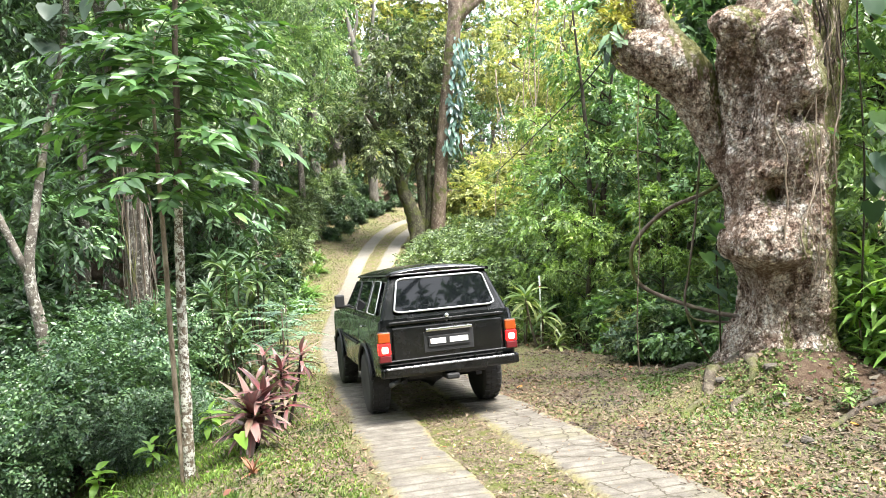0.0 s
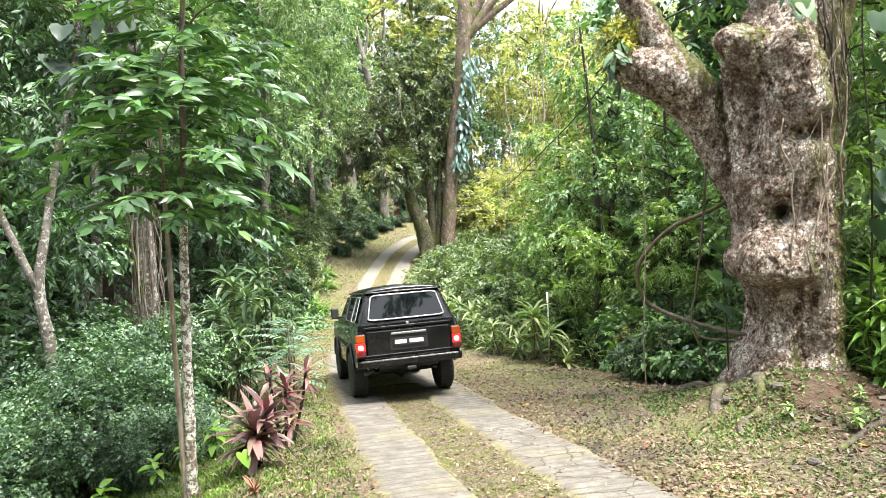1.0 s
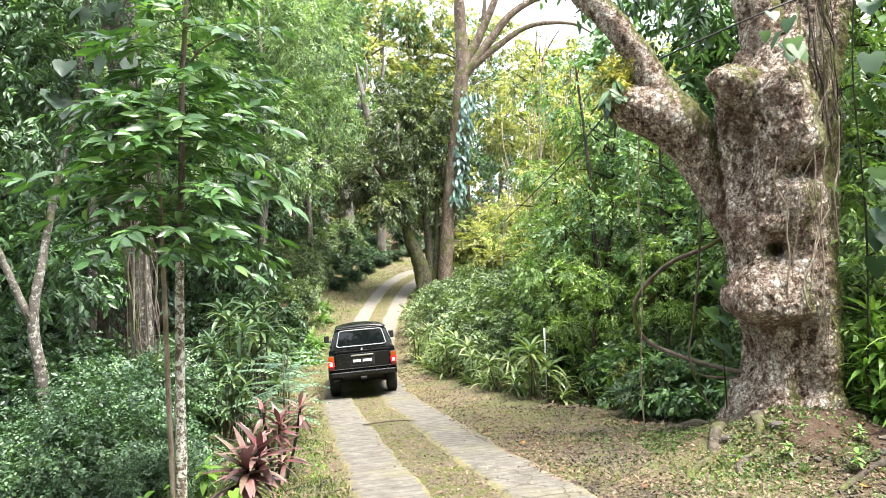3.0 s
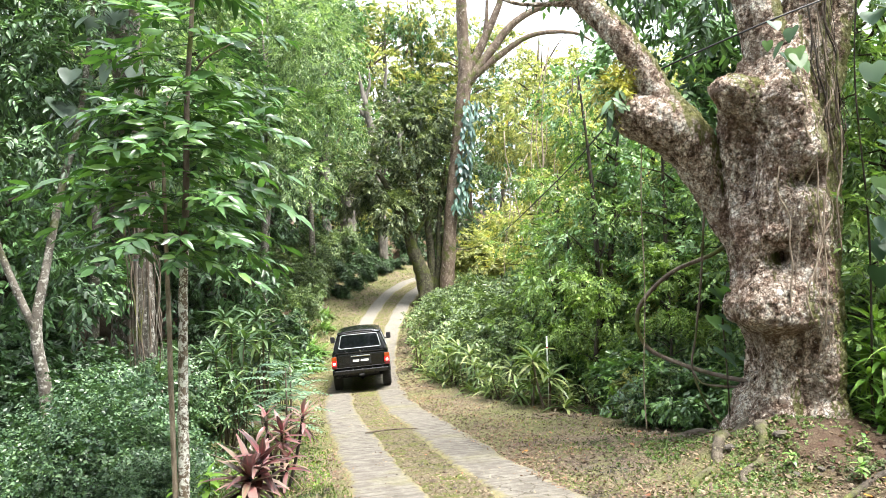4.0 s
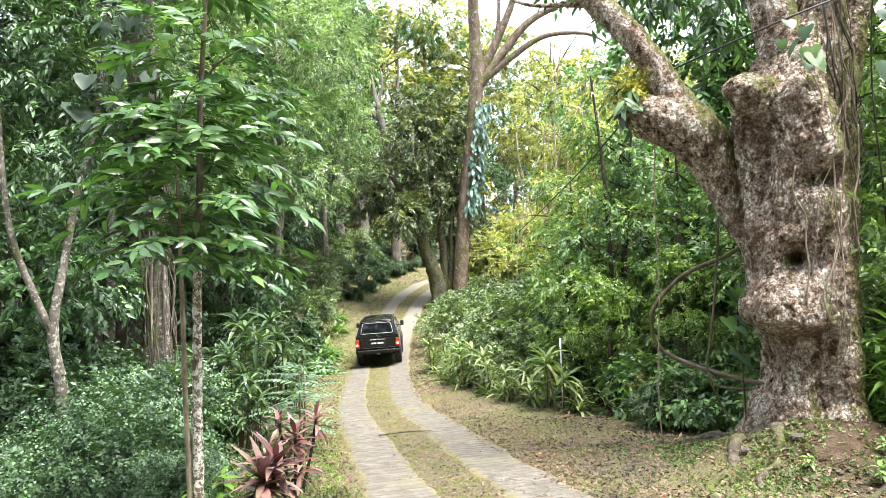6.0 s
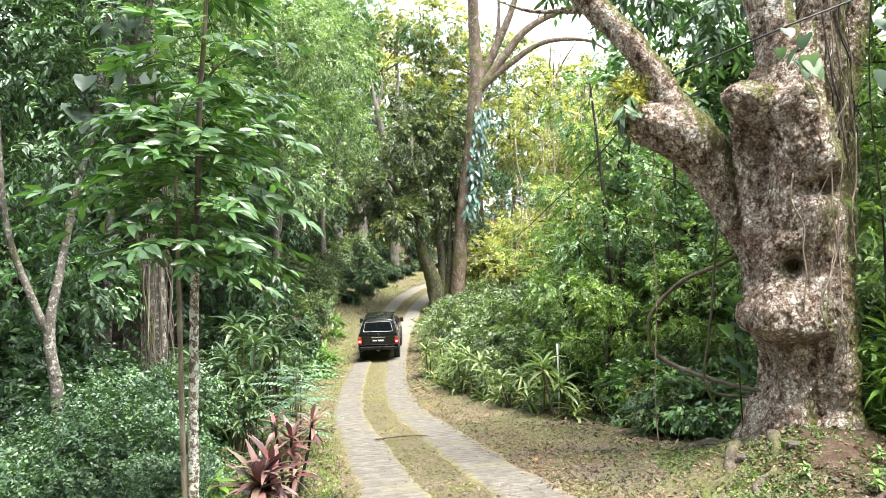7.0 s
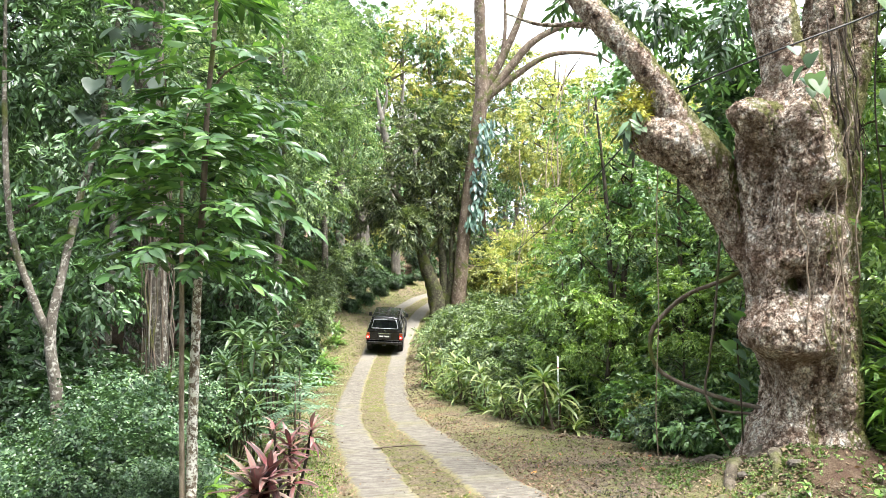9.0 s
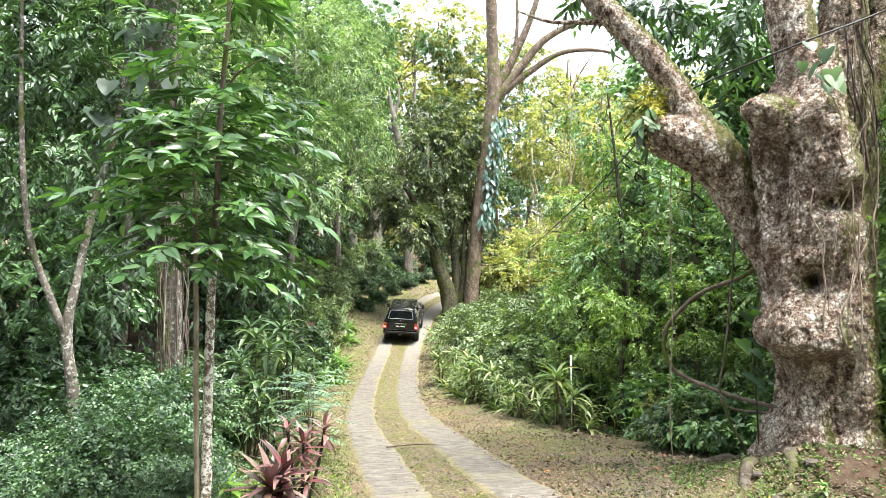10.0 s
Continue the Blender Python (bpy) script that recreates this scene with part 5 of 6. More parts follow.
for k in range(7):
    x0 = vrng.uniform(3.9, 4.75)
    z0, z1 = vrng.uniform(3.2, 5.3), vrng.uniform(1.2, 2.6)
    pts, x = [], x0
    for z in np.arange(z0, z1, -0.3):
        x += vrng.normal(0, 0.09)
        cx = np.interp(z, [1.3, 2.8, 4.4, 5.2], [4.39, 4.26, 4.22, 4.4])
        rr = np.interp(z, [1.3, 1.9, 2.8, 4.4, 5.2], [0.68, 0.84, 0.78, 0.82, 0.62])
        d = np.clip((x - cx) / rr, -0.85, 0.85)
        pts.append((x, 8.76 - rr * math.sqrt(1 - d * d) - 0.03, z))
    if len(pts) > 2:
        vine("trunk_vine", pts, float(vrng.uniform(0.004, 0.012)), "thin tan vine hanging down the flaking bark", VINE, 6)
for k in range(14):
    x, z0, z1 = vrng.uniform(4.55, 4.9), vrng.uniform(4.6, 6.6), vrng.uniform(3.4, 4.6)
    zs = np.linspace(z0, z1, 7)
    vine("trunk_vine", [(x + vrng.normal(0, 0.035) + 0.06 * (4.6 - z), 8.26 + vrng.normal(0, 0.03) + 0.25 * max(0, x - 4.6) + 0.1 * max(0, z - 4.8), z) for z in zs], float(vrng.uniform(0.004, 0.013)),
         "dark fibrous root hanging in the fork of the old tree", (BARK_DARK, BARK_BROWN, VINE)[k % 3], 6, 0.1, 0.3)
vine("cable", [(6.0, 8.5, 6.45), (5.0, 8.35, 5.95), (4.0, 8.3, 5.55), (3.2, 8.7, 5.28), (2.75, 9.0, 5.12), (2.55, 9.0, 5.0)], 0.013, "black cable slung across the old tree", BLACK, 6, 0.1, 0)
vine("cable", [(2.55, 9.1, 4.9), (2.2, 14, 4.3), (1.5, 24, 3.6), (0.6, 34, 3.7), (0.1, 39.6, 4.2)], 0.012, "black cable sagging between the trees", BLACK, 6, 0.4, 0)


# ---------------------------------------------------------------- the two trees at the bend
def at(x, y, z, off):
    return tuple(np.array((x, y, z)) - off)


BARK_MOSS = bark_material("moss_covered_bark", (0.015, 0.014, 0.009), (0.05, 0.045, 0.03), (0.13, 0.115, 0.08), 0.4, 4, (0.13, 0.135, 0.075), (1, 1, 0.5), 0.45)
BARK_MOTTLED = bark_material("mottled_grey_brown_bark", (0.045, 0.03, 0.022), (0.12, 0.088, 0.066), (0.24, 0.19, 0.145), 0.3, 3.5, (0.33, 0.29, 0.23), (1, 1, 0.5), 0.42)


def build_bend_trees():
    o = np.array([-1.1, 40.0, ground_z(-1.1, 40) - 0.05])
    blobs = [(-4.0, 40, 8.2, 2.2, 2, 1.6), (-5.6, 40, 7.4, 1.3, 1.4, 1.2), (-2.2, 40, 10.5, 2.0, 2, 1.8), (-1.2, 40.5, 8.0, 1.8, 1.6, 1.6), (-3.0, 39, 6.2, 1.3, 1.5, 1.0), (-0.6, 40.5, 12.0, 1.7, 1.6, 1.5),
             (-2.4, 41, 12.8, 1.5, 1.5, 1.2), (0.2, 41, 9.6, 1.4, 1.4, 1.6), (-0.3, 41, 6.0, 1.0, 1.2, 1.3)]
    tree("leaning_dark_tree", -1.1, 40, ([at(-1.1, 40, 0.5, o), at(-1.35, 40, 2.2, o), at(-2.0, 40, 4.0, o), at(-2.6, 40, 6.1, o), at(-3.6, 40, 8.0, o), at(-4.4, 40, 9.0, o)], [0.62, 0.45, 0.36, 0.3, 0.2, 0.06]),
         [(*at(b[0], b[1], b[2], o), *b[3:]) for b in blobs], 2300, 11, 0.28, 0.09, BARK_MOSS, G_OLIVE, "dark mossy leaning tree with a dense olive crown at the bend", 31,
         limbs=[([at(-1.0, 40, 1.0, o), at(-0.9, 40.2, 3, o), at(-1.1, 40.2, 5.5, o), at(-1.6, 40.2, 8.5, o), at(-1.7, 40.3, 11, o)], [0.3, 0.26, 0.2, 0.14, 0.05]),
                ([at(-0.8, 40, 1.0, o), at(-0.45, 40.1, 3.0, o), at(-0.4, 40.2, 6, o), at(0.0, 40.5, 9, o)], [0.26, 0.22, 0.15, 0.05]),
                ([at(-2.0, 40, 4.0, o), at(-1.6, 40, 5.2, o), at(-0.8, 40, 6.4, o)], [0.16, 0.12, 0.05])], rough=0.2)
    o = np.array([-0.05, 39.6, ground_z(-0.05, 39.6) - 0.05])
    t = tree("tall_brown_tree", -0.05, 39.6, ([at(-0.05, 39.6, 0.6, o), at(0.0, 39.6, 2.0, o), at(0.2, 39.6, 5, o), at(0.45, 39.6, 7.7, o), at(0.85, 39.6, 11, o), at(1.25, 39.6, 14.2, o), at(1.15, 39.6, 16.5, o), at(1.05, 39.3, 19.5, o), at(0.9, 39.3, 24, o)],
              [0.52, 0.42, 0.38, 0.36, 0.38, 0.42, 0.34, 0.32, 0.22]), [(*at(4.5, 39.5, 22.5, o), 3, 2, 1.0), (*at(-1.5, 39.5, 22, o), 1.6, 1.6, 1.0)], 160, 10, 0.3, 0.11, BARK_MOTTLED, G_MID,
             "tall brown-barked tree forking high above the bend", 32, limbs=[([at(1.2, 39.6, 13.8, o), at(2.2, 39.6, 15.8, o), at(3.2, 39.5, 18, o), at(4.2, 39.5, 21, o)], [0.34, 0.25, 0.2, 0.12]),
             ([at(1.3, 39.6, 13.6, o), at(2.6, 39.6, 15.3, o), at(4.0, 39.5, 17.0, o), at(5.6, 39.5, 18.0, o), at(8.5, 39.5, 19.0, o)], [0.34, 0.26, 0.22, 0.18, 0.1]),
             ([at(1.5, 39.6, 13.9, o), at(3.2, 39.6, 15.2, o), at(5.2, 39.5, 16.4, o), at(7.6, 39.5, 16.5, o), at(9.0, 39.5, 15.8, o)], [0.26, 0.2, 0.15, 0.1, 0.04]),
             ([at(2.4, 39.6, 16.2, o), at(2.6, 39.6, 18.2, o), at(2.5, 39.6, 21, o)], [0.14, 0.1, 0.06])], sides=18)
    # hanging climber on the trunk
    r = np.random.default_rng(8)
    n = 300
    z = r.uniform(6.0, 12.6, n)
    a = r.uniform(-1.9, 0.7, n)
    x = np.interp(z, [5, 7.7, 11, 14.2], [0.2, 0.45, 0.85, 1.25]) + (0.42 + r.uniform(0, 0.35, n)) * np.cos(a) + 0.25
    y = 39.6 + 0.5 * np.sin(a)
    P = np.stack([x, y, z], 1)
    D = np.stack([r.normal(0.1, 0.5, n), r.normal(-0.3, 0.4, n), -np.ones(n)], 1)
    U = np.stack([np.cos(a), np.sin(a), 0.3 * np.ones(n)], 1)
    climber = leaf_material("blue_green_climber_leaf", (0.060, 0.114, 0.100), (0.105, 0.199, 0.180), (0.200, 0.314, 0.280), 0.3, 0.25, (0.9, 1.1, 0.8))
    V, F = blades(P, D, U, r.uniform(0.3, 0.65, n), r.uniform(0.13, 0.24, n), 0.15, 0.3, True)
    tagged(new("trunk_climber", mesh_of("trunk_climber", V, F, climber)), "blue-green climber with long hanging leaves on the trunk", "climber")


build_bend_trees()


# ---------------------------------------------------------------- trees on the bank
GREYROOT = bark_material("pale_root", (0.09, 0.08, 0.065), (0.2, 0.18, 0.15), (0.34, 0.31, 0.26), 0.0, 12, (0.42, 0.4, 0.36), patches=0.4)


def build_left_trees():
    o = np.array([-6.85, 11.6, ground_z(-6.85, 11.6) - 0.1])
    tree("forked_spotted_tree", -6.85, 11.6, ([at(-6.8, 11.6, -1.6, o), at(-6.85, 11.6, 0.4, o), at(-7.0, 11.55, 1.6, o), at(-6.9, 11.7, 2.8, o), at(-6.75, 11.9, 4.2, o), at(-6.45, 11.9, 5.4, o), at(-6.2, 12, 8.0, o)],
         [0.14, 0.105, 0.09, 0.065, 0.06, 0.055, 0.035]), [(*at(-8.2, 12.2, 5.5, o), 1.9, 1.4, 1.6), (*at(-6.6, 12.6, 7.0, o), 1.4, 1.2, 1.3), (*at(-9.2, 12, 7.6, o), 1.6, 1.4, 1.5), (*at(-7.6, 12.4, 3.4, o), 0.9, 0.9, 0.6)],
         700, 12, 0.17, 0.062, BARK_SPOT, G_DARK, "slim forked tree with white-spotted bark on the bank", 41, limbs=[([at(-7.0, 11.55, 1.55, o), at(-7.25, 11.4, 2.3, o), at(-7.6, 11.3, 3.4, o), at(-7.8, 11.3, 5.2, o), at(-7.9, 11.3, 7.5, o)], [0.07, 0.06, 0.052, 0.045, 0.025])])
    o = np.array([-5.85, 13.1, ground_z(-5.85, 13.1) - 0.1])
    t = tree("root_wrapped_tree", -5.85, 13.1, ([at(-5.75, 13.1, -1.5, o), at(-5.8, 13.1, 1, o), at(-5.9, 13.1, 3.2, o), at(-6.0, 12.9, 5.5, o), at(-6.0, 12.5, 7.6, o), at(-5.9, 12.5, 10.5, o)], [0.26, 0.175, 0.17, 0.22, 0.3, 0.26]),
             [(*at(-6.5, 12.5, 9.3, o), 2.6, 1.8, 1.0), (*at(-4.5, 13, 9.6, o), 2.0, 1.6, 1.0), (*at(-8, 13.5, 9.0, o), 2, 2, 1.2)], 420, 12, 0.2, 0.075, BARK_SPOT, G_DARK, "stout tree wrapped in pale hanging roots and climbers", 42, rough=0.2, sides=20)
    r = np.random.default_rng(3)
    for k in range(22):
        a = r.uniform(-3.1, 0.2)
        pts = []
        top = r.uniform(3.0, 8.5)
        for z in np.arange(top, -0.4, -0.6):
            c = np.array([np.interp(z, [1, 3.2, 5.5, 7.6], [-5.8, -5.9, -6.0, -6.0]), np.interp(z, [3.2, 5.5, 7.6], [13.1, 12.9, 12.5])])
            a += r.normal(0, 0.22)
            q = 0.185 + 0.15 * r.random()
            pts.append(at(c[0] + q * math.cos(a), c[1] + q * math.sin(a), z, o))
        part("hanging_root", mesh_of("hanging_root", *tube(pts, [float(r.uniform(0.004, 0.016))] * len(pts), 7, 0.2, 0.3, 6, k)), BARK_BROWN if k % 3 else GREYROOT, t, "pale hanging root")
    big = leaf_material("large_heart_leaf", (0.055, 0.104, 0.080), (0.100, 0.171, 0.140), (0.220, 0.257, 0.160), 0.4, 0.25)
    for k in range(16):
        x, z = -6.05 + r.normal(0, 0.42), r.uniform(5.3, 8.0)
        y = 12.05 - r.uniform(0, 0.35)
        heart_leaf("large_leaf", big, t, at(x, y, z, o), r.uniform(0.3, 0.48), r.normal(0, 40), r.uniform(-75, -35), "large heart-shaped climber leaf")


def heart_leaf(name, mat, parent, loc, size, turn, dip, label=""):
    """A heart-shaped leaf, its tip hanging towards the viewer's side."""
    pts = [(0, 0), (0.22, -0.14), (0.44, -0.05), (0.5, 0.2), (0.36, 0.55), (0.16, 0.85), (0, 1.0)]
    prof = pts + [(-x, y) for x, y in pts[::-1][1:-1]]
    V = [(0, 0.32, -0.03)] + [(x, y, 0.07 * abs(x) * 2 - 0.12 * y * y) for x, y in prof]
    n = len(prof)
    F = [(0, 1 + k, 1 + (k + 1) % n) for k in range(n)]
    ob = part(name, mesh_of(name, np.array(V) * size, F, mat), None, parent, label)
    ob.matrix_local = pose(*loc, dip, 0, 180 + turn)
    return ob


build_left_trees()


# ---------------------------------------------------------------- the sapling
def build_sapling():
    x0, y0 = -2.76, 7.03
    o = np.array([x0, y0, ground_z(x0, y0) - 0.05])
    r = np.random.default_rng(12)
    t = thing("sapling", pose(*o), "slim sapling with white-blotched stem and glossy feathered leaves", "tree")
    part("trunk", mesh_of("trunk", *tube([at(-2.74, 7.03, -0.4, o), at(-2.76, 7.05, 1.1, o), at(-2.77, 7.08, 2.3, o), at(-2.755, 7.08, 2.9, o)], [0.06, 0.052, 0.046, 0.04], 14, 0.06, 0.22, 9, 2)), BARK_PALE, t)
    part("upper_trunk", mesh_of("upper_trunk", *tube([at(-2.76, 7.08, 2.85, o), at(-2.74, 7.08, 3.3, o), at(-2.72, 7.07, 4.4, o), at(-2.66, 7.05, 5.3, o), at(-2.6, 7.0, 6.6, o)],
         [0.042, 0.036, 0.028, 0.024, 0.016], 12, 0.08, 0.12, 9, 2)), BARK_BROWN, t, "brown upper stem")
    part("stem", mesh_of("stem", *tube([at(-2.80, 7.02, -0.4, o), at(-2.86, 7.0, 1.2, o), at(-2.89, 7.0, 2.2, o), at(-2.93, 7.02, 3.0, o), at(-2.95, 7.02, 3.9, o), at(-2.9, 7.02, 4.4, o)], [0.028, 0.027, 0.026, 0.022, 0.016, 0.008], 10, 0.1, 0.08, 9, 5)), VINE, t, "thin tan side stem")
    part("stem", mesh_of("stem", *tube([at(-2.72, 7.05, 4.5, o), at(-2.5, 6.95, 4.75, o), at(-2.2, 6.9, 4.9, o)], [0.015, 0.012, 0.005], 8, 0.08)), BARK_BROWN, t)
    glossy = leaf_material("glossy_feather_leaf", (0.04, 0.095, 0.035), (0.085, 0.18, 0.065), (0.17, 0.31, 0.10), 0.27, 0.3)
    for k in range(150):
        stem2 = k % 3 == 0
        z = r.uniform(2.75, 4.3) if stem2 else r.uniform(2.75, 4.9) if k % 4 else r.uniform(4.9, 6.4)
        c = np.array([-2.94, 7.02, z]) if stem2 else np.array([np.interp(z, [2.3, 4.4, 6.6], [-2.77, -2.72, -2.6]), 7.06, z])
        a = r.uniform(0, 6.28)
        ln = r.uniform(0.6, 1.3) * (1.05 if z < 4.6 else 0.9)
        d = np.array([math.cos(a), math.sin(a) * 0.9, r.uniform(-0.15, 0.5)])
        d = d / np.linalg.norm(d)
        pairs = int(r.integers(5, 9))
        rach = [c + d * ln * u - np.array([0, 0, 0.25]) * (ln * u * u) for u in np.linspace(0, 1, 6)]
        u = np.repeat(np.linspace(0.3, 0.95, pairs), 2)
        base = np.stack([np.interp(u, np.linspace(0, 1, 6), [q[i] for q in rach]) for i in range(3)], 1)
        s = unit(np.cross(d, [0, 0, 1.0]))
        side = np.tile([1.0, -1.0], pairs)[:, None]
        D = d * 0.85 + s * side * 0.7 - np.array([0, 0, 0.28]) * (0.3 + u[:, None]) + r.normal(0, 0.2, (pairs * 2, 3))
        P = np.vstack([base, rach[-1]])
        D = np.vstack([D, d - [0, 0, 0.35]])
        n = len(P)
        size = r.uniform(0.19, 0.29) * r.uniform(0.75, 1.15, n)
        lv = blades(P - o, D, np.tile(d * 0.7 + [0, -0.25, 0.8], (n, 1)) + r.normal(0, 0.4, (n, 3)), size, size * 0.32, r.uniform(0.05, 0.35, n), 0.3, True)
        rv = tube([tuple(q - o) for q in rach], [0.006, 0.006, 0.005, 0.004, 0.003, 0.002], 5, 0.12)
        part("leaf", mesh_of("leaf", *joined([lv, rv])), glossy, t)


build_sapling()


# ---------------------------------------------------------------- smaller plants
def strap_leaf(L, W, arch, n=7, fold=0.25, tip=0.9):
    """A long leaf along +x that arches over, creased along its rib."""
    V, F = [], []
    for k in range(n):
        u = k / (n - 1)
        w = W * 0.5 * math.sin(math.pi * min(0.97, 0.12 + u * tip)) ** 0.8
        ang = arch * u
        x, z = L * (math.sin(ang) / arch if arch else u), -L * (1 - math.cos(ang)) / arch if arch else 0
        V += [(x, -w, z + w * fold), (x, 0, z), (x, w, z + w * fold)]
        if k:
            b = 3 * (k - 1)
            for j in (0, 1):
                F += [(b + j, b + j + 3, b + j + 4), (b + j, b + j + 4, b + j + 1)]
    return np.array(V), np.array(F)


def red_leaf_material():
    m, n, l, b = material("bronze_red_leaf", 0.38, 0, 0.5)
    tc = n.new("ShaderNodeTexCoord")
    sp = n.new("ShaderNodeSeparateXYZ")
    l.new(tc.outputs["Generated"], sp.inputs[0])
    oi = n.new("ShaderNodeObjectInfo")
    old = ramp(n, [(0.0, (0.03, 0.02, 0.02)), (0.45, (0.09, 0.045, 0.042)), (0.8, (0.22, 0.15, 0.13)), (1.0, (0.15, 0.15, 0.07))])
    l.new(oi.outputs["Random"], old.inputs[0])
    rib = ramp(n, [(0.40, (0, 0, 0)), (0.5, (1, 1, 1)), (0.60, (0, 0, 0))])
    l.new(sp.outputs[1], rib.inputs[0])
    basal = ramp(n, [(0.1, (1, 1, 1)), (0.6, (0, 0, 0))])
    l.new(sp.outputs[0], basal.inputs[0])
    both = mix(n, l, 0.6, (0, 0, 0), mix(n, l, 0.45, rib.outputs[0], basal.outputs[0]))
    st = noise_node(n, l, 30, 4, stretch=(0.2, 2, 1))
    col = mix(n, l, both, old.outputs[0], (0.50, 0.07, 0.10))
    col = mix(n, l, mix(n, l, 0.35, (0, 0, 0), st.outputs[0]), col, (0.18, 0.115, 0.105))
    l.new(col, b.inputs["Base Color"])
    tr = n.new("ShaderNodeBsdfTranslucent")
    l.new(col, tr.inputs[0])
    ms = n.new("ShaderNodeMixShader")
    ms.inputs[0].default_value = 0.12
    l.new(b.outputs[0], ms.inputs[1])
    l.new(tr.outputs[0], ms.inputs[2])
    l.new(ms.outputs[0], n["Material Output"].inputs[0])
    return m


RED = red_leaf_material()
BRIGHT = leaf_material("bright_new_leaf", (0.12, 0.26, 0.03), (0.18, 0.36, 0.05), (0.3, 0.45, 0.08), 0.35, 0.4)


def cordyline(x, y, heads, seed, label):
    r = np.random.default_rng(seed)
    z0 = ground_z(x, y)
    t = thing("red_cordyline", pose(x, y, z0), label, "plant", "red cordylines")
    shapes = [mesh_of("leaf", *strap_leaf(L, L * w, a), RED) for L, w, a in ((0.46, 0.2, 0.7), (0.5, 0.18, 0.4), (0.42, 0.22, 1.1), (0.4, 0.2, 0.3))]
    for hx, hy, hz, n, size in heads:
        part("cane", mesh_of("cane", *tube([(hx * 0.3, hy * 0.3, -0.05), (hx * 0.8, hy * 0.8, hz * 0.6), (hx, hy, hz)], [0.022, 0.02, 0.016], 8, 0.08, 0.1)), BARK_DARK, t)
        for k in range(n):
            u = k / n
            ob = part("leaf", shapes[int(r.integers(0, 4))], None, t)
            lift = 28 - 96 * u
            ob.matrix_local = pose(hx, hy, hz - 0.22 * (1 - u) + 0.05, r.normal(0, 14), lift + r.normal(0, 8), k * 137.5 + r.normal(0, 10)) @ Matrix.Diagonal((size * r.uniform(0.85, 1.1),) * 3 + (1,))
    return t


cordyline(-2.08, 7.08, [(0, 0, 0.40, 46, 1.0), (0.08, 0.12, 0.52, 26, 0.9), (-0.1, 0.1, 0.25, 14, 0.8)], 51, "bronze and pink-red cordyline on the grassy verge")
cordyline(-2.1, 8.5, [(0, 0, 0.7, 26, 0.68), (0.22, 0.2, 0.85, 24, 0.62), (-0.2, 0.0, 0.9, 10, 0.55), (0.1, -0.15, 0.4, 18, 0.7)], 52, "slender dark red cordyline on the grassy verge")
lf = heart_leaf("fallen_big_leaf", BRIGHT, None, (-2.12, 6.72, ground_z(-2.12, 6.72) + 0.3), 0.17, 60, -50)
tagged(lf, "bright green heart-shaped leaf among the red leaves", "leaf")

STRIPED = leaf_material("pale_striped_leaf", (0.06, 0.115, 0.04), (0.16, 0.235, 0.085), (0.36, 0.41, 0.19), 0.35, 0.35, whole=True)
GINGER = leaf_material("broad_strap_leaf", (0.08, 0.17, 0.05), (0.15, 0.29, 0.08), (0.26, 0.42, 0.13), 0.35, 0.35, whole=True)
DRAC_DK = leaf_material("dark_strap_leaf", (0.030, 0.057, 0.025), (0.065, 0.123, 0.055), (0.160, 0.228, 0.101), 0.35, 0.25, whole=True)


def dracaena(seed, heads, n, L, W, mat, label, name="dracaena"):
    """A many-stemmed plant: each stem carries a tuft of arching strap leaves."""
    r = np.random.default_rng(seed)
    t = thing(name, pose(0, 0, 0), label, "plant")
    shapes = [mesh_of("leaf", *strap_leaf(L * a, W * b, c, 6, 0.3), mat) for a, b, c in ((0.8, 1.0, 1.3), (1.0, 1.0, 0.9), (1.1, 0.9, 1.5), (0.7, 0.85, 0.6))]
    for hx, hy, hz in heads:
        stem = part("stem", mesh_of("stem", *tube([(hx * 0.2, hy * 0.2, -0.1), (hx * 0.7, hy * 0.7, hz * 0.5), (hx, hy, hz)], [0.022, 0.018, 0.014], 7, 0.15, 0.1)), BARK_BROWN, t)
        for k in range(n):
            u = (k + 0.5) / n
            ob = part("leaf", shapes[int(r.integers(0, 4))], None, stem)
            ob.matrix_local = pose(hx, hy, hz - 0.1 + 0.15 * u, r.normal(0, 10), 14 - 78 * u + r.normal(0, 8), k * 137.5 + r.normal(0, 8))
    return t


prng = np.random.default_rng(9)
d1 = dracaena(61, [(0, 0, 0.55), (0.3, 0.1, 0.28), (-0.22, 0.2, 0.85), (0.1, -0.3, 0.12)], 20, 0.5, 0.064, STRIPED, "pale striped dracaena in the row along the verge")
row = []
for k in range(15):
    u = k / 14
    y = 24.6 - 10.0 * u
    x = float(mid_x(y)) + 2.15 + 1.5 * u + prng.normal(0, 0.18)
    row.append((x, y, prng.uniform(0, 360), prng.uniform(0.85, 1.3)))
row += [(3.0, 14.3, 20, 0.55), (2.5, 14.6, 80, 0.6), (-0.4, 26.3, 10, 1.1), (-0.7, 28.4, 120, 0.9), (0.2, 24.8, 200, 1.2), (0.9, 22.6, 10, 1.25), (1.5, 20.4, 50, 1.1)]
place(d1, row, "dracaenas along the verge", prng)
d2 = dracaena(62, [(0, 0, 1.6), (0.3, 0.1, 1.1), (-0.3, 0.1, 1.9), (0.1, -0.2, 0.7), (-0.15, 0.25, 1.3), (0.2, 0.3, 2.2)], 18, 0.6, 0.09, DRAC_DK, "tall many-stemmed dracaena with dark drooping leaves")
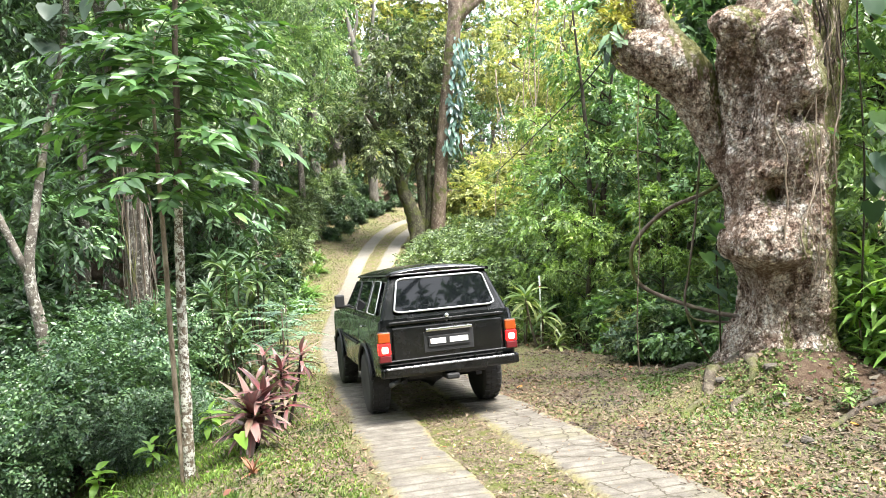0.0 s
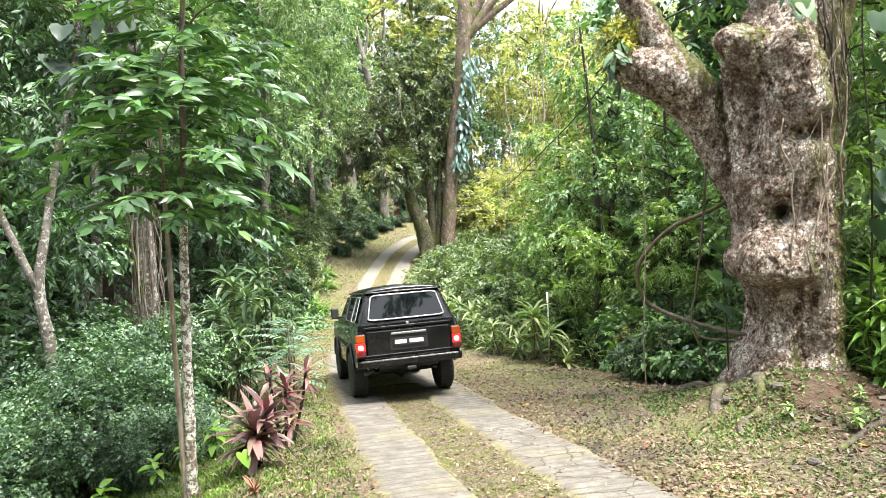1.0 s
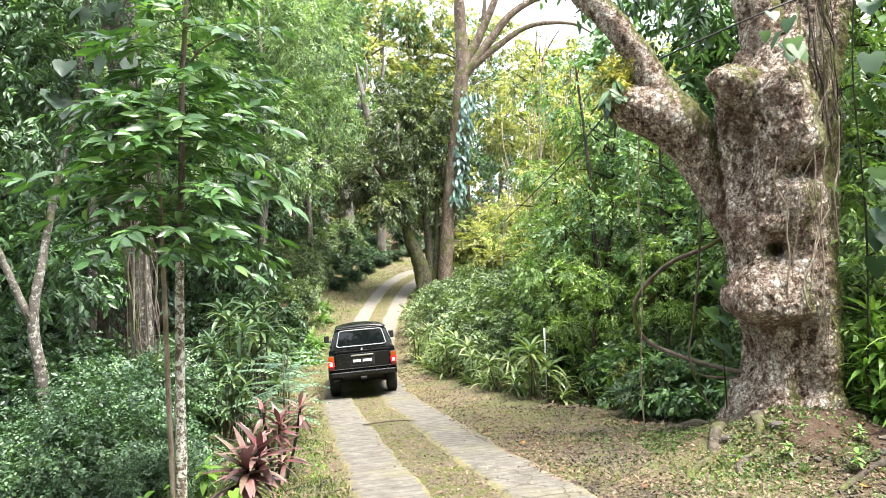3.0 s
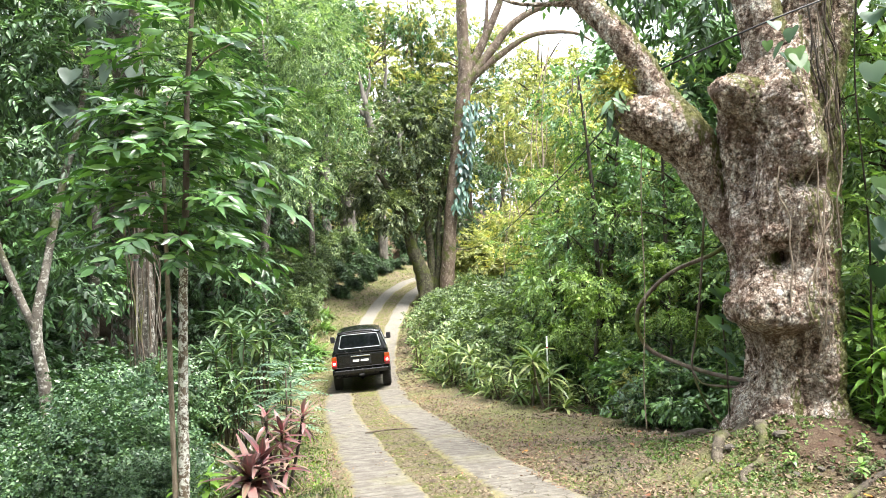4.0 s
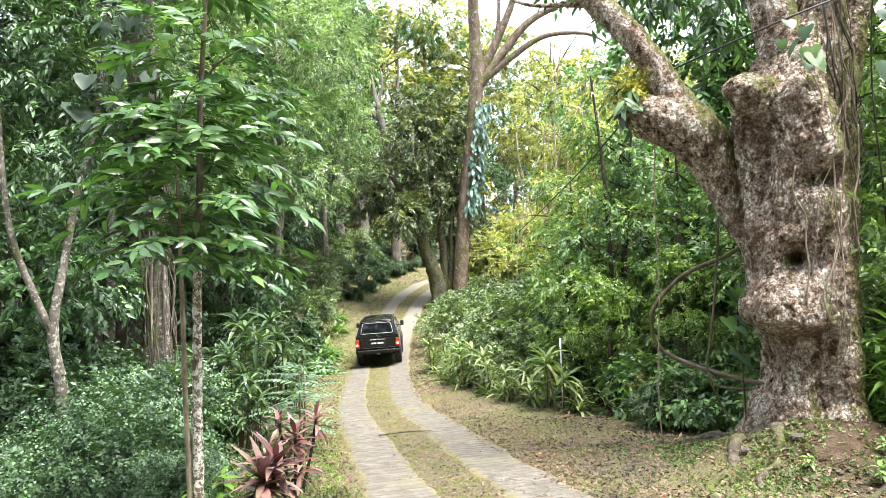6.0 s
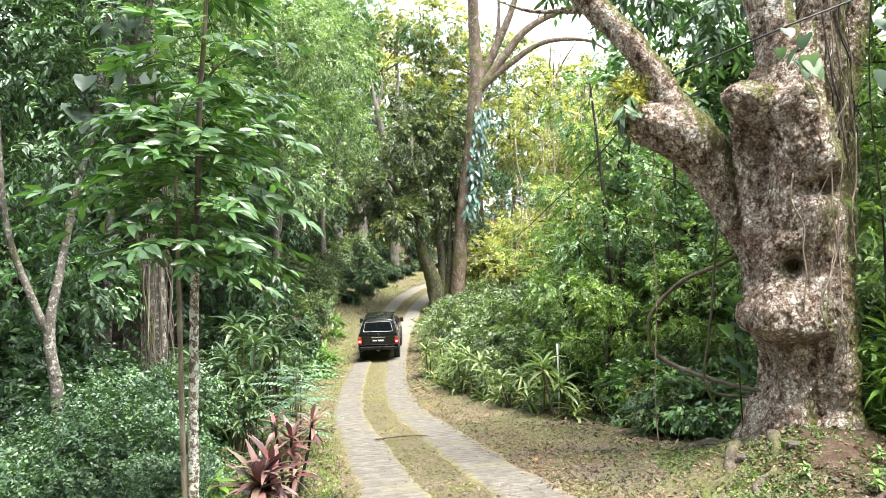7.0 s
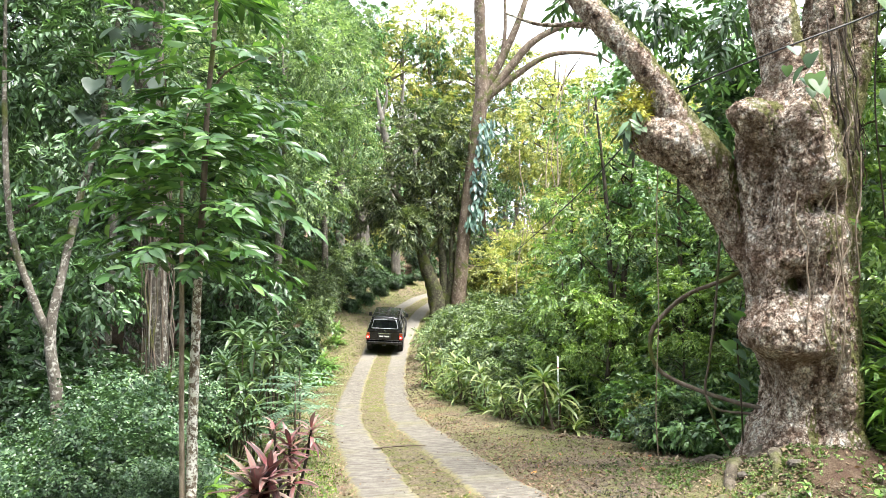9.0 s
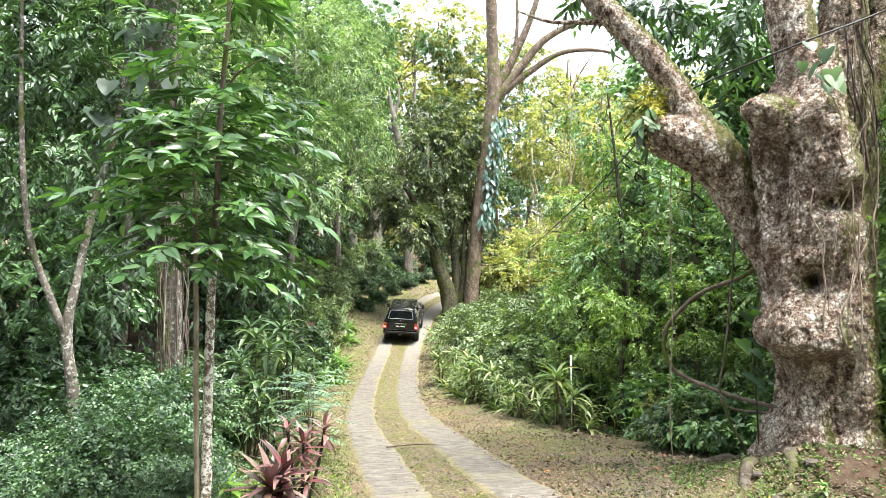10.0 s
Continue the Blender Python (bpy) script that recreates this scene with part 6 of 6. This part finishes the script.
place(d2, [(-5.15, 11.4, 15, 0.9), (-4.3, 13.2, 0, 1.0), (-3.9, 14.6, 100, 1.05), (-4.9, 12.2, 40, 1.0), (-4.8, 15.6, 200, 1.1), (-4.2, 17.2, 10, 0.8), (-5.4, 17.6, 130, 1.2), (-3.55, 11.9, 77, 0.6)], "tall dracaenas", prng)
d3 = dracaena(63, [(0, 0, 0.15), (0.2, 0.1, 0.1), (-0.2, 0.1, 0.2), (0.1, -0.2, 0.1), (-0.1, 0.3, 0.25)], 12, 0.95, 0.15, GINGER, "clump of broad bright green ginger leaves beside the road", "ginger_clump")
place(d3, [(-5.5, 26.4, 0, 1.0), (-5.9, 28.2, 60, 1.05), (-5.6, 30.0, 100, 0.8), (-6.6, 27.0, 190, 1.15), (-6.3, 30.6, 20, 1.0), (-6.2, 34.5, 20, 0.8), (-6.6, 36.6, 20, 0.8)], "ginger clumps", prng)
LUSH = leaf_material("lush_strap_leaf", (0.13, 0.25, 0.06), (0.21, 0.38, 0.09), (0.34, 0.52, 0.15), 0.33, 0.4, whole=True)
d4 = dracaena(64, [(0, 0, 0.5), (0.15, 0.15, 0.9), (-0.1, 0.2, 0.2), (0.2, -0.1, 0.05), (0.0, 0.0, 1.2)], 17, 0.62, 0.1, LUSH, "fresh green strap-leaved plant beside the old tree", "strap_plant")
place(d4, [(5.3, 7.75, 0, 1.0), (5.7, 8.1, 80, 1.15), (5.6, 8.9, 200, 1.2), (5.95, 7.5, 20, 1.0), (5.15, 8.2, 120, 0.7), (4.4, 12.6, 20, 0.9), (3.8, 12.3, 70, 0.8), (4.9, 12.0, 140, 0.9), (3.15, 13.3, 200, 0.6), (5.6, 12.9, 250, 1.0)], "strap-leaved plants", prng)


def feather_plant(x, y, seed):
    r = np.random.default_rng(seed)
    t = thing("feather_leaved_shrub", pose(x, y, ground_z(x, y)), "young shrub with pale bluish feathered leaves on the verge", "plant")
    pale = leaf_material("pale_blue_green_leaf", (0.090, 0.171, 0.110), (0.160, 0.266, 0.180), (0.260, 0.361, 0.240), 0.4, 0.35)
    part("stem", mesh_of("stem", *tube([(0, 0, -0.1), (0.03, 0, 0.6), (0, 0.05, 1.35)], [0.022, 0.018, 0.01], 8, 0.1)), BARK_BROWN, t)
    for k in range(17):
        a, z = k * 2.4 + r.normal(0, 0.2), 0.45 + 0.95 * k / 17
        d = np.array([math.cos(a), math.sin(a), r.uniform(0.1, 0.5)])
        ln = r.uniform(0.6, 0.9)
        n = 16
        u = np.linspace(0.25, 1, n)
        c = np.array([0, 0, z]) + d * (ln * u)[:, None] - np.array([0, 0, 0.3]) * (ln * u * u)[:, None]
        s = unit(np.cross(d, [0, 0, 1.0]))
        D = d * 0.5 + s * np.tile([1.0, -1.0], n // 2)[:, None] - [0, 0, 0.15]
        lv = blades(c, D, np.tile([0, 0, 1.0], (n, 1)) + r.normal(0, 0.15, (n, 3)), 0.16 * (1.25 - 0.6 * u), 0.06 * (1.25 - 0.5 * u), 0.15, 0.2, True)
        rv = tube([tuple(np.array([0, 0, z]) + d * ln * q - np.array([0, 0, 0.3]) * ln * q * q) for q in (0, 0.35, 0.7, 1)], [0.006, 0.005, 0.004, 0.002], 5, 0.15)
        part("leaf", mesh_of("leaf", *joined([lv, rv])), pale, t)


feather_plant(-2.95, 12.6, 71)
feather_plant(-2.75, 11.4, 72)

# fern on the limb, leaves over the old tree
YELLOW = leaf_material("yellowing_fern_leaf", (0.14, 0.13, 0.04), (0.27, 0.24, 0.07), (0.4, 0.38, 0.13), 0.5, 0.4)
r = np.random.default_rng(15)
O = np.array([2.3, 9.1, 4.95]) + r.normal(0, 0.1, (60, 3))
D = unit(r.normal(0, 1, (60, 3)) + [0, -0.3, 0.4])
tagged(new("limb_fern", mesh_of("limb_fern", *sprays(r, O, D, 12, 0.32, 0.09, 0.028, 0.3), YELLOW)), "yellowing fern growing on the limb", "fern")
O = np.array([2.3, 9.05, 4.8]) + r.normal(0, 0.08, (14, 3))
tagged(new("limb_fern", mesh_of("limb_fern", *sprays(r, O, unit(r.normal(0, 0.6, (14, 3)) + [0, -0.2, -0.8]), 5, 0.22, 0.28, 0.08, 0.3, True), G_DARK)), "dark drooping leaves under the limb fern", "fern")

# large climber leaves round the top of the old tree and beyond it
HEART = leaf_material("green_heart_leaf", (0.04, 0.10, 0.03), (0.08, 0.17, 0.05), (0.15, 0.28, 0.08), 0.55, 0.35, whole=True)
TEAL = leaf_material("teal_heart_leaf", (0.05, 0.11, 0.07), (0.10, 0.19, 0.125), (0.19, 0.30, 0.20), 0.5, 0.3, whole=True)
RUSTY = leaf_material("rusty_dry_leaf", (0.10, 0.035, 0.02), (0.19, 0.07, 0.035), (0.28, 0.12, 0.06), 0.7, 0.1, whole=True)
ORANGE = leaf_material("orange_leaf", (0.45, 0.2, 0.03), (0.55, 0.28, 0.05), (0.6, 0.36, 0.08), 0.6, 0.2, whole=True)
hr = np.random.default_rng(19)
climb = thing("heart_leaf_climber", pose(4.3, 8.0, 5.0), "heart-leaved climber on the old tree's bark", "climber")
for k in range(9):
    heart_leaf("leaf", HEART if k % 3 else TEAL, climb, (-0.25 + hr.normal(0, 0.14), -0.02 + hr.normal(0, 0.05), 0.05 + hr.uniform(-0.15, 0.45)), hr.uniform(0.13, 0.24), hr.normal(0, 50), hr.uniform(-85, -40))
climb = thing("heart_leaf_climber", pose(5.0, 8.15, 4.4), "tall climber with large teal heart-shaped leaves", "climber")
part("stem", mesh_of("stem", *tube([(0.05, 0.1, -3.8), (0.1, 0.1, -1.5), (0.0, 0.1, 0.5), (0.15, 0.1, 2.4)], [0.012, 0.012, 0.01, 0.008], 8, 0.2, 0.1)), BARK_DARK, climb)
for k in range(66):
    heart_leaf("leaf", TEAL if k % 3 else HEART, climb, (0.12 + abs(hr.normal(0, 0.35)), hr.normal(-0.05, 0.2), hr.uniform(-2.2, 2.4)), hr.uniform(0.16, 0.32), hr.normal(0, 55), hr.uniform(-80, -25))

climb = thing("heart_leaf_climber", pose(3.5, 8.75, 1.9), "pale broad climber leaves beside the old tree", "climber")
part("stem", mesh_of("stem", *tube([(0.15, 0.2, -1.7), (0.08, 0.1, -0.8), (0.0, 0.0, 0.1), (0.1, 0.05, 0.6)], [0.012, 0.012, 0.01, 0.006], 8, 0.15, 0.1)), BARK_DARK, climb)
for k in range(10):
    heart_leaf("leaf", TEAL if k % 2 else HEART, climb, (hr.normal(-0.02, 0.12), hr.normal(-0.05, 0.05), -0.5 + 0.11 * k + hr.normal(0, 0.05)), hr.uniform(0.16, 0.36), hr.normal(60, 35), hr.uniform(-60, -15))

# dried foot of a cut plant and bright fallen leaves
stub = thing("dry_plant_foot", pose(-1.85, 6.2, ground_z(-1.85, 6.2)), "dry red-brown foot of a cut plant on the grass", "plant")
for k in range(14):
    sh = part("dry_strip", mesh_of("dry_strip", *strap_leaf(0.2, 0.035, 0.4 + 0.1 * (k % 3), 5, 0.4), RUSTY), None, stub)
    sh.matrix_local = pose(0, 0, 0.0, hr.normal(0, 10), -78 + 22 * (k % 4), k * 137.5)
for k, (x, y) in enumerate(((3.15, 7.45), (2.5, 9.6), (3.9, 6.5), (1.7, 8.9), (4.3, 6.9), (2.0, 7.0), (1.1, 9.9), (-1.9, 5.7))):
    lf = heart_leaf("fallen_leaf", ORANGE if k % 2 == 0 else RUSTY, None, (x, y, ground_z(x, y) + 0.03), 0.09, 47 * k, -8)
    tagged(lf, "orange fallen leaf on the ground" if k % 2 == 0 else "russet fallen leaf on the ground", "leaf", "bright fallen leaves")

# white marker pole
pz = ground_z(2.26, 15.6)
pole = thing("marker_pole", pose(2.26, 15.6, pz, 0, -1.2, 0), "thin white marker pole with a red band", "pole")
part("shaft", mesh_of("shaft", *tube([(0, 0, -0.1), (0, 0, 0.7), (0, 0, 1.04 - pz)], [0.018, 0.018, 0.018], 10, 0.3)), WHITE, pole)
part("band", mesh_of("band", *tube([(0, 0, 0.76 - pz), (0, 0, 0.80 - pz)], [0.024, 0.024], 10, 0.05)), LAMPWHITE, pole, "red band")

# twigs and dead wood
vine("fallen_branch", [(-1.55, 12.5, ground_z(-1.55, 12.5) + 0.05), (-1.1, 12.62, ground_z(-1.1, 12.62) + 0.07), (-0.6, 12.75, ground_z(-0.6, 12.75) + 0.05)], [0.012, 0.016, 0.008], "fallen twig lying across the track", BARK_BROWN)
vine("fallen_branch", [(x, y, ground_z(x, y) + 0.03) for x, y in ((3.6, 6.35), (4.0, 6.75), (4.4, 7.0), (5.0, 7.25), (5.6, 7.3))], [0.025, 0.036, 0.04, 0.04, 0.03], "brown branch lying on the bank by the old tree", BARK_DARK)
vine("fallen_branch", [(x, y, ground_z(x, y) + 0.04) for x, y in ((3.2, 14.6), (3.6, 14.0), (4.0, 13.5))], 0.03, "pale dead branch at the edge of the forest", VINE)


# ---------------------------------------------------------------- litter, grass and weeds
def ground_many(x, y):
    return np.array([ground_z(a, b) for a, b in zip(x, y)])


def near_y(r, n, y0=2.8, y1=34.0):
    """Distances along the road, denser near its beginning."""
    u = r.random(n)
    return y0 * (y1 / y0) ** u


def litter(name, seed, n, s0, s1, size, mat, label, y1=34.0, stand=0.35, power=1.0):
    r = np.random.default_rng(seed)
    y = near_y(r, n, y1=y1)
    s = s0 + (s1 - s0) * r.random(n) ** power
    slope = np.interp(y + 0.25, MID_Y, MID_X) - np.interp(y - 0.25, MID_Y, MID_X)
    x = mid_x(y) + s * np.sqrt(1 + (slope / 0.5) ** 2)
    P = np.stack([x, y, ground_many(x, y) + 0.012 + 0.02 * r.random(n)], 1)
    a = r.uniform(0, 6.28, n)
    D = np.stack([np.cos(a), np.sin(a), r.normal(0, 0.2, n)], 1)
    U = np.stack([r.normal(0, stand, n), r.normal(0, stand, n), np.ones(n)], 1)
    L = size * r.uniform(0.5, 1.3, n)
    tagged(new(name, mesh_of(name, *blades(P, D, U, L, L * r.uniform(0.35, 0.55, n), r.normal(0, 0.25, n), 0.3), mat)), label, "leaves", kind="stuff")


DRY = leaf_material("dry_fallen_leaf", (0.045, 0.026, 0.018), (0.12, 0.082, 0.052), (0.25, 0.195, 0.135), 0.7, 0.1, (1, 0.8, 0.5), accent=(0.26, 0.10, 0.05))
litter("leaf_litter", 81, 24000, 1.0, 3.8, 0.052, DRY, "dry brown fallen leaves on the verge")
litter("leaf_litter", 82, 4500, -3.2, -1.0, 0.05, DRY, "dry brown fallen leaves on the verge")
RUSSET = leaf_material("russet_fallen_leaf", (0.06, 0.032, 0.02), (0.14, 0.08, 0.05), (0.24, 0.16, 0.11), 0.75, 0.1, (1, 0.8, 0.5))
litter("leaf_litter", 85, 7000, 1.05, 2.1, 0.055, RUSSET, "russet fallen leaves along the track edge", power=1.6)
litter("leaf_litter", 86, 3500, -2.0, -1.05, 0.05, RUSSET, "russet fallen leaves along the track edge")
litter("leaf_litter", 83, 2600, -0.7, 1.2, 0.05, DRY, "scattered dry leaves on the wheel tracks")
litter("leaf_litter", 84, 4000, 3.0, 6.5, 0.09, DRY, "dry fallen leaves under the trees", 20.0)


def grass(seed, n, s0, s1, height, mat, label, y1=40.0, patch=0.0):
    r = np.random.default_rng(seed)
    y = near_y(r, n, y1=y1)
    s = r.uniform(s0, s1, n)
    slope = np.interp(y + 0.25, MID_Y, MID_X) - np.interp(y - 0.25, MID_Y, MID_X)
    x = mid_x(y) + s * np.sqrt(1 + (slope / 0.5) ** 2)
    keep = np.array([noise.noise(Vector((a * 0.9, b * 0.9, seed))) for a, b in zip(x, y)]) > patch
    x, y = x[keep], y[keep]
    n = len(x)
    P = np.stack([x, y, ground_many(x, y) - 0.005], 1)
    D = np.stack([r.normal(0, 0.6, n), r.normal(0, 0.6, n), np.ones(n) * 0.9], 1)
    U = np.stack([r.normal(0, 1, n), r.normal(0, 1, n), np.zeros(n)], 1)
    L = height * r.uniform(0.5, 1.3, n)
    tagged(new("grass", mesh_of("grass", *blades(P, D, U, L, 0.012 + L * 0.1, 0.3, 0.2), mat)), label, "grass", kind="stuff")


MOSSY = leaf_material("short_grass_blade", (0.07, 0.10, 0.022), (0.14, 0.19, 0.048), (0.25, 0.29, 0.085), 0.6, 0.3)
grass(91, 4500, -0.36, 0.36, 0.024, MOSSY, "short mossy grass between the wheel tracks", patch=-0.05)
litter("leaf_litter", 87, 3000, -0.4, 0.4, 0.045, DRY, "dry leaves in the grass between the wheel tracks", 20.0)
grass(92, 26000, -4.2, -1.15, 0.05, MOSSY, "short grass on the verge", patch=-0.2)
TURF = leaf_material("fresh_turf_blade", (0.07, 0.13, 0.025), (0.14, 0.24, 0.05), (0.25, 0.37, 0.09), 0.5, 0.35)
grass(94, 20000, -4.6, -2.3, 0.07, TURF, "fresh green turf on the bank", 12.0, -0.35)
grass(98, 9000, -2.6, -1.3, 0.045, TURF, "fresh green turf on the verge", 16.0, -0.1)
grass(93, 9000, 1.2, 3.6, 0.05, MOSSY, "sparse short grass on the verge", patch=0.05)


WEED = leaf_material("small_weed_leaf", (0.05, 0.09, 0.025), (0.10, 0.16, 0.045), (0.17, 0.24, 0.075), 0.6)


def weeds(seed, n, x0, x1, y0, y1, label, patch=0.05):
    r = np.random.default_rng(seed)
    x, y = r.uniform(x0, x1, n), r.uniform(y0, y1, n)
    keep = (np.array([noise.noise(Vector((a * 1.3, b * 1.3, seed))) for a, b in zip(x, y)]) + r.normal(0, 0.25, n) > patch) & (np.abs(aside(x, y)) > 1.3)
    x, y = x[keep], y[keep]
    O = np.stack([x, y, ground_many(x, y)], 1)
    D = np.stack([r.normal(0, 0.5, len(x)), r.normal(0, 0.5, len(x)), np.ones(len(x))], 1)
    tagged(new("weeds", mesh_of("weeds", *sprays(r, O, D, 6, 0.045, 0.026, 0.019, 0.2), WEED)), label, "weeds", kind="stuff")


weeds(95, 5000, 2.0, 6.5, 4.5, 11.0, "small green weeds on the mound of the old tree")
weeds(97, 3600, 2.5, 4.6, 6.9, 9.4, "green creeping weeds over the mound", 0.0)
weeds(96, 3500, -4.6, -1.6, 4.5, 14.0, "small green weeds on the grassy bank")


# ---------------------------------------------------------------- growth on the far bank
def far_cover(name, seed, n, s0, s1, y0, y1, size, mat, label, upright):
    r = np.random.default_rng(seed)
    y, s = r.uniform(y0, y1, n), r.uniform(s0, s1, n)
    x = mid_x(y) + s
    P = np.stack([x, y, ground_many(x, y)], 1)
    a = r.uniform(0, 6.28, n)
    D = np.stack([np.cos(a), np.sin(a), np.full(n, upright) + r.normal(0, 0.2, n)], 1)
    U = np.stack([r.normal(0, 0.5, n), r.normal(0, 0.5, n), np.ones(n)], 1)
    L = size * r.uniform(0.5, 1.4, n)
    tagged(new(name, mesh_of(name, *blades(P, D, U, L, L * 0.4, 0.2, 0.3), mat)), label, "grass" if upright > 0.5 else "leaves", kind="stuff")


far_cover("grass", 101, 5000, -7.0, -1.3, 26, 50, 0.10, MOSSY, "rough grass on the bank at the bend", 1.0)
PALE_DRY = leaf_material("bleached_fallen_leaf", (0.16, 0.125, 0.085), (0.26, 0.21, 0.15), (0.38, 0.32, 0.24), 0.8, 0.1, (1, 0.8, 0.5))
far_cover("leaf_litter", 102, 4000, -6.0, -1.2, 24, 50, 0.10, PALE_DRY, "dry leaves on the bank at the bend", 0.1)
far_cover("leaf_litter", 103, 3500, 1.2, 2.6, 20, 42, 0.10, DRY, "dry leaves along the far verge", 0.1)


# ---------------------------------------------------------------- dead and far trunks
def bare_tree(name, x, y, pts, radii, limbs, bark, label, seed):
    return tree(name, x, y, (pts, radii), [], 0, 0, 0, 0, bark, G_DARK, label, seed, limbs=limbs, rough=0.35)


GREY = bark_material("weathered_grey_bark", (0.06, 0.053, 0.045), (0.13, 0.118, 0.10), (0.22, 0.20, 0.175), 0.2, 6, (0.28, 0.27, 0.245), patches=0.4)
bare_tree("dead_tree", -4.6, 50, [(0, 0, 0), (-0.2, 0, 5), (-0.7, 0, 9.5), (-1.3, 0, 12.3), (-1.7, 0, 14.5)], [0.38, 0.3, 0.28, 0.24, 0.05],
          [([(-0.7, 0, 9.5), (-0.1, 0, 11), (0.9, 0, 12.5)], [0.2, 0.14, 0.05]), ([(-1.0, 0, 11), (-2.0, 0, 12), (-2.8, 0, 13.6)], [0.18, 0.12, 0.04]), ([(-1.3, 0, 12.3), (-0.9, 0, 13.6), (-1.0, 0, 15)], [0.16, 0.1, 0.04])],
          GREY, "weathered grey dead tree with broken limbs", 301)
for k, (x, y, h, r0) in enumerate(((-5.3, 60, 15, 0.24), (-4.2, 62, 14, 0.2), (-6.8, 59, 13, 0.2), (-9.2, 52, 12, 0.3), (-7.9, 54.5, 7, 0.6))):
    bare_tree("far_trunk", x, y, [(0, 0, 0), (0.1, 0, h * 0.4), (0.0, 0, h * 0.75), (0.2, 0, h)], [r0 * 1.25, r0, r0 * 0.85, r0 * 0.4],
              [([(0.05, 0, h * 0.6), (0.9, 0, h * 0.72), (1.6, 0, h * 0.9)], [r0 * 0.4, r0 * 0.3, 0.03])], GREY, "pale straight trunk among the far trees", 310 + k)


# ---------------------------------------------------------------- seedlings on the bank and loose stones
def seedling(x, y, seed, n, L, mat, label):
    r = np.random.default_rng(seed)
    t = thing("seedling", pose(x, y, ground_z(x, y)), label, "plant", "seedlings on the bank")
    shapes = [mesh_of("leaf", *strap_leaf(L * a, L * a * 0.42, c, 6, 0.2), mat) for a, c in ((1.0, 0.9), (0.8, 1.2), (0.65, 0.6))]
    h = L * 1.6
    part("stem", mesh_of("stem", *tube([(0, 0, -0.05), (0.02, 0, h * 0.5), (0, 0.02, h)], [0.012, 0.01, 0.006], 6, 0.1)), BARK_BROWN, t)
    for k in range(n):
        u = (k + 0.5) / n
        ob = part("leaf", shapes[int(r.integers(0, 3))], None, t)
        ob.matrix_local = pose(0, 0, h * (0.4 + 0.6 * u), r.normal(0, 12), 10 - 50 * u + r.normal(0, 10), k * 137.5)


for k, (x, y, L) in enumerate(((-3.55, 8.0, 0.24), (-3.3, 8.3, 0.26), (-4.0, 7.6, 0.22), (-3.5, 6.9, 0.14), (-3.05, 8.6, 0.24), (4.1, 6.9, 0.12), (4.9, 6.6, 0.14), (3.6, 7.3, 0.1), (5.2, 7.4, 0.13), (4.5, 7.5, 0.1), (3.3, 11.6, 0.3), (4.1, 11.3, 0.28))):
    seedling(x, y, 400 + k, 12, L, BRIGHT if k < 5 else GINGER, "young light green seedling on the bank" if k < 5 else "small broad-leaved seedling near the old tree")
STONE = bark_material("mossy_stone", (0.03, 0.026, 0.02), (0.08, 0.07, 0.058), (0.16, 0.14, 0.12), 0.4, 8, (0.2, 0.19, 0.16), (1, 1, 1), 0.35)
sr = np.random.default_rng(44)
for k in range(19):
    x, y = (sr.uniform(2.6, 5.6), sr.uniform(5.2, 8.0)) if k < 18 else (sr.uniform(3.5, 4.2), sr.uniform(7.2, 8.0))
    if aside(x, y) < 1.7:
        continue
    sz = sr.uniform(0.03, 0.08) if k < 18 else sr.uniform(0.08, 0.15)
    bm = bmesh.new()
    bmesh.ops.create_icosphere(bm, subdivisions=2, radius=sz)
    for v in bm.verts:
        v.co = Vector((v.co.x, v.co.y * 0.8, v.co.z * 0.6)) * (1 + 0.35 * noise.noise(v.co * (2.0 / sz) + Vector((k, 0, 0))))
    me = bpy.data.meshes.new("stone")
    bm.to_mesh(me)
    bm.free()
    me.materials.append(STONE)
    ob = tagged(new("stone", me), "small weathered stone half sunk in the soil", "stone", "stones on the bank")
    ob.matrix_world = pose(x, y, ground_z(x, y) + sz * 0.15, 0, 0, sr.uniform(0, 360))

# thin vines and bare twigs hanging in the light behind the thicket
hv = np.random.default_rng(55)
for k in range(24):
    x, y = hv.uniform(2.5, 11), hv.uniform(23, 33)
    z0, z1 = hv.uniform(6.5, 11), hv.uniform(0.8, 4.0)
    zs = np.linspace(z0, z1, 6)
    vine("hanging_vine", [(x + hv.normal(0, 0.16) + 0.5 * math.sin(k) * (z0 - z) / 8, y, z) for z in zs], float(hv.uniform(0.012, 0.03)), "thin pale vine hanging among the sunlit leaves", VINE, 5, 0.5, 0.2)

motions()
